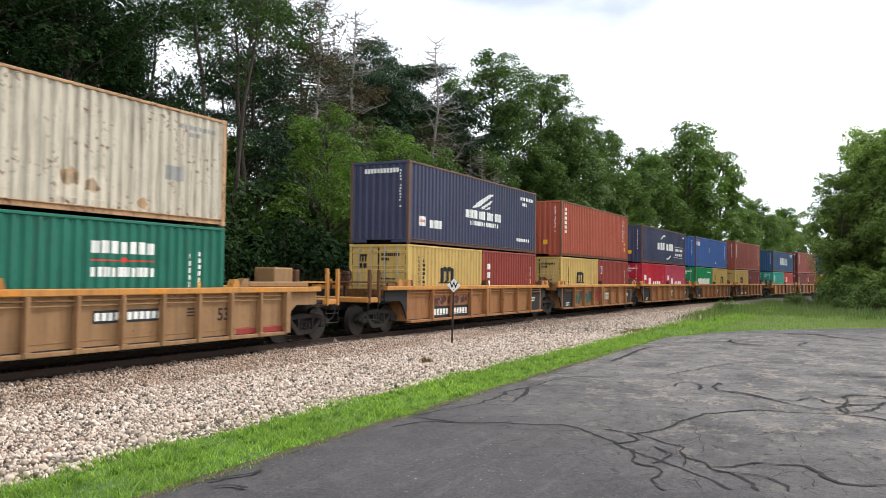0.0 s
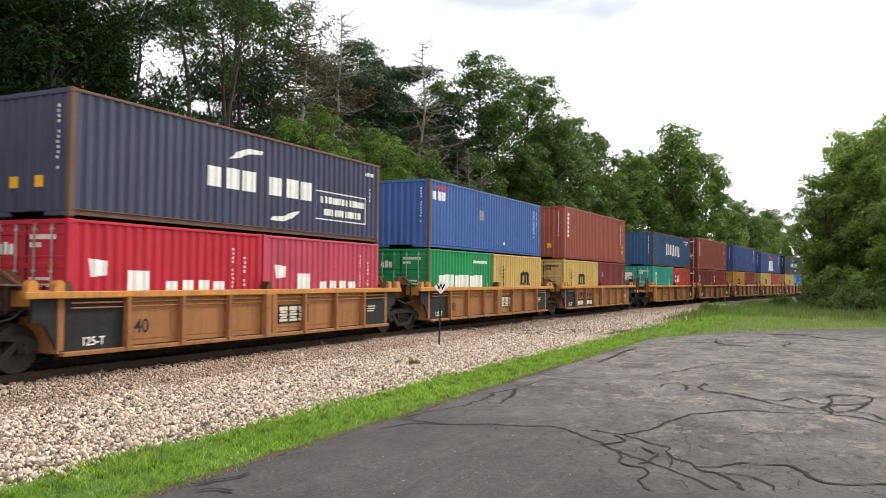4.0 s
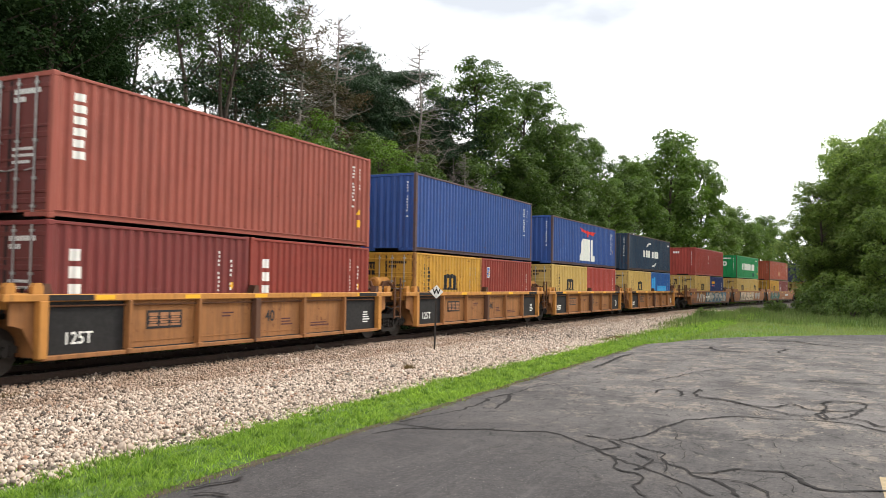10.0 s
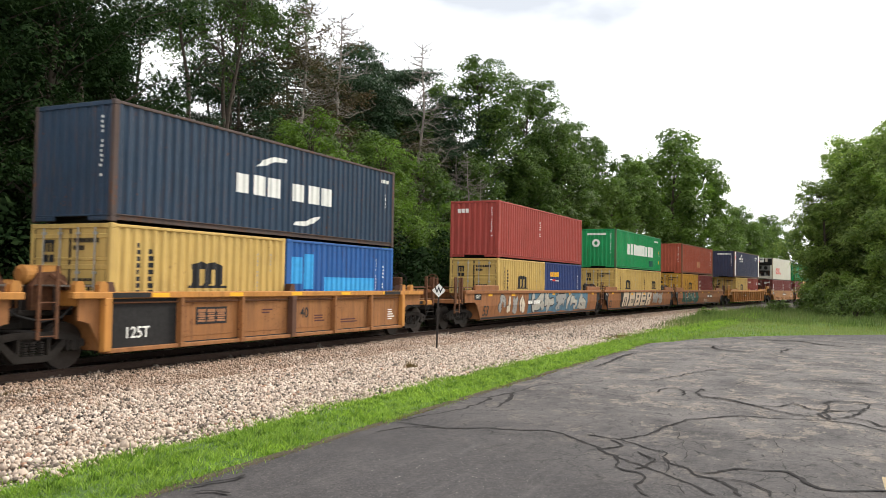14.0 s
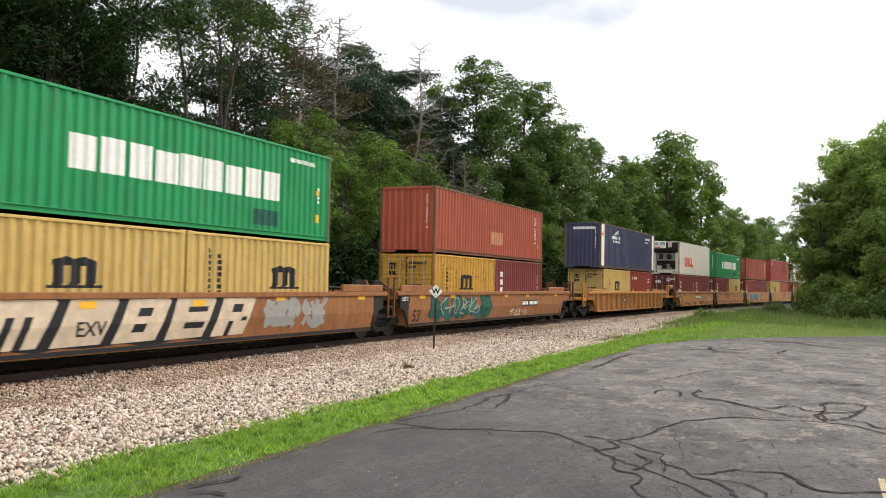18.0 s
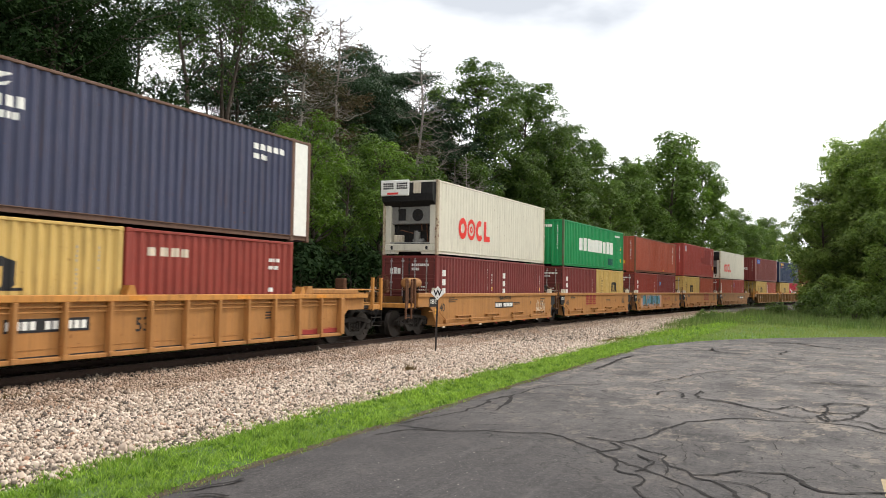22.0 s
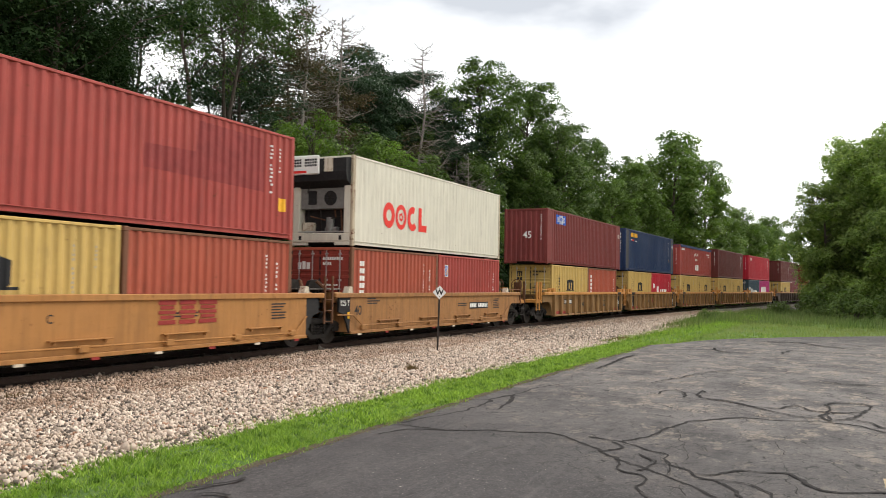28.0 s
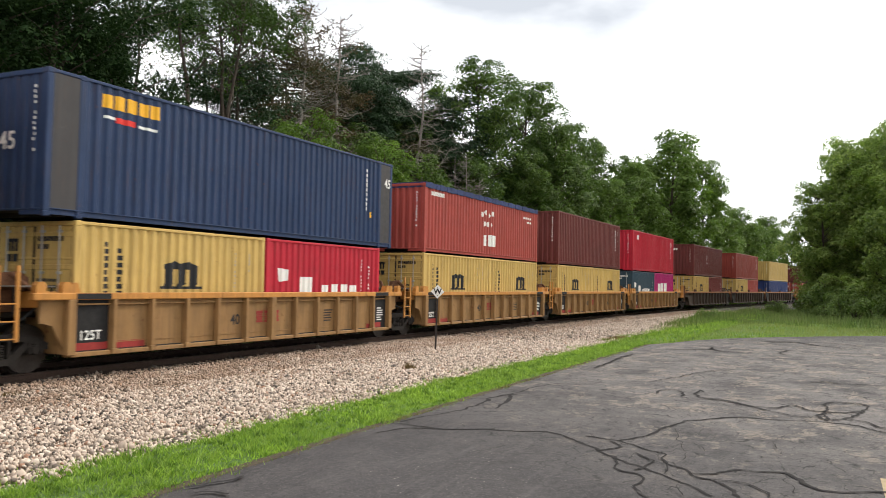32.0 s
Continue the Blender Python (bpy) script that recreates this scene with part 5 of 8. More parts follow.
def marks(box, kind, L, h, breaks):
    """The painted marks of each kind, from the left end of the near side."""
    x0, y = -L / 2, -W2 + 0.014

    def put(shapes, ink, label=""):
        ob = shapes_on(box, breaks, y, [[(px + x0, pz) for px, pz in o] for o in shapes], INK[ink], "painted_mark", label)
        if len(shapes) > 1:
            ob["kind"] = "stuff"

    def each(shapes, ink, label):
        for o in shapes:
            shapes_on(box, breaks, y, [[(px + x0, pz) for px, pz in o]], INK[ink], "mark_block", label)
    code = block_column

    def codes40(z=0.35):
        put(code_column(11.15, h - z, 0.09, 1.35, 9) + code_column(11.5, h - z - 0.05, 0.07, 0.7, 5), "white", "columns of white code bars")

    def codes20():
        put(code_column(4.95, 2.2, 0.08, 1.35, 9) + code_column(5.35, 2.0, 0.08, 0.8, 5), "white", "columns of white code bars")
    if kind in ("m", "m2"):
        a = 2.5 if kind == "m" else 3.35
        put(comb(a, 1.22, 1.05, 0.64), "black", "black slab-footed company mark")
        each([rect(a + 0.05, 0.74, 0.46, 0.38), rect(a + 0.58, 0.74, 0.46, 0.38)], "black", "black mark block")
        put(code(0.74, 2.22, 0.15, 1.6, 11) + code(1.12, 2.1, 0.12, 1.35, 9), "black", "columns of black lettering bars")
        put(code_column(4.85, 2.15, 0.08, 1.1, 8) + code_column(5.4, 2.15, 0.07, 0.5, 4), "grey", "faded code bars")
    elif kind == "tex":
        each(code(0.56, 2.1, 0.30, 1.05, 3), "white", "white lettering block")
        codes20()
        put([rect(5.36, 1.25, 0.16, 0.16)], "gold", "small yellow label")
    elif kind == "flag":
        put([rect(0.62, 1.75, 0.3, 0.46)], "white", "small white label")
        put([rect(0.65, 1.79, 0.24, 0.38)], "blue")
        shapes_on(box, breaks, y - 0.004, [[(px + x0, pz) for px, pz in ((0.68, 1.83), (0.73, 1.83), (0.74, 1.95), (0.86, 2.0), (0.86, 2.08), (0.7, 2.0))]], INK["gold"], "painted_mark", "yellow wave")
        codes20()
    elif kind == "plain":
        codes20()
    elif kind == "dot":
        put([disc(0.95, 1.85, 0.15)], "cyan", "round blue sticker")
        codes20()
    elif kind == "kline":
        put([[(0.56, 1.8), (1.0, 1.76), (0.98, 1.46), (0.62, 1.42)]], "white", "white pennant")
        each([rect(1.55, 0.95, 0.62, 0.62)] + block_row(2.6, 0.95, 2.1, 0.42, 4), "white", "white lettering block")
        codes20()
    elif kind == "ever20":
        each(block_row(0.9, 1.13, 4.15, 0.5, 9, 0.12), "white", "white lettering block")
        put(block_row(4.0, 2.12, 1.4, 0.12, 10) + code(5.45, 1.7, 0.1, 0.4, 3), "white", "rows of white code bars")
        put([rect(5.45, 1.15, 0.14, 0.16)], "gold", "small yellow label")
    elif kind == "ever":
        each(block_row(2.7, 1.0, 7.0, 0.76, 9, 0.12), "white", "large white lettering block")
        put(block_row(10.1, h - 0.42, 1.3, 0.12, 9) + code(11.5, 1.6, 0.09, 0.5, 4), "white", "rows of white code bars")
        put([rect(11.45, 0.55, 0.2, 0.24)], "gold", "small yellow label")
        put([rect(11.45, 1.35, 0.14, 0.14)], "gold")
        put([rect(8.6, 0.3, 1.0, 0.42)], "green", "dark overpainted patch")
    elif kind == "nyk":
        each(block_row(4.5, 1.22, 3.6, 0.34, 9), "white", "white lettering block")
        put(block_row(4.9, 0.95, 2.9, 0.18, 13), "white", "row of small white lettering bars")
        put([[(5.1, 1.62), (5.8, 1.72), (7.3, 2.36), (6.8, 2.32), (5.7, 1.92)], [(5.9, 1.68), (7.1, 2.1), (7.0, 1.96), (6.2, 1.66)], [(6.3, 1.64), (6.95, 1.84), (6.8, 1.7)]], "white", "white wing mark")
        put(block_row(10.3, h - 0.5, 1.5, 0.16, 10) + block_row(10.4, h - 0.75, 0.7, 0.14, 4), "white", "rows of white code bars")
        put(block_row(1.5, 0.62, 1.1, 0.3, 3) + block_row(9.8, 0.5, 1.5, 0.14, 12), "white", "white lettering bars")
        put([rect(0.75, 0.66, 0.5, 0.34)], "white", "small pennant")
        put([rect(0.77, 0.78, 0.46, 0.1)], "red")
    elif kind == "nyk45":
        put([[(2.9, 2.25), (3.4, 2.3), (4.1, 2.6), (3.8, 2.6), (3.3, 2.42)], [(3.5, 2.28), (4.05, 2.46), (3.95, 2.36)]], "white", "white wing mark")
        put(block_row(2.5, 1.98, 1.9, 0.22, 8) + block_row(2.65, 1.76, 1.6, 0.14, 11), "white", "rows of white lettering bars")
        put(block_row(11.1, h - 0.55, 1.4, 0.16, 10) + block_row(11.1, h - 0.8, 0.6, 0.14, 4), "white", "rows of white code bars")
    elif kind == "triton":
        each(code(0.52, h - 0.3, 0.34, 1.4, 6), "white", "white lettering block")
        codes40()
        put([rect(11.45, 0.6, 0.22, 0.24)], "gold", "small yellow label")
        put([[(11.4, 1.0), (11.65, 1.0), (11.53, 1.2)]], "gold")
    elif kind == "tritonv20":
        each(code(0.55, 2.2, 0.26, 1.4, 6), "white", "white lettering block")
        codes20()
    elif kind in ("cma", "cmaeco"):
        each(block_row(3.9, 1.05, 1.95, 0.52, 3) + block_row(6.3, 1.05, 2.15, 0.52, 3), "white", "white lettering block")
        put([[(4.75, 1.8), (5.0, 2.0), (5.5, 2.16), (6.05, 2.16), (6.0, 2.06), (5.5, 2.02), (5.1, 1.86)]], "white", "white swoosh")
        put([[(7.75, 0.72), (7.5, 0.52), (7.0, 0.38), (6.45, 0.38), (6.5, 0.48), (7.0, 0.52), (7.4, 0.66)]], "white", "white swoosh")
        put(block_row(11.3, h - 0.45, 0.5, 0.12, 4) + code(11.6, 1.8, 0.08, 0.5, 4), "white", "small code bars")
        if kind == "cmaeco":
            put([rect(8.55, 0.56, 2.85, 0.035), rect(8.55, 1.38, 2.85, 0.035), rect(8.55, 0.56, 0.035, 0.84), rect(11.37, 0.56, 0.035, 0.84)], "white", "white frame")
            put(block_row(8.75, 1.06, 2.5, 0.2, 11) + block_row(8.95, 0.7, 2.1, 0.2, 11), "white", "rows of white lettering bars")
    elif kind == "apl_small":
        each(block_row(0.32, h - 0.75, 1.1, 0.34, 3), "white", "white lettering block")
        put([[(0.3, h - 0.26), (1.4, h - 0.36), (1.3, h - 0.2)]], "red", "red wing mark")
        put([rect(4.6, 1.35, 0.5, 0.42)], "grey", "unpainted patch")
        codes40()
        put([rect(7.3, 0.4, 0.24, 0.12)], "white")
    elif kind == "apl":
        each([[(4.7, 0.32), (5.15, 1.62), (5.75, 1.62), (5.75, 0.32)], rect(5.9, 0.32, 0.72, 1.3), [(6.78, 0.32), (6.78, 1.62), (7.15, 1.62), (7.15, 0.66), (7.6, 0.66), (7.6, 0.32)]], "white", "large white lettering block")
        put([[(4.7, 2.26), (6.0, 2.08), (6.15, 2.2), (6.3, 2.08), (7.75, 2.12), (7.3, 1.86), (6.4, 1.95), (6.3, 1.76), (6.05, 1.76), (6.0, 1.95), (5.1, 2.02)]], "red", "red spread-winged mark")
        codes40()
        put([rect(11.5, 1.0, 0.14, 0.16)], "gold", "small yellow label")
    elif kind == "italia":
        each([rect(4.0, 0.92, 0.3, 0.92), rect(4.62, 0.95, 0.3, 0.86), rect(5.25, 0.98, 0.42, 0.82), [(5.9, 0.9), (6.2, 1.82), (6.5, 1.82), (6.6, 0.9)], rect(6.8, 0.92, 0.42, 0.8), rect(7.4, 0.92, 0.28, 0.86), [(7.85, 0.88), (8.05, 1.7), (8.3, 1.7), (8.45, 0.88)]],
             "white", "large worn white lettering block")
        put(block_row(10.0, h - 0.42, 1.5, 0.13, 9) + block_row(10.6, h - 0.62, 0.5, 0.12, 4), "white", "rows of white code bars")
    elif kind == "teal20":
        put([rect(0.72, 0.55, 0.5, 1.6)], "white", "tall white name panel")
        put(code(0.84, 1.95, 0.26, 1.4, 6), "black", "column of dark lettering bars")
        put(code(4.6, 2.15, 0.09, 1.4, 9) + code(5.0, 1.7, 0.07, 0.7, 5), "white", "columns of white code bars")
    elif kind == "cai":
        each([[p for q in ring(1.05, 1.68, 0.3, 0.16, 18)[3:16] for p in q[:1]] + [p for q in ring(1.05, 1.68, 0.3, 0.16, 18)[3:16][::-1] for p in q[3:]], [(1.42, 1.4), (1.6, 1.98), (1.8, 1.98), (1.95, 1.4)], rect(2.05, 1.4, 0.16, 0.58)], "white", "white company mark block")
        codes20()
    elif kind == "eclc":
        each(block_row(0.6, 2.0, 1.4, 0.2, 4, 0.3), "cream", "pale yellow lettering block")
        put(block_row(5.0, 2.0, 0.45, 0.1, 3) + block_row(5.0, 1.8, 0.4, 0.1, 3) + block_row(5.0, 1.2, 0.2, 0.12, 1), "white", "small code bars")
    elif kind == "seaco20":
        each(block_row(0.75, 1.85, 1.4, 0.26, 5, 0.14), "gold", "orange lettering block")
        put([rect(0.85, 1.68, 0.4, 0.05), rect(1.7, 1.62, 0.5, 0.05)], "white")
        put([rect(1.2, 1.62, 0.4, 0.1)], "red")
        codes20()
    elif kind == "seaco45":
        each(block_row(1.33, h - 0.52, 1.6, 0.3, 5, 0.14), "gold", "orange lettering block")
        put([rect(1.4, h - 0.74, 0.3, 0.06), rect(2.3, h - 0.8, 0.55, 0.06)], "white")
        put([rect(1.7, h - 0.8, 0.55, 0.12)], "red")
        put(code(12.0, h - 0.35, 0.09, 1.4, 9), "white", "column of white code bars")
        put([rect(12.25, 0.95, 0.16, 0.18)], "gold", "small yellow label")
    elif kind == "mol":
        put([rect(1.42, h - 0.72, 1.44, 0.5)], "blue", "blue name panel")
        put([rect(1.9, h - 0.7, 0.48, 0.46)], "white", "white square of the name panel")
        put(block_row(1.5, h - 0.62, 0.32, 0.3, 1) + block_row(2.46, h - 0.62, 0.32, 0.3, 1), "white")
        put([disc(2.14, h - 0.47, 0.15, 12)], "blue")
        put(code(12.1, h - 0.35, 0.09, 1.3, 8), "white", "column of white code bars")
    elif kind == "zim":
        put(block_row(0.6, h - 0.42, 1.1, 0.16, 8), "white", "row of white code bars")
        each(block_row(5.45, 0.5, 1.4, 0.5, 3), "white", "white lettering block")
        each([disc(5.35 + 0.38 * k, 1.85 + 0.1 * (k % 2), 0.12, 6) for k in range(4)] + [disc(5.6 + 0.38 * k, 1.45, 0.12, 6) for k in range(3)], "white", "white star")
        put(block_row(10.3, h - 0.55, 1.0, 0.1, 7) + block_row(10.7, h - 0.75, 0.6, 0.1, 4), "white", "rows of white code bars")
    elif kind == "capital":
        each(block_row(8.24, 1.86, 1.75, 0.26, 7, 0.2), "white", "white lettering block")
        each(block_row(8.24, 1.38, 1.75, 0.2, 10, 0.22), "white", "white lettering block")
        put([rect(8.24, 1.7, 1.75, 0.03), [(9.02, 1.78), (9.22, 1.78), (9.12, 1.62)]], "red", "red line with a wedge")
        put(code(11.0, 1.95, 0.1, 1.3, 8) + code(11.35, 2.0, 0.08, 0.9, 6), "white", "columns of white code bars")
        put([rect(11.3, 1.1, 0.14, 0.18)], "gold", "small yellow label")
    elif kind == "cream40":
        put(block_row(10.6, h - 0.42, 1.2, 0.1, 8) + block_row(10.9, h - 0.58, 0.5, 0.1, 4), "grey", "faded code bars")
        put([rect(10.2, 0.95, 0.6, 0.32)], "grey", "grey patch")
        each([blotch(7.75, 0.72, 0.24, 3), blotch(8.25, 0.6, 0.2, 4), blotch(5.9, 0.5, 0.2, 5), blotch(9.6, 0.34, 0.16, 6), blotch(3.2, 0.6, 0.22, 7)], "stain", "pale rust stain")
        put([rect(7.4, 0.3, 1.2, 0.5)], "cream", "bare patch")
    elif kind == "one":
        each(block_row(0.9, 1.1, 3.0, 0.7, 3, 0.16), "white", "white lettering block")
    elif kind == "hlc":
        each(block_row(1.0, h - 0.62, 0.6, 0.34, 2), "white", "white company mark block")
        codes40()
    elif kind == "blue20":
        each([rect(0.25, 1.35, 0.5, 0.75), rect(0.9, 1.2, 0.4, 1.0), rect(1.9, 1.05, 2.9, 0.5)], "cyan", "faded light blue lettering block")
        codes20()
    elif kind == "wall_patch":
        put([rect(5.55, 0.62, 1.3, 0.55)], "primer", "bare primer patch")
        codes40()
        put([[(11.45, 0.7), (11.65, 0.7), (11.55, 0.95)]], "gold")
    elif kind == "patch2":
        put([rect(8.0, 0.25, 0.2, 0.1)], "gold")
        codes40()
    elif kind == "patch3":
        put([rect(0.6, 2.22, 0.5, 0.46)], "white", "small white label")
        put([rect(0.64, 2.26, 0.42, 0.38)], "blue")
        shapes_on(box, breaks, y - 0.004, [[(px + x0, pz) for px, pz in ((0.68, 2.3), (0.76, 2.3), (0.78, 2.42), (1.0, 2.48), (1.0, 2.56), (0.72, 2.48))]], INK["gold"], "painted_mark", "yellow wave")
        put([rect(11.5, 0.76, 0.34, 0.36)], "gold", "yellow label")
        put([[(6.6, 1.32), (10.9, 1.22), (10.9, 2.62), (8.4, 2.66), (8.3, 1.9), (6.7, 1.86)]], "fresh_red", "darker repainted patch")
        codes40()
    elif kind == "plain40":
        codes40()


def container(name, L, h, key, face, kind, label):
    """A steel box with folded walls: rails, posts, castings, doors or a folded front."""
    mat = PAINT[key]
    box = thing(name, label, "shipping container", "containers on the train")
    y = W2
    long = L > 13
    inner = 6.096 if long else L / 2
    post = 0.15
    for side in (-1, 1):
        a, b = sorted((side * (y - 0.05), side * y))
        c, e = sorted((side * (y - 0.09), side * (y - 0.034)))

        def low_rail(bm):
            add_box(bm, (-L / 2 + 0.1, c, 0.058), (L / 2 - 0.1, e, 0.15))
            add_box(bm, (-L / 2 + 0.1, a, 0.15), (L / 2 - 0.1, b, 0.172), 0.004)
            add_box(bm, (-L / 2 + 0.1, *sorted((side * (y - 0.09), side * (y - 0.012)))[:1], 0.046), (L / 2 - 0.1, sorted((side * (y - 0.09), side * (y - 0.012)))[1], 0.058))
        share("bottom_side_rail", cached(("bottom_side_rail", L, side), low_rail, RUSTY_RAIL.get(key, mat)), box)
        share("top_side_rail", cached(("top_side_rail", L, side, h), lambda bm: add_box(bm, (-L / 2 + 0.1, a, h - 0.085), (L / 2 - 0.1, b, h - 0.016), 0.012), RUSTY_RAIL.get(key, mat)), box)
    n0, n1 = -inner + post, inner - post
    breaks = corrugation(n1 - n0, n0)
    if face == "reefer":
        breaks = [(x, d * 0.13) for x, d in corrugation(n1 - n0, n0)]
    for side in (-1, 1):
        share("side_panel", cached(("side_panel", L, h, side, face == "reefer"), lambda bm: wave_panel(bm, breaks, 0.165, h - 0.08, side * (y - 0.014), -side), mat), box)
    posts = [(-L / 2, 1), (L / 2, -1)] + ([(-inner, 1), (inner, -1)] if long else [])
    for x, d in posts:
        for side in (-1, 1):
            a, b = sorted((x, x + d * post))
            c, e = sorted((side * (y - 0.11), side * (y - 0.002)))
            share("corner_post", cached(("corner_post", round(x, 2), side, h), lambda bm: add_box(bm, (a, c, 0.1), (b, e, h - 0.1), 0.015), RUSTY_POST.get(key, mat)), box)
            for z in (0.0, h - 0.118):
                share("corner_casting", cached(("corner_casting", round(x, 2), side, z), lambda bm: add_box(bm, (a - 0.004, c - 0.004, z), (b + 0.004, e + 0.004, z + 0.118), 0.018), RUSTY_POST.get(key, mat)), box)
    if long:
        ext = INK["white"] if kind == "nyk45" else PAINT["charcoal"] if kind == "seaco45" else mat
        for x0, x1 in ((-L / 2 + post, -inner), (inner, L / 2 - post)):
            for side in (-1, 1):
                a, b = sorted((side * (y - 0.03), side * (y - 0.014)))
                share("extension_panel", cached(("extension_panel", round(x0, 2), side, h), lambda bm: add_box(bm, (x0, a, 0.17), (x1, b, h - 0.09)), ext), box,
                      label="white painted end bay" if kind == "nyk45" else "")
    for x in (-L / 2, L / 2):
        s = 1 if x > 0 else -1
        a, b = sorted((x - s * 0.09, x - s * 0.005))
        
        def sill(bm):
            if L > 7:
                add_box(bm, (a, -y + 0.11, 0.125), (b, y - 0.11, 0.16), 0.006)
                for q in (-1, 1):
                    add_box(bm, (a, min(q * 0.52, q * (y - 0.11)), 0.03), (b, max(q * 0.52, q * (y - 0.11)), 0.122), 0.008)
            else:
                add_box(bm, (a, -y + 0.11, 0.03), (b, y - 0.11, 0.16), 0.01)
        share("end_sill", cached(("end_sill", round(x, 2)), sill, mat), box)
        share("end_header", cached(("end_header", round(x, 2), h), lambda bm: add_box(bm, (a, -y + 0.11, h - 0.11), (b, y - 0.11, h - 0.012), 0.01), mat), box)
    share("roof", cached(("roof", L, h), lambda bm: add_box(bm, (-L / 2 + 0.05, -y + 0.05, h - 0.05), (L / 2 - 0.05, y - 0.05, h - 0.03)), mat), box)

    def under(bm):
        add_box(bm, (-L / 2 + 0.1, -y + 0.06, 0.12), (L / 2 - 0.1, y - 0.06, 0.16))
        k = -L / 2 + 0.5
        while k < L / 2 - 0.3:
            add_box(bm, (k, -y + 0.06, 0.03), (k + 0.06, y - 0.06, 0.12))
            k += 0.6
    share("underframe", cached(("underframe", L), under, SOOT), box)["kind"] = "stuff"

    def wall(bm, x, s):
        pts = corrugation(2 * y - 0.22, -y + 0.11)
        rows = [(bm.verts.new((x + s * d, q, 0.16)), bm.verts.new((x + s * d, q, h - 0.11))) for q, d in pts]
        for (a, b), (c, e) in zip(rows, rows[1:]):
            bm.faces.new((a, b, e, c))
        bmesh.ops.recalc_face_normals(bm, faces=bm.faces[:])
    share("end_panel", cached(("end_panel_far", L, h), lambda bm: wall(bm, L / 2 - 0.02, -1), mat), box)
    x = -L / 2
    if face == "wall":
        share("end_panel", cached(("end_panel_near", L, h), lambda bm: wall(bm, x + 0.02, 1), mat), box)
        bm = bmesh.new()
        for o in code_column(0, h - 0.3, 0.085, 1.35, 9):
            a, b = o[0], o[2]
            add_box(bm, (x + 0.012, -y + 0.33 + a[0], a[1]), (x + 0.016, -y + 0.33 + b[0], b[1]))
        part("code_lettering", bm, INK["white"], box)["kind"] = "stuff"
        if kind in ("nyk", "nyk45"):
            bm = bmesh.new()
            for k in range(11):
                add_box(bm, (x + 0.012, 0.62 - 0.13 * k - 0.1, h - 0.42), (x + 0.016, 0.62 - 0.13 * k, h - 0.26))
            part("code_lettering", bm, INK["white"], box)["kind"] = "stuff"
        if kind == "ever":
            bm = bmesh.new()
            for o in ring(0.15, h - 0.95, 0.27, 0.12, 12):
                add_q = [bm.verts.new((x + 0.012, q, z)) for q, z in o]
                bm.faces.new(add_q)
            part("round_mark", bm, INK["white"], box, "white ring mark")
            bm = bmesh.new()
            for k in range(10):
                add_box(bm, (x + 0.012, 0.75 - 0.13 * k - 0.1, h - 0.42), (x + 0.016, 0.75 - 0.13 * k, h - 0.28))
            part("code_lettering", bm, INK["white"], box)["kind"] = "stuff"
        if kind in ("triton", "patch3", "patch2", "cmaeco"):
            for q in (-0.45, 0.3):
                bm = bmesh.new()
                add_box(bm, (x + 0.012, q, 0.62), (x + 0.016, q + 0.25, 0.86))
                part("warning_label", bm, INK["gold"], box, "small yellow warning label")
    elif face == "door":
        for side in (-1, 1):
            a, b = sorted((side * 0.012, side * (y - 0.115)))

            def leaf(bm):
                ribs = [(0.30, 0.39), (0.50, 0.54), (0.95, 1.04), (1.15, 1.19), (1.60, 1.69), (1.80, 1.84), (h - 0.32, h - 0.24)]
                edge = [(x + 0.034, 0.17)]
                for lo, hi in ribs:
                    edge += [(x + 0.034, lo - 0.012), (x + 0.018, lo), (x + 0.018, hi), (x + 0.034, hi + 0.012)]
                edge += [(x + 0.034, h - 0.115), (x + 0.07, h - 0.115), (x + 0.07, 0.17)]
                add_prism(bm, edge, a, b)
            share("door", cached(("door", L, h, side), leaf, PAINT[DOOR_PAINT.get(key, key)]), box)

            def gasket(bm):
                add_box(bm, (x + 0.024, a - 0.008, 0.165), (x + 0.032, a + 0.02, h - 0.12))
                add_box(bm, (x + 0.024, b - 0.02, 0.165), (x + 0.032, b + 0.008, h - 0.12))
            share("door_gasket", cached(("door_gasket", L, h, side), gasket, SOOT), box, label="black rubber door seal")
            for q in (0.27, 0.78):
                def rod(bm):
                    add_rod(bm, (x - 0.012, side * q, 0.12), (x - 0.012, side * q, h - 0.1), 0.017, 8)
                    for z in (0.2, 0.75, 1.5, h - 0.25):
                        add_box(bm, (x - 0.03, side * q - 0.045, z), (x + 0.03, side * q + 0.045, z + 0.06), 0.005)
                share("lock_rod", cached(("lock_rod", L, h, side, q), rod, GALV), box, label="galvanised locking rod")
                share("door_handle", cached(("door_handle", L, side, q), lambda bm: add_rod(bm, (x - 0.03, side * q, 0.98), (x - 0.03, side * (q - 0.24), 0.94), 0.014, 6), GALV), box)
        dark = kind in ("m", "m2")
        bm = bmesh.new()
        for k, z in enumerate((h - 0.42, h - 0.58, 1.35, 1.22, 1.09)):
            n = (9, 4, 7, 8, 6)[k]
            for j in range(n):
                add_box(bm, (x + 0.012, -0.12 - 0.085 * j - 0.06, z), (x + 0.016, -0.12 - 0.085 * j, z + (0.1 if k < 2 else 0.06)))
        part("code_lettering", bm, INK["black" if dark else "white"], box)["kind"] = "stuff"
        bm = bmesh.new()
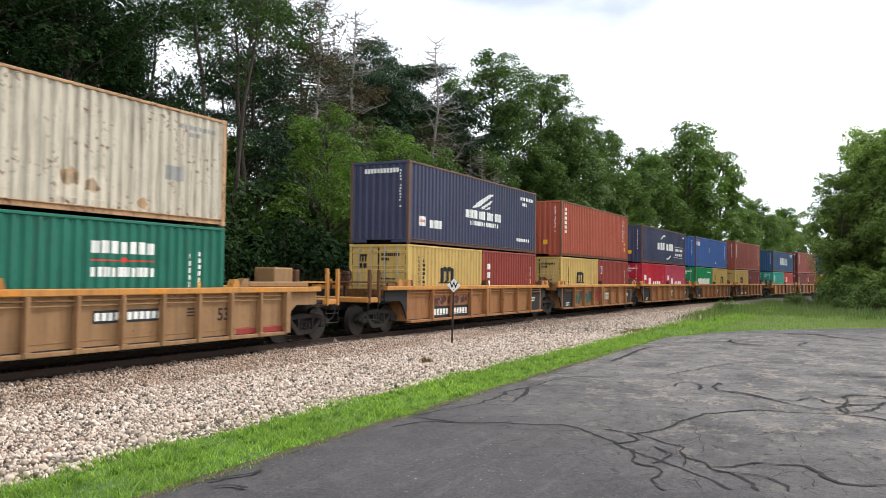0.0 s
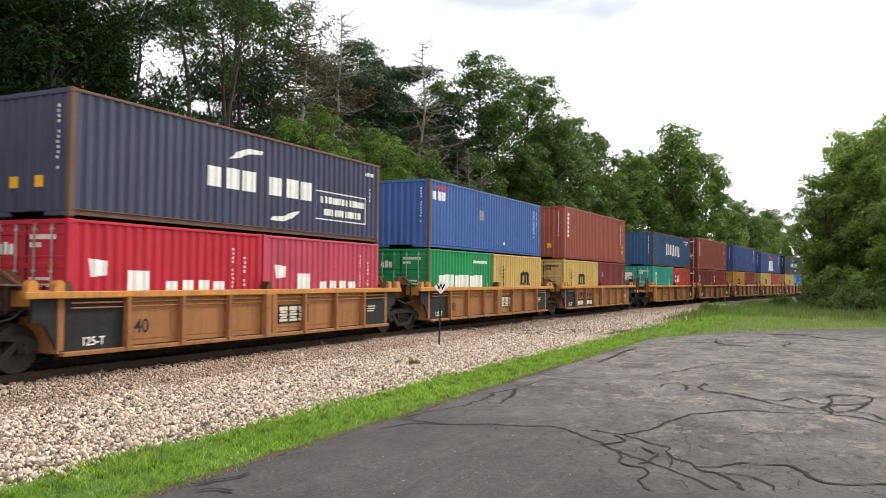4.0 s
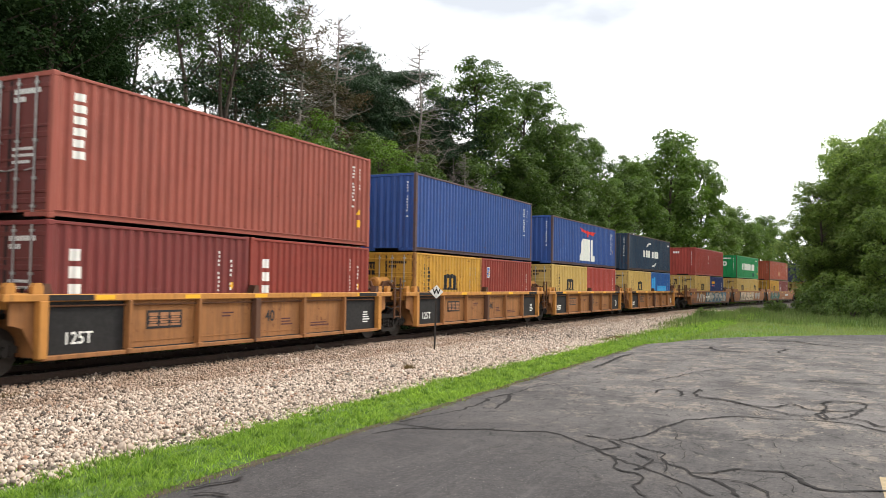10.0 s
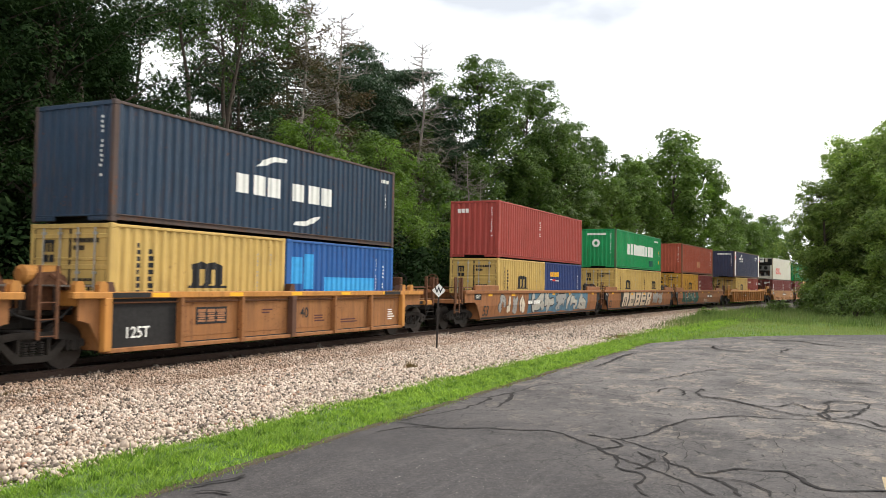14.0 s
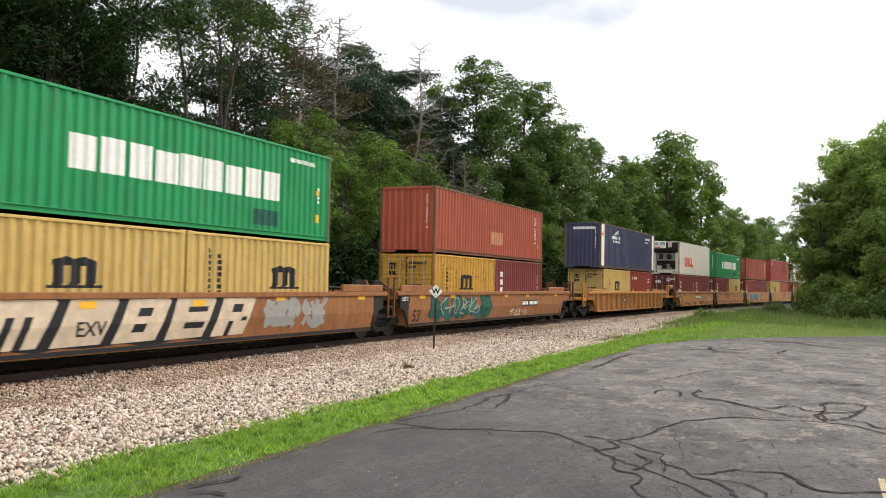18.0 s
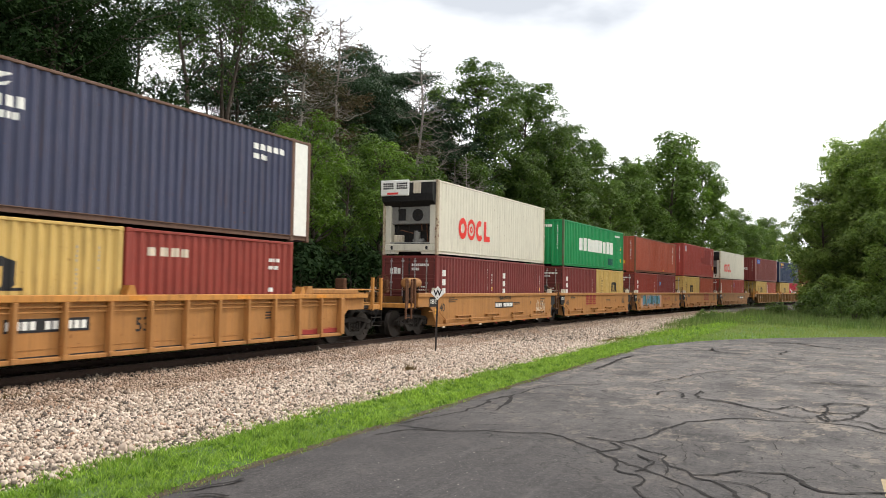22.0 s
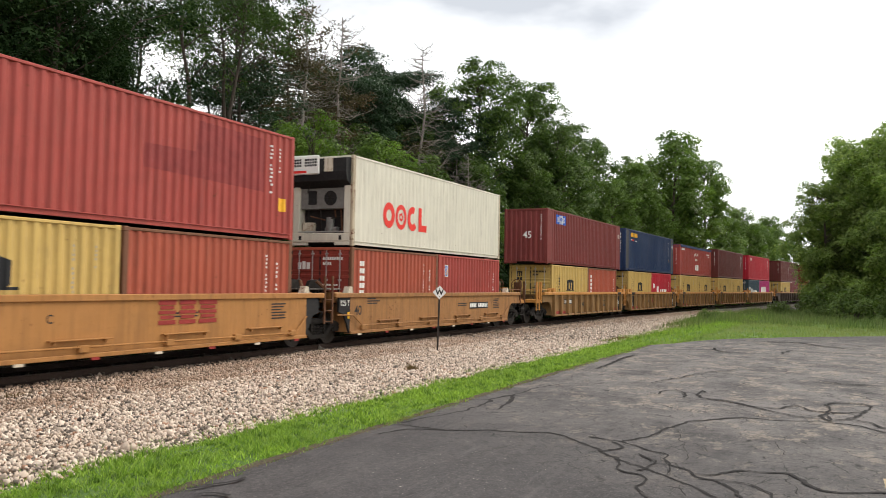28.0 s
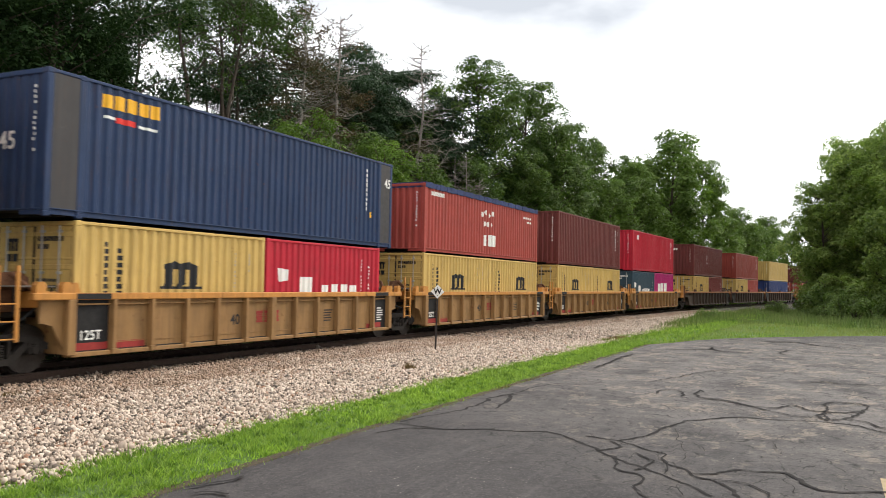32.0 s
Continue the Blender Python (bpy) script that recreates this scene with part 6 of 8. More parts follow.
        if dark:
            for k in range(3):
                add_box(bm, (x + 0.012, 0.80 - 0.12 * k - 0.07, h - 0.62), (x + 0.016, 0.80 - 0.12 * k, h - 0.38))
            add_box(bm, (x + 0.012, 0.47, h - 0.43), (x + 0.016, 0.81, h - 0.36))
            add_box(bm, (x + 0.012, 0.66, h - 0.84), (x + 0.016, 0.80, h - 0.68))
            add_box(bm, (x + 0.012, 0.48, h - 0.84), (x + 0.016, 0.62, h - 0.68))
        else:
            for k in range(3):
                add_box(bm, (x + 0.012, 0.85 - 0.17 * k - 0.13, h - 0.72), (x + 0.016, 0.85 - 0.17 * k, h - 0.5 + 0.04 * (k % 2)))
        part("company_mark", bm, INK["black" if dark else "white"], box)
    if kind == "teal20":
        bm = bmesh.new()
        add_box(bm, (x + 0.01, 0.45, 1.55), (x + 0.015, 0.95, 2.1))
        part("notice", bm, INK["white"], box, "white notice on the door")
    if kind in ("tex40", "tex40w"):
        bm = bmesh.new()
        for k in range(3):
            add_box(bm, (x + 0.012, 0.85 - 0.2 * k - 0.15, h - 0.55), (x + 0.016, 0.85 - 0.2 * k, h - 0.36))
        part("company_mark", bm, INK["white"], box)
    if long:
        for q in ((-L / 2 + 0.2, 1) if kind == "nyk45" else (L / 2 - 0.55, 1)),:
            stencil(box, "45", 0.42, INK["red" if kind == "nyk45" else "white"], (q[0] + 0.02, -y - 0.003 + 0.01, h - 0.85), "painted length 45")
        if kind != "nyk45":
            ob = stencil(box, "45", 0.5, INK["white"], (x + 0.005, 0.15, 1.35), "painted length 45")
            ob.rotation_euler = (radians(90), 0, radians(-90))
    marks(box, {"tex40": "triton", "tex40w": "plain"}.get(kind, kind), L, h, breaks)
    return box


RUSTY_POST = {"orange": paint("brown_orange_post_paint", (0.17, 0.075, 0.04), 0.8, 0.6, 0.7), "amber": paint("rusted_amber_post_paint", (0.30, 0.14, 0.04), 0.9, 0.6, 0.7), "seablue": RUST, "slateblue": paint("rust_stained_post_paint", (0.13, 0.075, 0.055), 0.8, 0.6, 0.7),
              "ivory": paint("rust_stained_ivory_paint", (0.46, 0.38, 0.27), 0.9, 0.6, 0.7),
              "cream": paint("rust_stained_cream_paint", (0.45, 0.27, 0.14), 0.9, 0.6, 0.7), "skyblue": paint("rust_brown_post_paint", (0.12, 0.075, 0.055), 0.8, 0.6, 0.7),
              "royal": paint("rust_edge_post_paint", (0.09, 0.062, 0.07), 0.8, 0.6, 0.7), "night": paint("brown_edge_post_paint", (0.075, 0.055, 0.05), 0.8, 0.6, 0.7),
              "green": paint("brown_green_post_paint", (0.075, 0.12, 0.06), 0.8, 0.6, 0.7)}


# doors painted darker than the sides of the same box
DOOR_PAINT = {"terracotta": "maroon", "wine": "maroon", "brick": "wine", "orange": "brick"}

RUSTY_RAIL = {"orange": RUSTY_POST["orange"], "seablue": RUSTY_POST["slateblue"], "cream": RUSTY_POST["cream"], "slateblue": RUSTY_POST["slateblue"], "royal": RUSTY_POST["royal"], "night": RUSTY_POST["night"]}


def reefer_front(box, h):
    """The cooling unit let into the near end of a white refrigerated container."""
    x = -6.096
    ivory, grey = PAINT["ivory"], finish("grey_machine_paint", (0.20, 0.195, 0.18), 0.6, 0.1, 0.25, 10)
    bm = bmesh.new()
    add_box(bm, (x + 0.38, -1.1, 0.16), (x + 0.42, 1.1, h - 0.11))
    part("machine_backplate", bm, SOOT, box, "dark recessed back plate")
    bm = bmesh.new()
    add_box(bm, (x + 0.0, -1.1, 0.16), (x + 0.4, 1.1, 0.42), 0.02)
    part("base_panel", bm, ivory, box)
    for s in (-1, 1):
        bm = bmesh.new()
        a, b = sorted((s * 0.86, s * 1.1))
        add_box(bm, (x + 0.02, a, 0.42), (x + 0.36, b, 1.95), 0.02)
        part("side_panel_of_unit", bm, ivory, box)
    bm = bmesh.new()
    add_box(bm, (x + 0.1, -0.86, 1.2), (x + 0.34, 0.86, 1.92), 0.02)
    part("evaporator_panel", bm, grey, box, "grey access panel")
    bm = bmesh.new()
    add_box(bm, (x + 0.07, 0.22, 1.35), (x + 0.1, 0.55, 1.8), 0.01)
    part("control_box", bm, SOOT, box, "dark control window")
    bm = bmesh.new()
    add_rod(bm, (x + 0.12, -0.3, 1.55), (x + 0.085, -0.3, 1.55), 0.24, 20)
    part("fan_ring", bm, SOOT, box, "round condenser fan opening")
    bm = bmesh.new()
    for k in range(6):
        a = k * math.pi / 3
        add_rod(bm, (x + 0.08, -0.3, 1.55), (x + 0.08, -0.3 + 0.22 * math.cos(a), 1.55 + 0.22 * math.sin(a)), 0.022, 5)
    part("fan", bm, STEEL, box)
    bm = bmesh.new()
    add_rod(bm, (x + 0.26, -0.2, 0.45), (x + 0.26, -0.2, 0.94), 0.13, 14)
    add_rod(bm, (x + 0.26, -0.5, 0.55), (x + 0.26, -0.05, 0.55), 0.09, 12)
    part("compressor", bm, grey, box, "grey compressor")
    bm = bmesh.new()
    add_box(bm, (x + 0.14, 0.4, 0.5), (x + 0.34, 0.8, 0.78), 0.02)
    part("power_box", bm, PAINT["cream"], box, "pale power box")
    for k, (y0, z0, y1, z1) in enumerate(((-0.8, 0.95, -0.1, 0.9), (-0.7, 0.5, -0.65, 1.3), (0.1, 0.5, 0.14, 1.25), (-0.05, 0.85, 0.5, 0.98), (0.62, 0.78, 0.6, 1.3), (-0.45, 0.9, -0.42, 1.25))):
        bm = bmesh.new()
        add_rod(bm, (x + 0.2, y0, z0), (x + 0.17, y1, z1), 0.022, 6)
        part("refrigerant_pipe", bm, RUST if k % 2 else STEEL, box)
    bm = bmesh.new()
    add_box(bm, (x + 0.02, -0.9, 0.44), (x + 0.05, 0.9, 0.49), 0.01)
    part("lower_bar", bm, GALV, box)
    for q in (0.74, -0.80):
        bm = bmesh.new()
        add_box(bm, (x - 0.002, q, 0.2), (x + 0.002, q + 0.1, 0.34))
        part("notice", bm, INK["black"], box, "small dark notice plate")
    # dark fairing and the white generator on top
    bm = bmesh.new()
    outline = [(x + 0.36, h - 1.0), (x + 0.1, h - 1.02), (x - 0.22, h - 0.82), (x - 0.28, h - 0.55), (x - 0.28, h - 0.12), (x + 0.36, h - 0.05)]
    add_prism(bm, outline, -1.12, 1.12)
    part("generator_housing", bm, SOOT, box, "black clip-on generator housing")
    bm = bmesh.new()
    add_box(bm, (x - 0.34, -0.12, h - 0.62), (x - 0.27, 1.14, h + 0.0), 0.03)
    part("generator_cover", bm, INK["white"], box, "white grille cover")
    for yc in (0.78, 0.18):
        for j in range(3):
            for k in range(5):
                bm = bmesh.new()
                add_box(bm, (x - 0.346, yc - 0.22 + 0.095 * k, h - 0.36 + 0.09 * j), (x - 0.338, yc - 0.22 + 0.095 * k + 0.075, h - 0.36 + 0.09 * j + 0.065))
                part("grille_slot", bm, SOOT, box)
    bm = bmesh.new()
    add_box(bm, (x - 0.345, 0.35, h - 0.57), (x - 0.338, 0.85, h - 0.49))
    part("maker_stripe", bm, INK["red"], box, "small red stripe")
    bm = bmesh.new()
    add_box(bm, (x - 0.31, -0.62, h - 0.55), (x - 0.27, -0.3, h - 0.12), 0.01)
    part("generator_panel", bm, PAINT["cream"], box)
    bm = bmesh.new()
    add_rod(bm, (x - 0.3, 0.1, h - 0.35), (x - 0.1, 0.45, h - 1.2), 0.02, 8)
    part("power_cable", bm, STEEL, box, "hanging black cable")
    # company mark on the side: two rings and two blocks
    brk = [(-6, 0), (6, 0)]

    def put(shapes, label=""):
        shapes_on(box, brk, -W2 + 0.010, [[(px - 6.096, pz) for px, pz in o] for o in shapes], INK["red"], "painted_mark", label)
    put(ring(2.28, 1.16, 0.44, 0.2, 18, 0.9), "red ring of the company mark")
    put(ring(3.12, 1.16, 0.44, 0.27, 18, 0.9) + ring(3.12, 1.16, 0.16, 0.07, 5), "red ring with a flower")
    put(ring(3.96, 1.16, 0.44, 0.2, 18, 0.85)[3:16], "red open ring of the company mark")
    put([[(4.42, 0.74), (4.42, 1.6), (4.66, 1.6), (4.66, 0.98), (5.05, 0.98), (5.05, 0.74)]], "red block of the company mark")


def tarp(box, L, h):
    bm = bmesh.new()
    n = 40
    for k in range(n):
        a, b = -L / 2 + 0.02 + k * (L - 0.04) / n, -L / 2 + 0.02 + (k + 1) * (L - 0.04) / n
        d = 0.012 * math.sin(k * 2.1)
        add_box(bm, (a, -W2 - 0.012 - d, h - 0.17 - d), (b, W2 + 0.012, h + 0.03 + d))
    part("tarpaulin", bm, finish("blue_tarpaulin", (0.03, 0.045, 0.12), 0.7, 0, 0.4, 3, 0.4), box, "dark blue roof tarpaulin")


# ---- well cars ----
R_WHEEL, AXLE = 0.468, 0.408
WHEELSETS = []


def wheelset_mesh():
    bm = bmesh.new()
    add_rod(bm, (0, -1.0, 0), (0, 1.0, 0), 0.075, 10)
    for s in (-1, 1):
        add_rod(bm, (0, s * 0.70, 0), (0, s * 0.83, 0), R_WHEEL, 28)
        add_rod(bm, (0, s * 0.67, 0), (0, s * 0.70, 0), R_WHEEL + 0.026, 28)
        add_rod(bm, (0, s * 0.83, 0), (0, s * 0.90, 0), 0.13, 14)
        add_box(bm, (0.16, s * 0.835 - 0.008, -0.03), (0.33, s * 0.835 + 0.008, 0.03))
    me = bpy.data.meshes.new("wheelset")
    bm.to_mesh(me)
    bm.free()
    me.materials.append(WHEEL)
    return me


WHEELSET = wheelset_mesh()


def side_frame(bm):
    y0, y1 = -1.10, -0.97
    add_prism(bm, [(-1.16, 0.40), (-1.16, 0.52), (-0.95, 0.64), (-0.42, 0.72), (0.42, 0.72), (0.95, 0.64), (1.16, 0.52), (1.16, 0.40), (0.98, 0.40), (0.86, 0.52), (0.40, 0.60), (-0.40, 0.60), (-0.86, 0.52), (-0.98, 0.40)], y0, y1)
    add_prism(bm, [(-0.80, 0.54), (-0.66, 0.57), (-0.30, 0.27), (0.30, 0.27), (0.66, 0.57), (0.80, 0.54), (0.42, 0.15), (-0.42, 0.15)], y0, y1)
    for x in (-0.36, 0.30):
        add_box(bm, (x, y0, 0.25), (x + 0.06, y1, 0.62))
    for x in (-0.885, 0.885):
        add_box(bm, (x - 0.16, y0 - 0.02, 0.33), (x - 0.10, y1, 0.55))
        add_box(bm, (x + 0.10, y0 - 0.02, 0.33), (x + 0.16, y1, 0.55))


def coil(bm):
    for k in range(6):
        add_rod(bm, (0, 0, 0.02 + k * 0.045), (0, 0, 0.045 + k * 0.045), 0.075, 10, 0.068)


def bogie(car, x):
    base = share("bogie", cached("bogie", lambda bm: (add_box(bm, (-0.22, -1.0, 0.48), (0.22, 1.0, 0.74), 0.03), add_box(bm, (-0.3, -0.35, 0.72), (0.3, 0.35, 0.92), 0.04)), STEEL), car, (x, 0, 0), "dark cast steel bogie")
    for s in (1, -1):
        ob = share("side_frame", cached("side_frame", side_frame, STEEL), base)
        if s < 0:
            ob.rotation_euler = (0, 0, math.pi)
        for q in (-0.18, 0.0, 0.18):
            share("spring", cached("spring", coil, STEEL), base, (q, -1.035 * s, 0.26))["kind"] = "stuff"
        for q in (-0.885, 0.885):
            share("bearing_cap", cached("bearing_cap", lambda bm: add_rod(bm, (0, 0.06, 0), (0, -0.06, 0), 0.11, 12, 0.085), STEEL), base, (q, -1.06 * s, AXLE))
    for q in (-0.885, 0.885):
        WHEELSETS.append((share("wheelset", WHEELSET, base, (q, 0, AXLE)), car, x + q, q))
    return base


def plate_numbers(car, x, z, y, w=1.15):
    share("number_board", cached(("number_board", w), lambda bm: add_box(bm, (0, -0.003, 0), (w, 0.003, 0.26)), INK["black"]), car, (x, y, z), "black number board")

    def bars(bm):
        n = 11
        for k in range(n):
            if k != 4:
                add_box(bm, (0.04 + k * (w - 0.08) / n, -0.002, 0.05), (0.04 + (k + 0.72) * (w - 0.08) / n, 0.002, 0.21))
    share("number_lettering", cached(("number_lettering", w), bars, INK["white"]), car, (x, y - 0.005, z))["kind"] = "stuff"


def owner_mark(car, x, z, y, dark=True, size=0.4, tone="cream"):
    w = size * 3.2
    ink = INK[tone] if dark else INK["maroon"]
    if dark:
        share("mark_board", cached(("mark_board", size), lambda bm: add_box(bm, (-0.06, -0.003, -0.05), (w + 0.06, 0.003, size + 0.05)), INK["black"]), car, (x, y, z), "black mark board")

    def blocks(bm):
        for k, (a, b) in enumerate(((0, 0.28), (0.34, 0.62), (0.68, 1.0))):
            for j, (q, r) in enumerate(((0.0, 0.16), (0.21, 0.34), (0.39, 0.52), (0.57, 0.70), (0.74, 1.0))):
                add_box(bm, (w * (a + 0.03 * (j % 2)), -0.002, size * q), (w * (b - 0.03 * (j % 2)), 0.002, size * r))
    share("owner_mark", cached(("owner_mark", size), blocks, ink), car, (x, y - 0.006, z), "worn owner's mark in blocks")


def small_print(car, x, z, y, rows, ink="black", w=0.5):
    rng = random.Random(int(x * 100) + rows)
    sizes = [w * rng.uniform(0.55, 1.0) for _ in range(rows)]

    def lines(bm):
        for k, q in enumerate(sizes):
            add_box(bm, (0, -0.002, -k * 0.075), (q, 0.002, -k * 0.075 + 0.035))
    bm = bmesh.new()
    lines(bm)
    ob = part("stencil_line", bm, INK[ink], car)
    ob["kind"] = "stuff"
    ob.location = (x, y, z)


def curve_through(points, steps=5):
    p = [Vector((x, z)) for x, z in points]
    out = []
    for i in range(len(p) - 1):
        a, b, c, d = p[max(i - 1, 0)], p[i], p[i + 1], p[min(i + 2, len(p) - 1)]
        for k in range(steps):
            t = k / steps
            out.append(0.5 * (2 * b + (c - a) * t + (2 * a - 5 * b + 4 * c - d) * t * t + (3 * b - a - 3 * c + d) * t ** 3))
    return out + [p[-1]]


def spray(car, x0, x1, z0, z1, y, inks, seed, n, outline="black", thin=False, fat=1.0):
    """Sprayed strokes: fat ribbons over a wider outline, or a thin line drawn round them."""
    rng = random.Random(seed)
    w, h = (x1 - x0) / n, z1 - z0
    for k in range(n):
        strokes = [[(rng.uniform(0.0, 0.35), 0.0), (rng.uniform(0.0, 0.5), rng.uniform(0.3, 0.7)), (rng.uniform(0.1, 0.6), 1.0)]]
        for i in range(2):
            strokes.append([(rng.uniform(-0.05, 1.1), rng.uniform(0, 1)) for q in range(4)])
        lean = rng.uniform(-0.12, 0.12)
        size = 0.03 if thin else fat * min(0.2 * h, 0.28 * w)
        for width, off, ink in ([(size, 0.002, inks[k % len(inks)])] if thin else [(size * 1.45, 0.001, outline), (size, 0.004, inks[k % len(inks)])]):
            bm = bmesh.new()
            m = 0.0 if thin else 0.13
            for i, pts in enumerate(strokes):
                pts = [(x0 + w * (k + m * 0.5 + (1 - m) * (px + lean * (pz - 0.5)) + rng.uniform(-0.03, 0.03)), z0 + h * (m + (1 - 2 * m) * pz)) for px, pz in pts]
                line = curve_through(pts)
                pair = []
                for q, p in enumerate(line):
                    d = (line[min(q + 1, len(line) - 1)] - line[max(q - 1, 0)]).normalized()
                    half = width / 2 * (0.85 + 0.3 * math.sin(q * 0.9 + k))
                    nx, nz = -d.y * half, d.x * half
                    lift = y - off - 0.0006 * i
                    pair.append((bm.verts.new((p.x + nx, lift, min(max(p.y + nz, z0), z1))), bm.verts.new((p.x - nx, lift, min(max(p.y - nz, z0), z1)))))
                for (a, b), (c, d) in zip(pair, pair[1:]):
                    bm.faces.new((a, b, d, c))
            bmesh.ops.recalc_face_normals(bm, faces=bm.faces[:])
            part("sprayed_stroke", bm, INK[ink], car, "sprayed graffiti stroke")


def slabs(car, x0, x1, z0, z1, y, ink, n, seed):
    """Tall slanted slabs of spray paint, each with a dark hatch beside it."""
    rng = random.Random(seed)
    w, h = (x1 - x0) / n, z1 - z0
    for k in range(n):
        a, t = x0 + k * w, rng.uniform(0.2, 0.3) * w
        solid = [(a, z0), (a + 0.80 * w, z0 + 0.02), (a + 1.08 * w, z1 - 0.12), (a + 1.01 * w, z1), (a + t, z1)]
        slot = lambda p, q, r, u: [(a + t * (z - z0) / h + f * w, z) for f, z in ((p, z0 + q * h), (r, z0 + q * h), (r, z0 + u * h), (p, z0 + u * h))]
        holes = ([slot(0.2, 0.0, 0.32, 0.62), slot(0.46, 0.0, 0.58, 0.62)], [], [slot(0.26, 0.56, 0.52, 0.74), slot(0.26, 0.22, 0.5, 0.4)],
                 [slot(0.3, 0.62, 0.74, 0.74), slot(0.3, 0.24, 0.74, 0.38)], [slot(0.3, 0.58, 0.55, 0.78), slot(0.3, 0.0, 0.42, 0.36), slot(0.6, 0.36, 0.74, 0.46)])[k]
        for pts, off, tone in [(solid, 0.004, ink)] + [(q, 0.006, "black") for q in holes]:
            bm = bmesh.new()
            bm.faces.new([bm.verts.new((px, y - off, pz)) for px, pz in pts])
            part("sprayed_slab", bm, INK[tone], car, "sprayed graffiti slab")


def ground_coat(car, x0, x1, z0, z1, y, ink, seed):
    """The uneven ground coat under a sprayed picture."""
    rng = random.Random(seed)
    n = 14
    top = [(x0 + (x1 - x0) * k / n, z1 - rng.uniform(0, 0.12)) for k in range(n + 1)]
    low = [(x0 + (x1 - x0) * k / n, z0 + rng.uniform(0, 0.1)) for k in range(n + 1)]
    bm = bmesh.new()
    bm.faces.new([bm.verts.new((px, y, pz)) for px, pz in top + low[::-1]])
    bmesh.ops.recalc_face_normals(bm, faces=bm.faces[:])
    part("spray_ground", bm, INK[ink], car, "uneven sprayed ground colour")


STYLE = {"old": dict(body="old", chord="chord", half=6.35, bogie=7.75, bay=1.62, dark=(1.55, 1.55), name="worn orange-brown ribbed well car with black end panels"),
         "rib": dict(body="old", chord="chord", half=6.35, bogie=7.72, bay=2.12, dark=(2.05, 2.05), name="orange-brown ribbed well car with orange top beam"),
         "new": dict(body="tan", chord="chord", half=6.35, bogie=7.70, bay=1.02, dark=(1.0, 0.95), name="golden tan well car with close ribs"),
         "smooth": dict(body="gold", chord="gold", half=6.5, bogie=7.66, bay=0, dark=(0, 0), name="golden smooth-sided well car with a pipe along its side"),
         "big": dict(body="rust", chord="rust", half=8.45, bogie=9.69, bay=0, dark=(0, 0), name="rust-brown smooth-sided well car covered in graffiti"),
         "rib53": dict(body="gold", chord="chord", half=8.3, bogie=9.7, bay=1.12, dark=(0, 0), name="long golden tan ribbed well car"),
         "dark": dict(body="dark", chord="old", half=8.3, bogie=9.69, bay=1.3, dark=(0.9, 0.9), name="long sooty dark ribbed well car")}


FOLD_Z, FOLD = 0.84, 0.17


def folded_wall(bm, H, side, yo, zt):
    """A side sheet that turns inwards below a fold."""
    d = FOLD * (FOLD_Z - 0.30)
    pts = [(yo, zt), (yo, FOLD_Z), (yo - d, 0.30), (yo - d - 0.05, 0.30), (yo - 0.05, FOLD_Z), (yo - 0.05, zt)]
    rows = [[bm.verts.new((x, side * y, z)) for y, z in pts] for x in (-H, H)]
    for k in range(6):
        bm.faces.new((rows[0][k], rows[1][k], rows[1][(k + 1) % 6], rows[0][(k + 1) % 6]))
    bm.faces.new(rows[0])
    bm.faces.new(rows[1])
    bmesh.ops.recalc_face_normals(bm, faces=bm.faces[:])


def fold_marks(car):
    """Lay the painted marks of a folded side over its fold."""
    for ob in car.children:
        if ob.name.split(".")[0] in ("sprayed_stroke", "sprayed_slab", "spray_ground", "lettering", "number_board", "number_lettering", "stencil_line"):
            me = ob.data.copy()
            me.transform(ob.matrix_basis)
            ob.matrix_basis = Matrix.Identity(4)
            bm = bmesh.new()
            bm.from_mesh(me)
            bmesh.ops.bisect_plane(bm, geom=bm.verts[:] + bm.edges[:] + bm.faces[:], plane_co=(0, 0, FOLD_Z), plane_no=(0, 0, 1))
            for v in bm.verts:
                v.co.y += max(0.0, FOLD_Z - v.co.z) * FOLD
            bm.to_mesh(me)
            bm.free()
            ob.data = me


RUSTY_PILLAR = paint("rust_dark_pillar_paint", (0.10, 0.048, 0.03), 0.7, 0.6, 0.7)


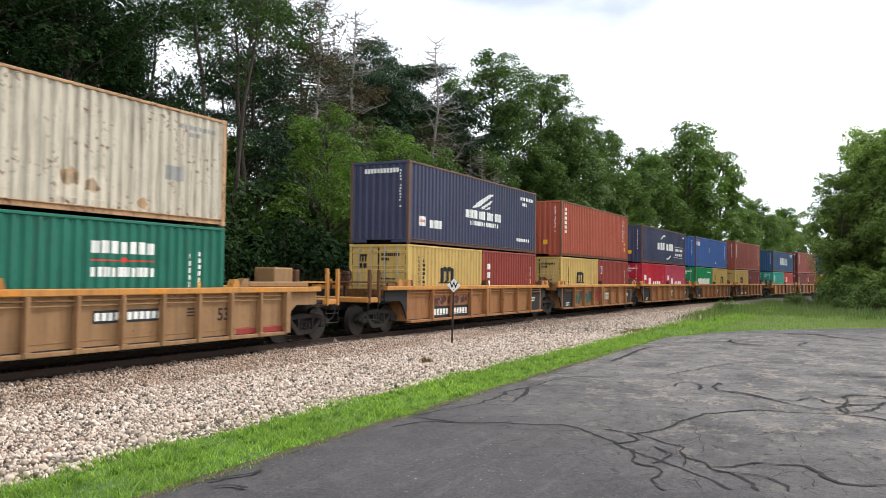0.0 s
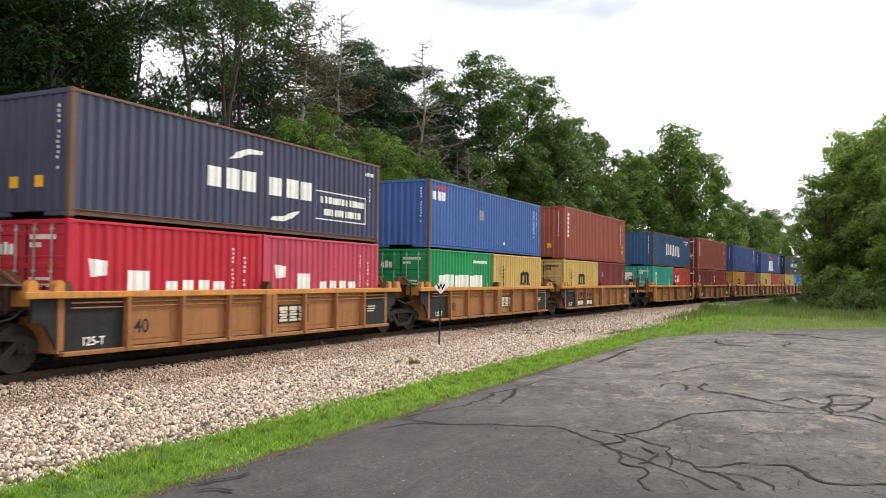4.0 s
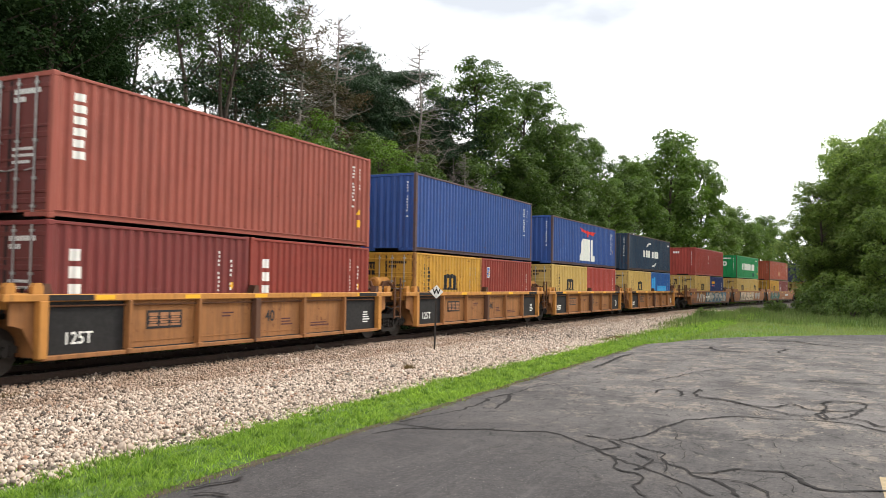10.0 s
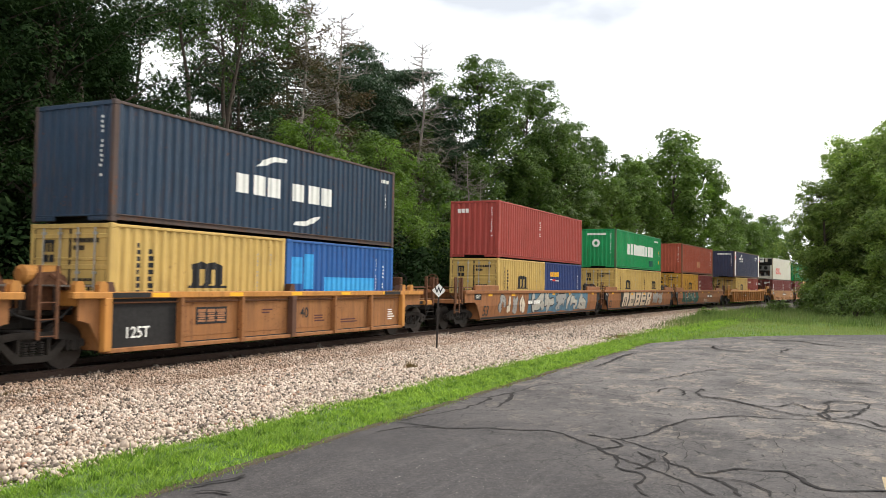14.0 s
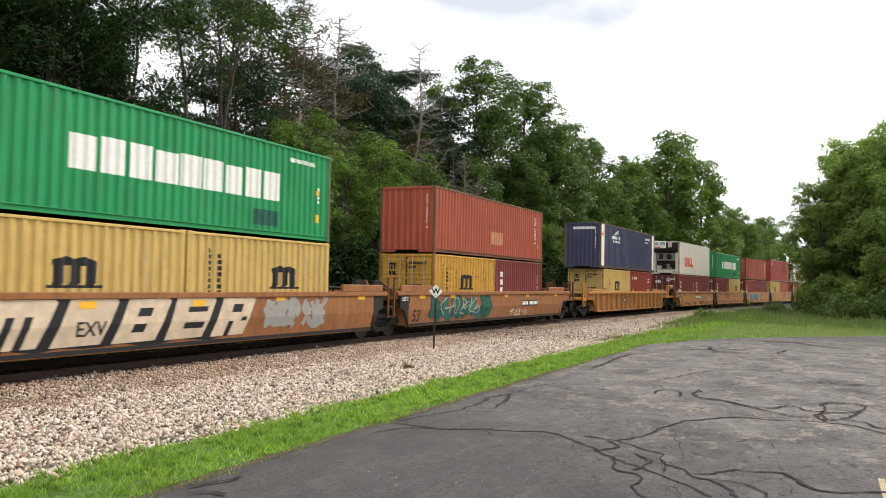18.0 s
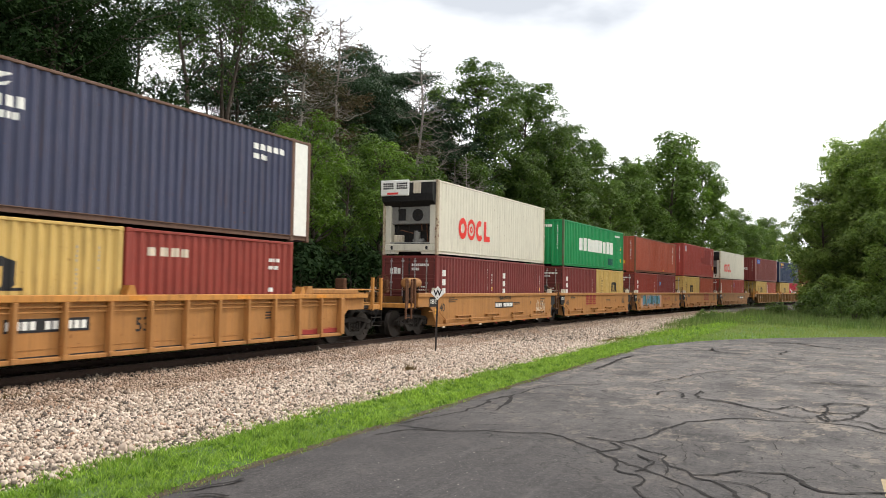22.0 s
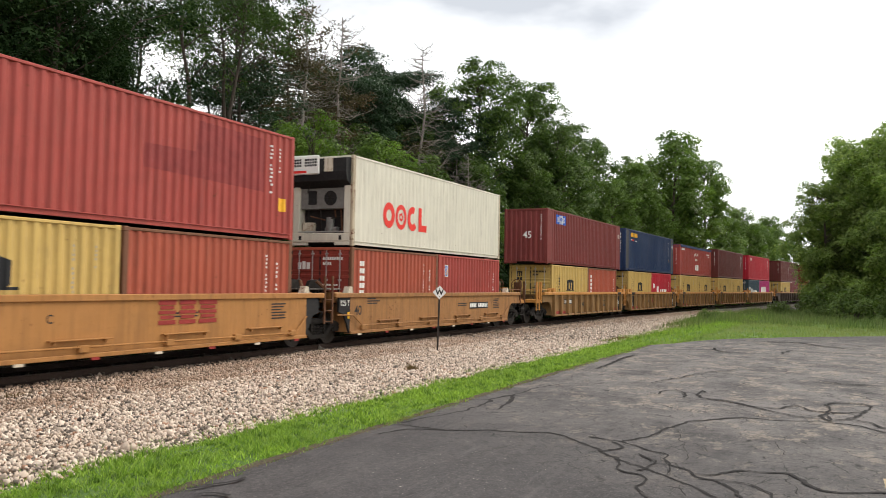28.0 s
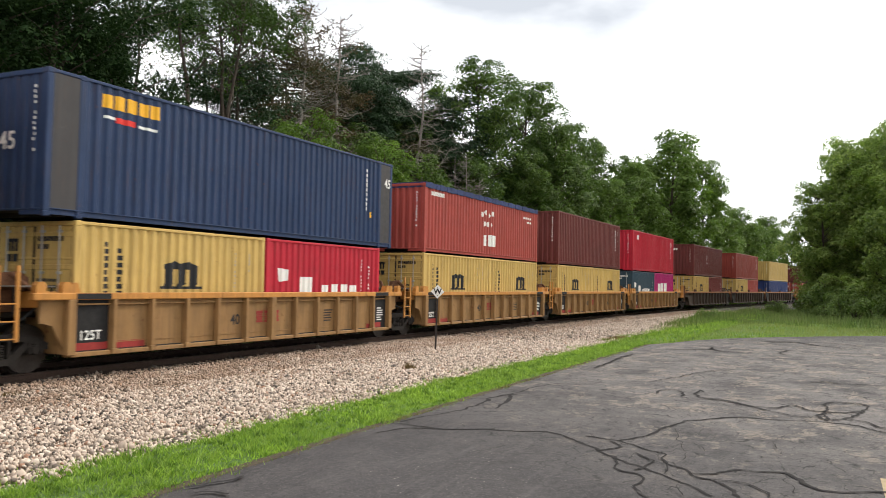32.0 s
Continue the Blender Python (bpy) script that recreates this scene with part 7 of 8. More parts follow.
def well_car(style, left, right, extra=""):
    """left, right: 'joint' where the next unit shares the bogie, 'coupler' at the end of a set."""
    d = STYLE[style]
    car = thing("well_car", d["name"], "rail car", "cars of the train")
    body, chord = CAR[d["body"]], CAR[d["chord"]]
    if extra == "T":
        body = CAR["dusty"]
    if extra == "A":
        body = CAR["drab"]
    H, B = d["half"], d["bogie"]
    yo, yi = (1.45, 1.40) if d["bay"] == 0 else (1.37, 1.33)
    smooth = d["bay"] == 0
    zt = 1.50
    ends = {-1: left, 1: right}
    for side in (-1, 1):
        a, b = sorted((side * yo, side * yi))
        if style == "big":
            share("side_wall", cached(("side_wall", style, side), lambda bm: folded_wall(bm, H, side, yo, zt), body), car)
        else:
            share("side_wall", cached(("side_wall", style, side), lambda bm: add_box(bm, (-H, a, 0.30), (H, b, zt if smooth else 1.36), 0.004), body), car)
        a2, b2 = sorted((side * 1.50, side * 1.34))
        reach = {e: H + (1.55 if ends[e] == "coupler" else 0.85) for e in ends}
        share("top_chord", cached(("top_chord", style, side, left, right), lambda bm: add_box(bm, (-reach[-1], a2, 1.36), (reach[1], b2, zt), 0.015), chord if not smooth else body), car)
        a3, b3 = sorted((side * (1.36 if style == "big" else 1.50), side * 1.26))
        share("bottom_chord", cached(("bottom_chord", style, side), lambda bm: add_box(bm, (-H, a3, 0.24), (H, b3, 0.33), 0.012), body), car)
        for e in (-1, 1):
            long_end = ends[e] == "coupler"
            x = e * H
            tip = 1.5 if long_end else 0.62
            low = 1.0 if long_end else 0.92

            def gusset(bm):
                pts = [(x, 0.26), (x + e * 0.12, 0.5), (x + e * 0.34, 0.86), (x + e * 0.55, low), (x + e * tip, low), (x + e * tip, 1.36), (x, 1.36)]
                q0, q1 = sorted((side * yo, side * (yi - 0.02)))
                add_prism(bm, pts, q0, q1)
            share("end_gusset", cached(("end_gusset", style, side, e, long_end), gusset, SOOT if (d["dark"][0] and style == "old") or style in ("smooth", "big", "dark") and not long_end else body), car)
            if style in ("rib", "new", "rib53"):
                share("end_pillar", cached(("end_pillar", style, side, e), lambda bm: add_box(bm, (x - e * 0.0 - 0.1, min(side * 1.53, side * yo), 0.28), (x + 0.1, max(side * 1.53, side * yo), 1.37), 0.015), CAR["chord"] if style == "rib" else body), car)
        if d["bay"]:
            n = round(2 * H / d["bay"])
            for k in range(1, n):
                share("rib", cached(("rib", style, side), lambda bm: add_box(bm, (-0.05, min(side * 1.525, side * yo), 0.31), (0.05, max(side * 1.525, side * yo), 1.365), 0.012), body), car, (-H + 2 * H * k / n, 0, 0))
                share("rib_foot", cached(("rib_foot", style, side), lambda bm: add_box(bm, (-0.08, min(side * 1.55, side * 1.48), 0.25), (0.08, max(side * 1.55, side * 1.48), 0.36), 0.01), body), car, (-H + 2 * H * k / n, 0, 0))
            share("side_seam", cached(("side_seam", style, side), lambda bm: add_box(bm, (-H + d["dark"][0] + 0.1, min(side * (yo + 0.012), side * yo), 0.475), (H - d["dark"][1] - 0.1, max(side * (yo + 0.012), side * yo), 0.49)), body), car)
            if side < 0 and style in ("old", "rib53"):
                bm = bmesh.new()
                add_rod(bm, (-H + 0.2, -1.42, 1.17), (H - 0.2, -1.42, 1.17), 0.016, 6)
                part("brake_pipe", bm, body, car)
            if style in ("old", "rib", "new"):
                for q in (-0.13, 0.13) if style == "old" else (0.0,):
                    share("centre_pillar", cached(("centre_pillar", style, side), lambda bm: add_box(bm, (-0.1, min(side * 1.55, side * yo), 0.25), (0.1, max(side * 1.55, side * yo), 1.365), 0.012), RUSTY_PILLAR if style == "rib" else body), car, (q, 0, 0))
            if side < 0 and style in ("new", "rib53", "rib", "old"):
                bm = bmesh.new()
                add_rod(bm, (-H + 0.2, -1.42, 1.27), (H - 0.2, -1.42, 1.27), 0.02, 6)
                part("air_pipe", bm, RUST if style == "rib" else body, car)
        else:
            if side < 0 and style == "smooth":
                bm = bmesh.new()
                add_rod(bm, (-H + 0.6, -1.53, 0.5), (H - 0.6, -1.53, 0.42), 0.02, 6)
                add_rod(bm, (-H + 0.6, -1.53, 0.5), (-H + 0.1, -1.5, 0.82), 0.02, 6)
                add_rod(bm, (-H + 0.1, -1.5, 0.82), (-H - 0.7, -1.46, 0.84), 0.02, 6)
                add_rod(bm, (H - 0.6, -1.53, 0.42), (H - 0.05, -1.5, 0.85), 0.02, 6)
                part("air_pipe", bm, body if style == "smooth" else SOOT, car)
                for x in np.linspace(-H + 1.6, H - 2.6, 4) if style == "smooth" else ():
                    share("side_ledge", cached("side_ledge", lambda bm: (add_box(bm, (0, -1.55, 0.60), (1.5, -1.45, 0.625), 0.004), add_box(bm, (0.1, -1.53, 0.54), (0.16, -1.45, 0.60)), add_box(bm, (1.34, -1.53, 0.54), (1.4, -1.45, 0.60))), body), car, (x, 0, 0))
                for x in np.linspace(-H + 0.7, H - 0.7, 6):
                    share("pipe_clamp", cached(("pipe_clamp", style), lambda bm: add_box(bm, (-0.12, -1.55, 0.36), (0.12, -1.34, 0.5), 0.01), body), car, (x, 0, 0))
        if side < 0 and style == "smooth":
            for k, x in enumerate(np.linspace(-H + 0.5, H - 0.5, 8)):
                share("reflector", cached(("reflector", k % 2), lambda bm: add_box(bm, (-0.1, -1.505, 0.19), (0.1, -1.49, 0.245)), INK["maroon" if k % 2 else "cream"]), car, (x, 0, 0), "small reflector plate")
    share("well_floor", cached(("well_floor", style), lambda bm: add_box(bm, (-H, -1.38, 0.27), (H, 1.38, 0.355)), SOOT), car)
    for e in (-1, 1):
        x = e * H
        long_end = ends[e] == "coupler"
        q0, q1 = sorted((x, x + e * 0.06))
        share("bulkhead", cached(("bulkhead", style, e), lambda bm: add_box(bm, (q0, -1.38, 0.3), (q1, 1.38, 1.36)), body), car)
        q0, q1 = sorted((x + e * 0.05, e * (B + (0.55 if long_end else 0.0))))
        share("end_platform", cached(("end_platform", style, e, long_end), lambda bm: add_box(bm, (q0, -0.55 if not long_end else -1.34, 1.0), (q1, 0.55 if not long_end else 1.34, 1.12), 0.02), STEEL), car)
        q0, q1 = sorted((x + e * 0.05, e * (B + (0.3 if long_end else 0.12))))
        share("draft_sill", cached(("draft_sill", style, e, long_end), lambda bm: add_box(bm, (q0, -0.3, 0.72), (q1, 0.3, 1.02), 0.03), STEEL), car)
        for side in (-1, 1):
            for q in (5.72,) if style == "new" else (5.72, -0.55) if style not in ("smooth", "big") else (6.05,) if style == "smooth" else ():
                share("container_guide", cached(("container_guide", style, e, side), lambda bm: add_prism(bm, [(-0.14, zt - 0.01), (0.14, zt - 0.01), (0.07, zt + 0.2), (-0.05, zt + 0.2)], *sorted((side * 1.46, side * 1.26))), CAR["chord"] if style in ("new", "rib53") else PAINT["cream"] if style == "smooth" else RUSTY_PILLAR), car, (e * min(q + 0.55, H), 0, 0))
        # lugs on the ends of the top beams, deck boxes and braces
        if style in ("old", "rib", "new"):
            for side in (-1, 1):
                for q in (0.1, 0.68):
                    share("end_lug", cached(("end_lug", style, side), lambda bm: add_prism(bm, [(-0.11, zt - 0.01), (0.11, zt - 0.01), (0.11, zt + 0.14), (0.06, zt + 0.21), (-0.06, zt + 0.21), (-0.11, zt + 0.14)], *sorted((side * 1.47, side * 1.33))), CAR["chord"]), car, (x + e * q, 0, 0))
        if not long_end:
            share("bridge_plate", cached(("bridge_plate", style, e), lambda bm: add_prism(bm, [(x + e * 0.15, 1.12), (x + e * 0.3, 1.78), (x + e * 0.5, 1.9), (x + e * 0.95, 1.86), (x + e * 1.1, 1.6), (x + e * 1.1, 1.12)][::e], -0.62, -0.5), RUST if style == "old" else RUST if style in ("rib", "new") else STEEL), car, label="upright bridge plate between the cars")
            share("cross_brace", cached(("cross_brace", style, e), lambda bm: add_rod(bm, (x + e * 0.2, -1.3, 1.15), (x + e * 0.75, -0.7, 1.85), 0.05, 6), RUST), car)
        share("deck_box", cached(("deck_box", style, e), lambda bm: add_box(bm, (x + e * 0.35 - 0.22, -1.25, 1.2), (x + e * 0.35 + 0.22, -0.7, 1.52), 0.02), CAR["chord"] if style != "smooth" else body), car)
        share("walkway", cached(("walkway", style, e), lambda bm: [add_box(bm, (x + e * 0.6 - 0.45, -1.2 + 0.12 * k, 1.6), (x + e * 0.6 + 0.45, -1.12 + 0.12 * k, 1.63)) for k in range(18)], GRATE), car, label="grated steel walkway")

        def legs(bm):
            for px in (-0.4, 0.4):
                for py in (-1.15, 1.1):
                    add_rod(bm, (x + e * 0.6 + px, py, 1.1), (x + e * 0.6 + px, py, 1.61), 0.03, 6)
        share("walkway_frame", cached(("walkway_frame", style, e), legs, STEEL), car)
    # ladders and handholds at the left end
    def ladder(bm, x, top, foot):
        for q in (-0.2, 0.2):
            add_box(bm, (x + q - 0.035, -1.46, foot), (x + q + 0.035, -1.41, top), 0.008)
        k = foot + 0.06
        while k < 1.4:
            add_rod(bm, (x - 0.2, -1.44, k), (x + 0.2, -1.44, k), 0.014, 6)
            k += 0.32
    post_mat = CAR["chord"] if style in ("new", "rib53") else RUST
    if style != "old":
        share("ladder", cached(("ladder", style, left), lambda bm: ladder(bm, -B - (1.0 if left == "coupler" else 0.0), 2.0, 0.6), post_mat), car)
    for e in (-1, 1):
        if ends[e] == "coupler":
            x = e * (B + 0.55)

            def posts(bm):
                for q in (0.0, 0.55):
                    add_box(bm, (x + e * q - 0.04, -1.46, 0.95), (x + e * q + 0.04, -1.36, 2.02), 0.01)
                    add_rod(bm, (x + e * q + 0.1, -1.42, 1.2), (x + e * q + 0.1, -1.42, 1.92), 0.013, 6)
                    add_rod(bm, (x + e * q + 0.1, -1.42, 1.92), (x + e * q, -1.42, 1.96), 0.013, 6)
            share("handhold_post", cached(("handhold_post", style, e), posts, post_mat), car)

            def steps(bm):
                for z in (0.45, 0.72):
                    add_rod(bm, (x - 0.05, -1.42, z), (x + e * 0.6, -1.42, z), 0.016, 6)
                for q in (-0.05 * e, 0.6):
                    add_rod(bm, (x + e * q, -1.42, 0.44), (x + e * q, -1.42, 1.0), 0.018, 6)
            share("step", cached(("step", style, e), steps, STEEL), car)
            q0, q1 = sorted((x - e * 0.1, x + e * 0.62))
            share("end_sill", cached(("end_sill_car", style, e), lambda bm: add_box(bm, (q0, -1.42, 0.98), (q1, 1.42, 1.14), 0.02), CAR["chord"] if style != "big" else body), car)
            q0, q1 = sorted((e * B, e * (B + 1.55)))
            share("coupler_sill", cached(("coupler_sill", style, e), lambda bm: (add_box(bm, (q0, -0.32, 0.72), (q1, 0.32, 1.1), 0.03), add_box(bm, (q1 - 0.05 if e > 0 else q0 - 0.55, -0.1, 0.78), (q1 + 0.55 if e > 0 else q0 + 0.05, 0.1, 1.0), 0.04)), STEEL), car)

            share("brake_housing", cached(("brake_housing", style, e), lambda bm: add_box(bm, (x + e * 0.05 - 0.1, -0.36, 1.5), (x + e * 0.05 + 0.1, 0.0, 1.98), 0.03), RUST), car)
            share("end_rail", cached(("end_rail", style, e), lambda bm: (add_rod(bm, (x + e * 0.55, -1.41, 1.62), (x + e * 0.55, 1.41, 1.62), 0.018, 6), add_rod(bm, (x - e * 0.05, -1.41, 1.62), (x - e * 1.1, -1.41, 1.62), 0.018, 6), add_rod(bm, (x - e * 1.1, -1.41, 1.62), (x - e * 1.1, -1.41, 1.4), 0.018, 6)), post_mat), car)
            share("angle_cock", cached(("angle_cock", style, e), lambda bm: [add_rod(bm, p, q, 0.025, 6) for p, q in (((x + e * 0.6, -0.4, 0.95), (x + e * 0.95, -0.45, 0.85)), ((x + e * 0.95, -0.45, 0.85), (x + e * 1.1, -0.42, 0.5)), ((x + e * 1.1, -0.42, 0.5), (x + e * 1.3, -0.4, 0.42)))], SOOT), car)
            if style == "smooth" and e < 0:
                share("air_tank", cached(("end_air_tank", style), lambda bm: (add_rod(bm, (-0.45, 0, 0), (0.45, 0, 0), 0.2, 18), add_rod(bm, (-0.52, 0, 0), (-0.45, 0, 0), 0.12, 18, 0.2), add_rod(bm, (0.45, 0, 0), (0.52, 0, 0), 0.2, 18, 0.12)), CAR["dusty"]), car, (e * (H + 0.75), -0.75, 1.86), "dusty brown air tank")
                share("tank_cradle", cached("end_tank_cradle", lambda bm: (add_box(bm, (-0.34, -0.16, -0.76), (-0.26, 0.16, -0.1), 0.01), add_box(bm, (0.26, -0.16, -0.76), (0.34, 0.16, -0.1), 0.01)), STEEL), car, (e * (H + 0.75), -0.75, 1.86))

            if style == "rib53":
                share("hinged_beam", cached(("hinged_beam", style, e), lambda bm: (add_box(bm, (min(e * (H - 1.6), e * (H + 0.95)), -1.48, 1.505), (max(e * (H - 1.6), e * (H + 0.95)), -1.3, 1.64), 0.02), add_prism(bm, [(e * (H - 1.95), 1.505), (e * (H - 1.6), 1.505), (e * (H - 1.6), 1.72), (e * (H - 1.8), 1.72)][::e], -1.48, -1.3)), body), car)
                if extra == "A":
                    share("equipment_box", cached(("equipment_box", e), lambda bm: add_box(bm, (e * (H + 0.6) - 0.42, -0.9, 1.1), (e * (H + 0.6) + 0.42, -0.2, 2.02), 0.03), body), car, label="drab tan equipment box")

            def wheel(bm):
                for k in range(16):
                    a, b = 2 * math.pi * k / 16, 2 * math.pi * (k + 1) / 16
                    add_rod(bm, (x + e * 0.2, -0.2 + 0.28 * math.cos(a), 1.85 + 0.28 * math.sin(a)), (x + e * 0.2, -0.2 + 0.28 * math.cos(b), 1.85 + 0.28 * math.sin(b)), 0.02, 6)
                for k in range(3):
                    a = math.pi * k / 3
                    add_rod(bm, (x + e * 0.2, -0.2 - 0.28 * math.cos(a), 1.85 - 0.28 * math.sin(a)), (x + e * 0.2, -0.2 + 0.28 * math.cos(a), 1.85 + 0.28 * math.sin(a)), 0.014, 5)
                add_rod(bm, (x + e * 0.1, -0.2, 1.0), (x + e * 0.1, -0.2, 1.85), 0.03, 6)
            share("brake_wheel", cached(("brake_wheel", style, e), wheel, STEEL if style in ("rib", "old", "rib53") else RUST), car, label="round hand brake wheel")
    if left == "joint" and style == "rib":
        share("air_tank", cached(("air_tank", style), lambda bm: (add_rod(bm, (-0.4, 0, 0), (0.4, 0, 0), 0.2, 16), add_rod(bm, (-0.46, 0, 0), (-0.4, 0, 0), 0.12, 16, 0.2), add_rod(bm, (0.4, 0, 0), (0.46, 0, 0), 0.2, 16, 0.12)), CAR["chord"] if style != "dark" else RUST), car, (-H - 0.75, -0.35, 1.82), "orange air tank")
        share("tank_cradle", cached(("tank_cradle", style), lambda bm: add_box(bm, (-0.3, -0.12, -0.8), (0.3, 0.12, -0.15), 0.02), STEEL), car, (-H - 0.75, -0.35, 1.82))

    if extra == "T":
        share("air_tank", cached("rusty_air_tank", lambda bm: (add_rod(bm, (-0.5, 0, 0), (0.5, 0, 0), 0.21, 18), add_rod(bm, (-0.57, 0, 0), (-0.5, 0, 0), 0.13, 18, 0.21), add_rod(bm, (0.5, 0, 0), (0.57, 0, 0), 0.21, 18, 0.13)), RUST), car, (H + 0.55, -0.5, 1.86), "rusty brown air tank")
        share("tank_cradle", cached("rusty_tank_cradle", lambda bm: (add_box(bm, (-0.36, -0.16, -0.75), (-0.28, 0.16, -0.12), 0.01), add_box(bm, (0.28, -0.16, -0.75), (0.36, 0.16, -0.12), 0.01)), STEEL), car, (H + 0.55, -0.5, 1.86))

    def hose(bm):
        pts = [(-B + 0.9, -1.1, 1.25), (-B + 0.5, -1.2, 1.0), (-B + 0.1, -1.15, 0.92), (-B - 0.4, -1.1, 1.05), (-B - 0.7, -1.0, 1.3)]
        for p, q in zip(pts, pts[1:]):
            add_rod(bm, p, q, 0.022, 6)
    share("air_hose", cached(("air_hose", style), hose, SOOT), car)
    # painted panels and marks on the near side
    y = -yo - 0.004
    dl, dr = d["dark"]
    for a, b, at in ((-H + 0.1, -H + dl, left), (H - dr, H - 0.1, right)):
        if b > a and at == "joint":
            share("end_panel", cached(("black_end_panel", style, round(a, 2)), lambda bm: add_box(bm, (a, y - 0.003, 0.335), (b, y + 0.003, 1.355)), SOOT), car, label="black painted end panel")
    ys = y - 0.004
    if style in ("old", "rib", "rib53"):
        for k in range(5):
            share("beam_patch", cached(("beam_patch", style == "rib"), lambda bm: add_box(bm, (0, -1.5035, 1.385), (0.5, -1.5005, 1.475)), INK["gold" if style == "rib" else "amber_patch"]), car, (-H + 1.2 + k * (2 * H - 2.6) / 4, 0, 0), "orange-yellow patch on the top beam")
    if style == "old":
        if left == "joint":
            stencil(car, "125-T", 0.24, INK["white"], (-H + 0.5, ys, 0.42), "white stencilled load class")
        stencil(car, "40", 0.42, INK["black"], (-H + 1.85, y, 0.6), "black stencilled 40")
        if extra == "number":
            for q in (-H + 1.66, -H + 3.28):
                share("number_panel", cached("number_panel", lambda bm: add_box(bm, (0, y - 0.003, 0.335), (1.5, y + 0.003, 0.76)), SOOT), car, (q, 0, 0), "black number panel")
                share("number_lettering", cached("panel_bars", lambda bm: [add_box(bm, (0.2 + 0.24 * k, y - 0.006, 0.44), (0.2 + 0.24 * k + 0.17, y - 0.003, 0.66)) for k in range(5)], INK["white"]), car, (q, 0, 0))["kind"] = "stuff"
            spray(car, -H + 1.75, -H + 4.6, 0.78, 1.15, y - 0.003, ["plum"], 44, 5, "black")
        else:
            owner_mark(car, 0.55, 0.62, y - 0.003)
        small_print(car, H - 1.2, 0.9, ys, 3, "cream")
        if extra == "tagged":
            spray(car, -H + 1.75, -H + 3.1, 0.42, 1.28, y - 0.006, ["green"], 41, 2, "maroon")
            spray(car, -H + 3.4, -H + 4.8, 0.42, 1.28, y - 0.006, ["green"], 42, 2, "maroon")
            spray(car, -H + 5.0, -H + 6.3, 0.42, 1.28, y - 0.006, ["maroon"], 43, 2, "black")
    elif style == "rib":
        if left == "joint":
            stencil(car, "125T", 0.34, INK["white"], (-H + 0.55, ys, 0.52), "white stencilled load class")
        stencil(car, "40", 0.4, INK["black"], (0.5, y, 0.76), "black stencilled 40")
        owner_mark(car, -H + 2.75, 0.78, y - 0.003, True, 0.3, "rusty")
        small_print(car, H - 0.85, 0.85, ys, 5, "white", 0.45)
        small_print(car, 1.2, 0.78, y, 3, "plum", 0.7)
        small_print(car, -1.2, 1.0, y, 2, "plum", 0.5)
        small_print(car, 2.6, 0.62, y, 2, "plum", 1.2)
        bm = bmesh.new()
        if left == "joint":
            add_box(bm, (-H + 0.1, -1.505, 1.375), (-H + 1.15, -1.501, 1.485))
        add_box(bm, (H - 1.3, -1.505, 1.375), (H - 0.2, -1.501, 1.485))
        part("chord_band", bm, SOOT, car, "black band on the top beam")
    elif style == "new":
        if left == "joint":
            stencil(car, "125T", 0.27, INK["white"], (-H + 0.27, ys, 0.56), "white stencilled load class")
        stencil(car, "40", 0.36, INK["black"], (-1.55, y, 0.7), "black stencilled 40")
        if extra == "number":
            plate_numbers(car, -H + 1.75, 0.85, y - 0.003, 1.25)
        else:
            owner_mark(car, -0.55, 0.72, y - 0.003, False, 0.3)
        small_print(car, 2.6, 0.95, y, 5)
        small_print(car, H - 0.65, 0.95, ys, 6, "white", 0.4)
        bm = bmesh.new()
        for a in (-H + 0.1, -H + 1.1, H - 1.3):
            add_box(bm, (a, y - 0.006, 0.34), (a + 0.9, y - 0.003, 0.5))
        part("warning_band", bm, INK["maroon"], car, "dark red warning band")
        bm = bmesh.new()
        for a in (-H + 0.1, H - 0.95) if left == "joint" else (H - 0.95,):
            add_box(bm, (a, -1.505, 1.372), (a + 0.85, -1.501, 1.488))
        part("chord_band", bm, SOOT, car, "black band on the top beam")
    elif style == "smooth":
        stencil(car, "40", 0.42, INK["black"], (-H + 0.25, y, 0.82), "black stencilled 40")
        bm = bmesh.new()
        add_box(bm, (-H - 0.62, y - 0.004, 1.0), (-H - 0.02, y + 0.01, 1.40), 0.0)
        part("class_board", bm, SOOT, car, "black load class board")
        stencil(car, "125 T", 0.22, INK["white"], (-H - 0.57, y - 0.008, 1.12), "white stencilled load class")
        bm = bmesh.new()
        add_box(bm, (-H - 0.16, y - 0.008, 0.72), (-H - 0.03, y - 0.005, 0.92))
        part("yellow_tag", bm, INK["gold"], car, "yellow tag")
        letter = {"P": "A", "Q": "E", "S": "C"}.get(extra)
        if letter:
            stencil(car, letter, 0.24, INK["black"], (-2.0 if letter == "C" else 3.4, y, 0.95))
        if extra in ("P", "T"):
            plate_numbers(car, -0.9 if extra == "P" else 2.4, 0.85, y - 0.003, 2.1 if extra == "P" else 1.9)
        if extra in ("Q", "S"):
            owner_mark(car, -2.8 if extra == "Q" else 0.85, 0.82, y - 0.003, False, 0.59)
        small_print(car, -H + 1.0, 1.3, y, 3, "black", 0.9)
        small_print(car, 1.3, 1.05, y, 2, "black", 1.1)
        small_print(car, H - 1.6, 1.2, y, 6, "black", 0.7)
        if extra == "P":
            spray(car, 4.3, 5.6, 0.5, 1.15, y - 0.002, ["cream"], 3, 3, "grey", True)
            spray(car, -0.4, 0.9, 1.2, 1.45, y - 0.002, ["black"], 9, 5, "black", True)
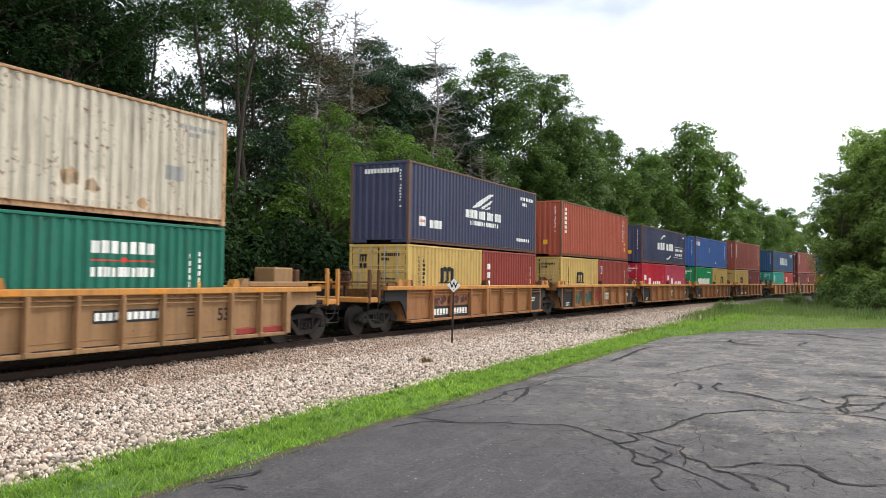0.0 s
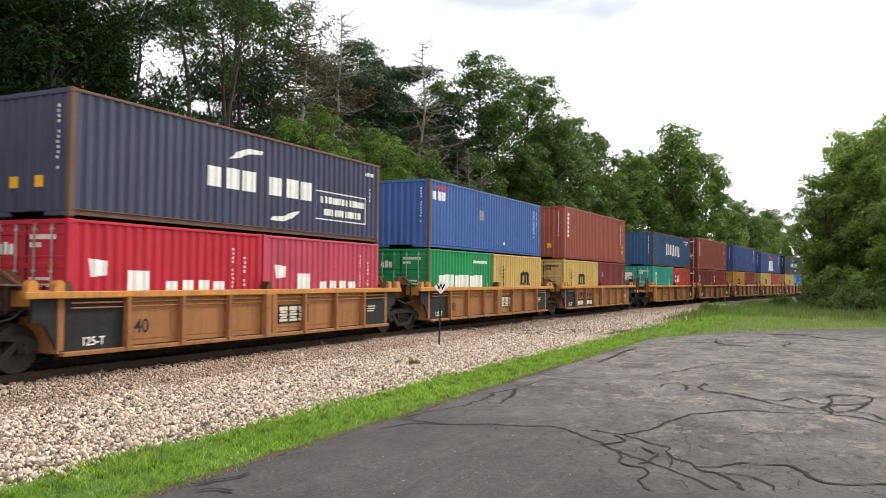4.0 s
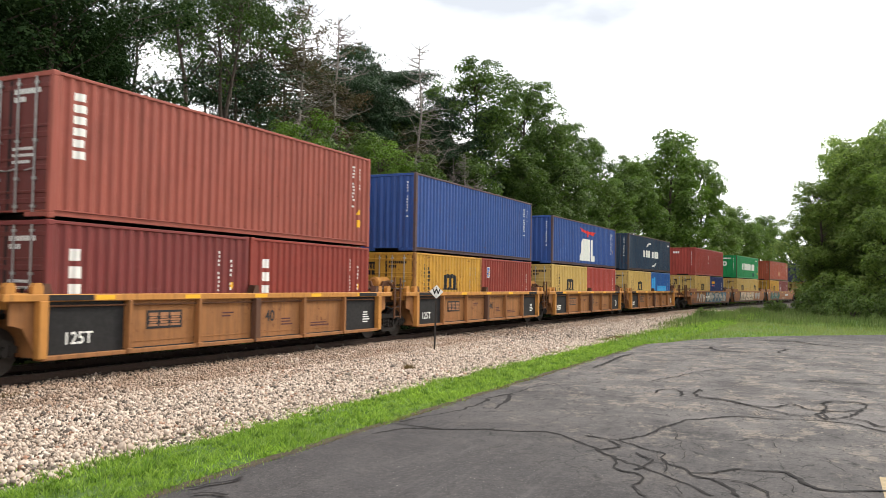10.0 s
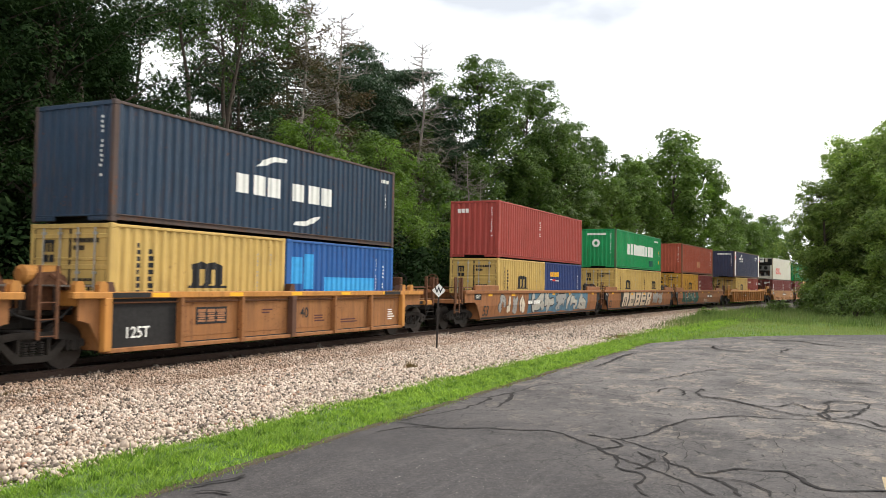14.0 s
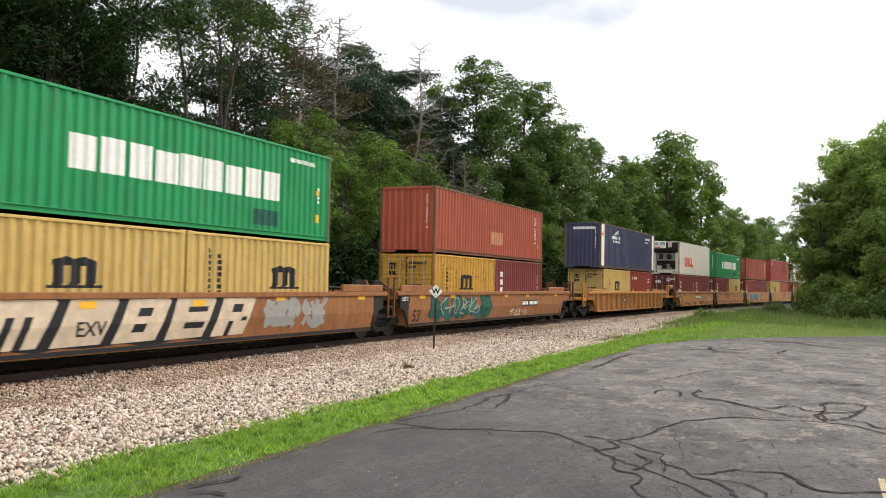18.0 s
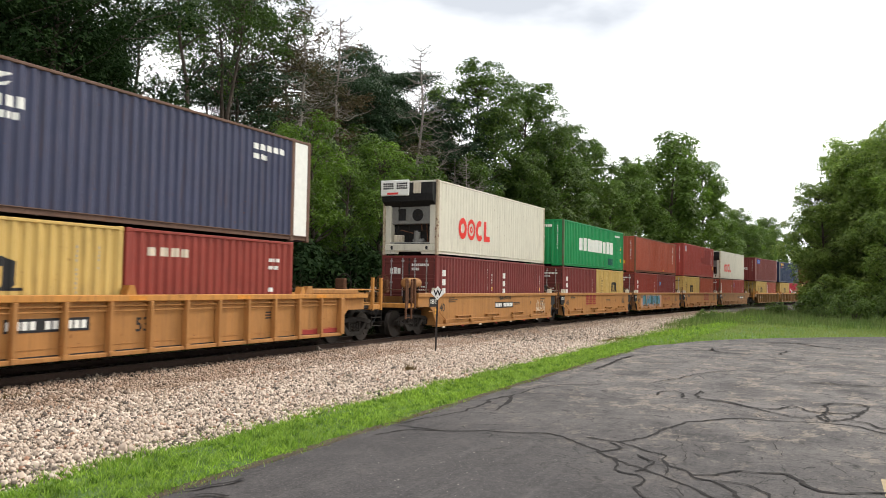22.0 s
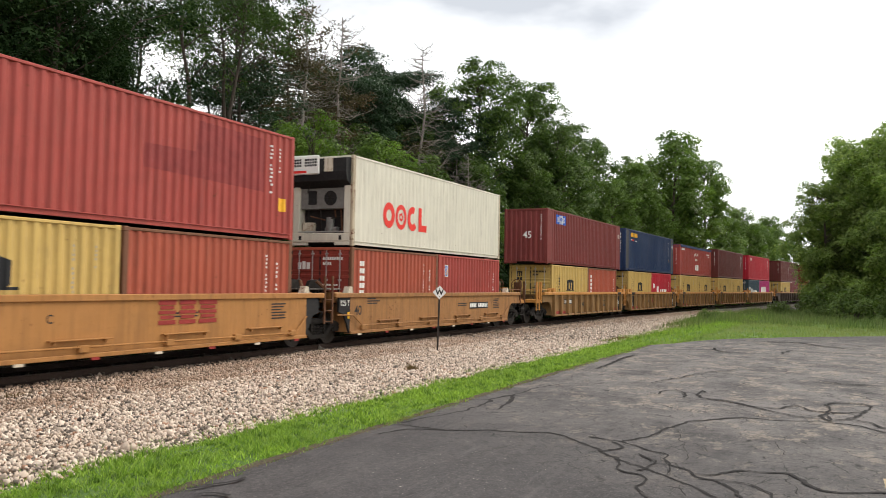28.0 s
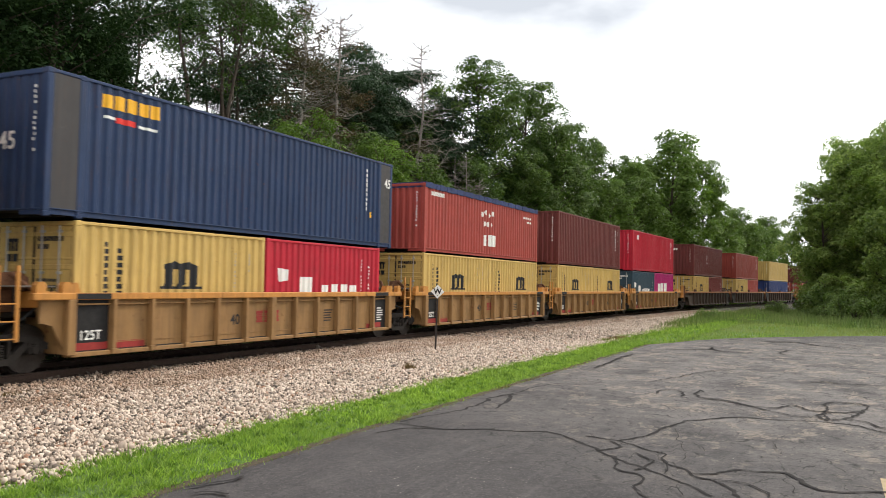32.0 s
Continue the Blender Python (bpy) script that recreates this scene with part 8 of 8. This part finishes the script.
        if extra == "R":
            ground_coat(car, -5.4, 0.4, 0.36, 1.46, y - 0.001, "blush", 7)
            spray(car, -5.0, -0.1, 0.42, 1.42, y - 0.002, ["azure", "teal_mix", "azure"], 5, 9, "black", False, 1.2)
            spray(car, 0.6, 3.2, 0.8, 1.35, y - 0.002, ["maroon"], 6, 5, "black", True)
    elif style == "big":
        stencil(car, "53", 0.62, INK["black"], (-H + 0.3, y, 0.42), "black stencilled 53")
        bm = bmesh.new()
        add_box(bm, (-H - 0.62, y - 0.004, 1.1), (-H + 0.05, y + 0.01, 1.42))
        part("class_board", bm, SOOT, car, "black load class board")
        stencil(car, "125 T", 0.2, INK["white"], (-H - 0.52, y - 0.008, 1.18), "white stencilled load class")
        share("side_extension", cached(("side_extension", -1), lambda bm: (add_box(bm, (-H - 0.55, -1.46, 1.5), (-H + 1.9, -1.36, 1.72), 0.02), add_box(bm, (H - 1.9, -1.46, 1.5), (H + 0.6, -1.36, 1.72), 0.02)), body), car)
        for x in (-H + 0.8, -H + 3.4, 0.0 if extra == "M" else 0.5, 3.2, H - 1.0):
            share("reflective_patch", cached("reflective_patch", lambda bm: add_box(bm, (0, -0.003, 0), (0.42, 0.003, 0.15)), INK["gold"]), car, (x, y, 1.25), "orange reflective patch")
        if extra == "L":
            ground_coat(car, -2.9, 6.6, 0.36, 1.46, y - 0.001, "denim", 3)
            spray(car, -2.6, 6.4, 0.36, 1.46, y - 0.002, ["bone", "bone", "grey"], 15, 5, "black", False, 1.35)
            spray(car, -6.5, -3.2, 0.4, 1.35, y - 0.002, ["grey", "cream"], 16, 4)
            plate_numbers(car, -3.0, 0.8, y - 0.003, 1.7)
        elif extra == "M":
            ground_coat(car, -5.7, 1.75, 0.34, 1.47, y - 0.001, "black", 12)
            slabs(car, -5.3, 2.2, 0.42, 1.42, y - 0.002, "buff", 5, 25)
            stencil(car, "EXV", 0.42, INK["black"], (-3.25, y - 0.009, 0.62), "dark sprayed letters on the pale slab")
            for x in (-3.2, 0.0):
                share("reflective_patch", cached("reflective_patch", None, INK["gold"]), car, (x, y - 0.008, 1.17), "orange reflective patch")
            spray(car, 2.7, 5.6, 0.45, 1.4, y - 0.002, ["grey"], 26, 5, "grey")
        elif extra == "N":
            spray(car, -6.9, -1.2, 0.36, 1.42, y - 0.002, ["green", "teal_mix", "green"], 35, 6, "dark_green", False, 1.7)
            spray(car, -6.0, -2.0, 0.6, 1.3, y - 0.012, ["cream"], 37, 3, "grey", True)
            plate_numbers(car, 2.7, 0.82, y - 0.003, 2.2)
            spray(car, 1.2, 3.6, 0.36, 0.7, y - 0.002, ["cream"], 36, 4, "grey", True)
    elif style == "rib53":
        stencil(car, "53", 0.42, INK["black"], (H - 2.6 if extra == "A" else 0.2, y, 0.72), "black stencilled 53")
        plate_numbers(car, H - 6.2 if extra == "A" else -H + 5.4, 0.8, y - 0.003, 1.9)
        small_print(car, H - 3.6, 1.0, y, 3)
        bm = bmesh.new()
        for a in (H - 1.9, H - 0.95):
            add_box(bm, (a, y - 0.006, 0.34), (a + 0.85, y - 0.003, 0.5))
        part("warning_band", bm, INK["maroon"], car, "dark red warning band")
    if style == "big":
        fold_marks(car)
    bogie(car, -B)
    if right == "coupler":
        bogie(car, B)
    return car


# ---- the train: middle of each unit along the line at the start, its car and its load ----
HC, ST = 2.896, 2.591
M20 = ("yellow", "door", "m")
UNITS = [
    (-10.75, "rib53", "coupler", "coupler", "A", (40, ST, "cream", "wall", "cream40"), [("bottle", "wall", "capital")]),
    (10.67, "old", "coupler", "joint", "number", (40, HC, "slateblue", "wall", "nyk"), [M20, ("brick", "wall", "tex")]),
    (26.45, "old", "joint", "joint", "tagged", (40, HC, "orange", "wall", "triton"), [M20, ("brick", "wall", "flag")]),
    (42.16, "old", "joint", "joint", "", (40, ST, "slateblue", "wall", "cmaeco"), [("scarlet", "door", "kline"), ("rose", "wall", "kline")]),
    (58.03, "old", "joint", "joint", "", (40, ST, "skyblue", "wall", "apl_small"), [("green", "door", "ever20"), ("yellow", "wall", "m2")]),
    (73.87, "old", "joint", "coupler", "number", (40, HC, "terracotta", "wall", "triton"), [M20, ("wine", "wall", "dot")]),
    (93.54, "rib", "coupler", "joint", "", (40, ST, "seablue", "wall", "italia"), [("teal", "door", "teal20"), ("tomato", "wall", "cai")]),
    (109.05, "rib", "joint", "joint", "", (40, HC, "terracotta", "door", "triton"), [("wine", "door", "tex"), ("brick", "wall", "tex")]),
    (124.50, "rib", "joint", "joint", "", (40, HC, "royal", "wall", "plain40"), [("amber", "door", "m"), ("brick", "wall", "flag")]),
    (139.85, "rib", "joint", "joint", "", (40, ST, "royal", "wall", "apl"), [M20, ("coral", "wall", "plain")]),
    (155.34, "rib", "joint", "coupler", "", (40, ST, "night", "wall", "cma"), [M20, ("blue", "wall", "blue20")]),
    (177.02, "big", "coupler", "joint", "L", (40, ST, "coral", "wall", "tex40w"), [M20, ("navy", "wall", "seaco20")]),
    (196.39, "big", "joint", "joint", "M", (40, ST, "green", "wall", "ever"), [M20, ("yellow", "wall", "m2")]),
    (215.77, "big", "joint", "coupler", "N", (40, ST, "orange", "wall", "wall_patch"), [("amber", "door", "m"), ("wine", "wall", "tex")]),
    (239.30, "rib53", "coupler", "coupler", "O", (45, HC, "slateblue", "wall", "nyk45"), [M20, ("brick", "wall", "eclc")]),
    (260.68, "smooth", "coupler", "joint", "P", (40, HC, "ivory", "reefer", ""), [("wine", "door", "tex"), ("wine", "wall", "tex")]),
    (275.93, "smooth", "joint", "joint", "Q", (40, ST, "green", "wall", "ever"), [("wine", "door", "tex"), ("yellow", "wall", "m2")]),
    (291.26, "smooth", "joint", "joint", "R", (40, ST, "orange", "wall", "patch2"), [("brick", "door", "tex"), ("wine", "wall", "dot")]),
    (306.41, "smooth", "joint", "joint", "S", (40, HC, "coral", "wall", "patch3"), [M20, ("orange", "wall", "plain")]),
    (321.75, "smooth", "joint", "coupler", "T", (40, HC, "ivory", "reefer", ""), [("orange", "door", "tritonv20"), ("coral", "wall", "flag")]),
    (341.06, "new", "coupler", "joint", "number", (45, HC, "wine", "wall", "mol"), [M20, ("orange", "wall", "tritonv20")]),
    (356.22, "new", "joint", "joint", "", (45, HC, "inkblue", "wall", "seaco45"), [M20, ("scarlet", "wall", "kline")]),
    (371.67, "new", "joint", "joint", "", (40, ST, "coral", "wall", "zim"), [M20, ("yellow", "wall", "m2")]),
    (387.12, "new", "joint", "joint", "", (40, HC, "maroon", "wall", "plain40"), [M20, ("yellow", "wall", "m2")]),
    (402.58, "new", "joint", "coupler", "", (40, HC, "scarlet", "wall", "hlc"), [("slate", "door", "kline"), ("magenta", "wall", "one")]),
    (422.38, "dark", "coupler", "joint", "", (40, HC, "maroon", "wall", "tex40w"), [M20, ("wine", "wall", "plain")]),
    (441.80, "dark", "joint", "joint", "", (40, HC, "brick", "wall", "plain40"), [M20, ("coral", "wall", "plain")]),
    (461.20, "dark", "joint", "coupler", "", (40, ST, "yellow", "wall", "plain40"), [("navy", "wall", "plain"), ("navy", "wall", "plain")]),
    (482.40, "rib53", "coupler", "coupler", "O", (40, ST, "maroon", "wall", "tex40w"), [("coral", "door", "tex"), M20]),
    (503.80, "rib53", "coupler", "coupler", "O", (40, HC, "orange", "wall", "plain40"), [M20, M20]),
]
COLOUR = {"orange": "orange-red", "terracotta": "faded terracotta red", "brick": "brick red", "wine": "dark wine red", "maroon": "dark maroon", "scarlet": "bright scarlet", "rose": "faded rose red", "slateblue": "dark slate blue",
          "skyblue": "faded blue", "royal": "royal blue", "seablue": "rust-stained sea blue", "night": "dark navy", "green": "bright green", "yellow": "mustard yellow", "amber": "rust-streaked amber yellow",
          "teal": "teal green", "tomato": "tomato red", "cream": "rust-stained cream", "bottle": "bottle green", "ivory": "ivory white refrigerated", "navy": "deep blue", "magenta": "magenta",
          "slate": "dark slate", "coral": "coral red", "blue": "bright blue", "inkblue": "dark ink blue"}
MOVING = []


def build_train():
    for mid, style, left, right, extra, upper, lower in UNITS:
        car = well_car(style, left, right, extra)
        MOVING.append((car, mid, 0.0, 0.0))
        feet, h, key, face, kind = upper
        L = {40: 12.192, 45: 13.716}[feet]
        extra_word = {"door": "its doors showing", "wall": "a folded steel end", "reefer": "a generator at its end"}
        box = container("shipping_container", L, h, key, face, kind, "%s %d-foot container with %s" % (COLOUR[key], feet, extra_word[face]))
        if face == "reefer":
            reefer_front(box, h)
        if kind == "zim":
            tarp(box, L, h)
        MOVING.append((box, mid, 0.0, 0.357 + ST + 0.022))
        if len(lower) == 1:
            key, face, kind = lower[0]
            box = container("shipping_container", 12.192, ST, key, face, kind, "%s 40-foot container low in the well" % COLOUR[key])
            MOVING.append((box, mid, 0.0, 0.357))
        else:
            for k, (key, face, kind) in enumerate(lower):
                box = container("shipping_container", 6.058, ST, key, face, kind, "%s 20-foot container seated in the well car" % COLOUR[key])
                MOVING.append((box, mid, (-3.067, 3.067)[k], 0.357))


build_train()


# ---- what moves: the train rolls by at one steady speed ----
def motions():
    for ob, mid, dx, z in MOVING:
        walk(ob, [(float(t), track_pose(mid - SPEED * t) @ Matrix.Translation((dx, 0, z))) for t in range(0, 33)])
    home = {car: mid for car, mid, dx, z in MOVING if car.name.startswith("well_car")}
    for ob, car, x, q in WHEELSETS:
        m = home[car] + x
        k0, k1 = max(0, math.ceil((m - 42) / SPEED * FPS)), min(32 * FPS, math.floor((m + 15) / SPEED * FPS))
        if k1 <= k0:
            continue
        ks = sorted({0, k0 - 1, *range(k0, k1 + 1), k1 + 1, 32 * FPS})
        rows = [(k / FPS, Matrix.Translation((q, 0, AXLE)) @ Matrix.Rotation(-SPEED * min(max(k, k0), k1) / FPS / R_WHEEL, 4, "Y")) for k in ks if 0 <= k <= 32 * FPS]
        walk(ob, rows)


motions()
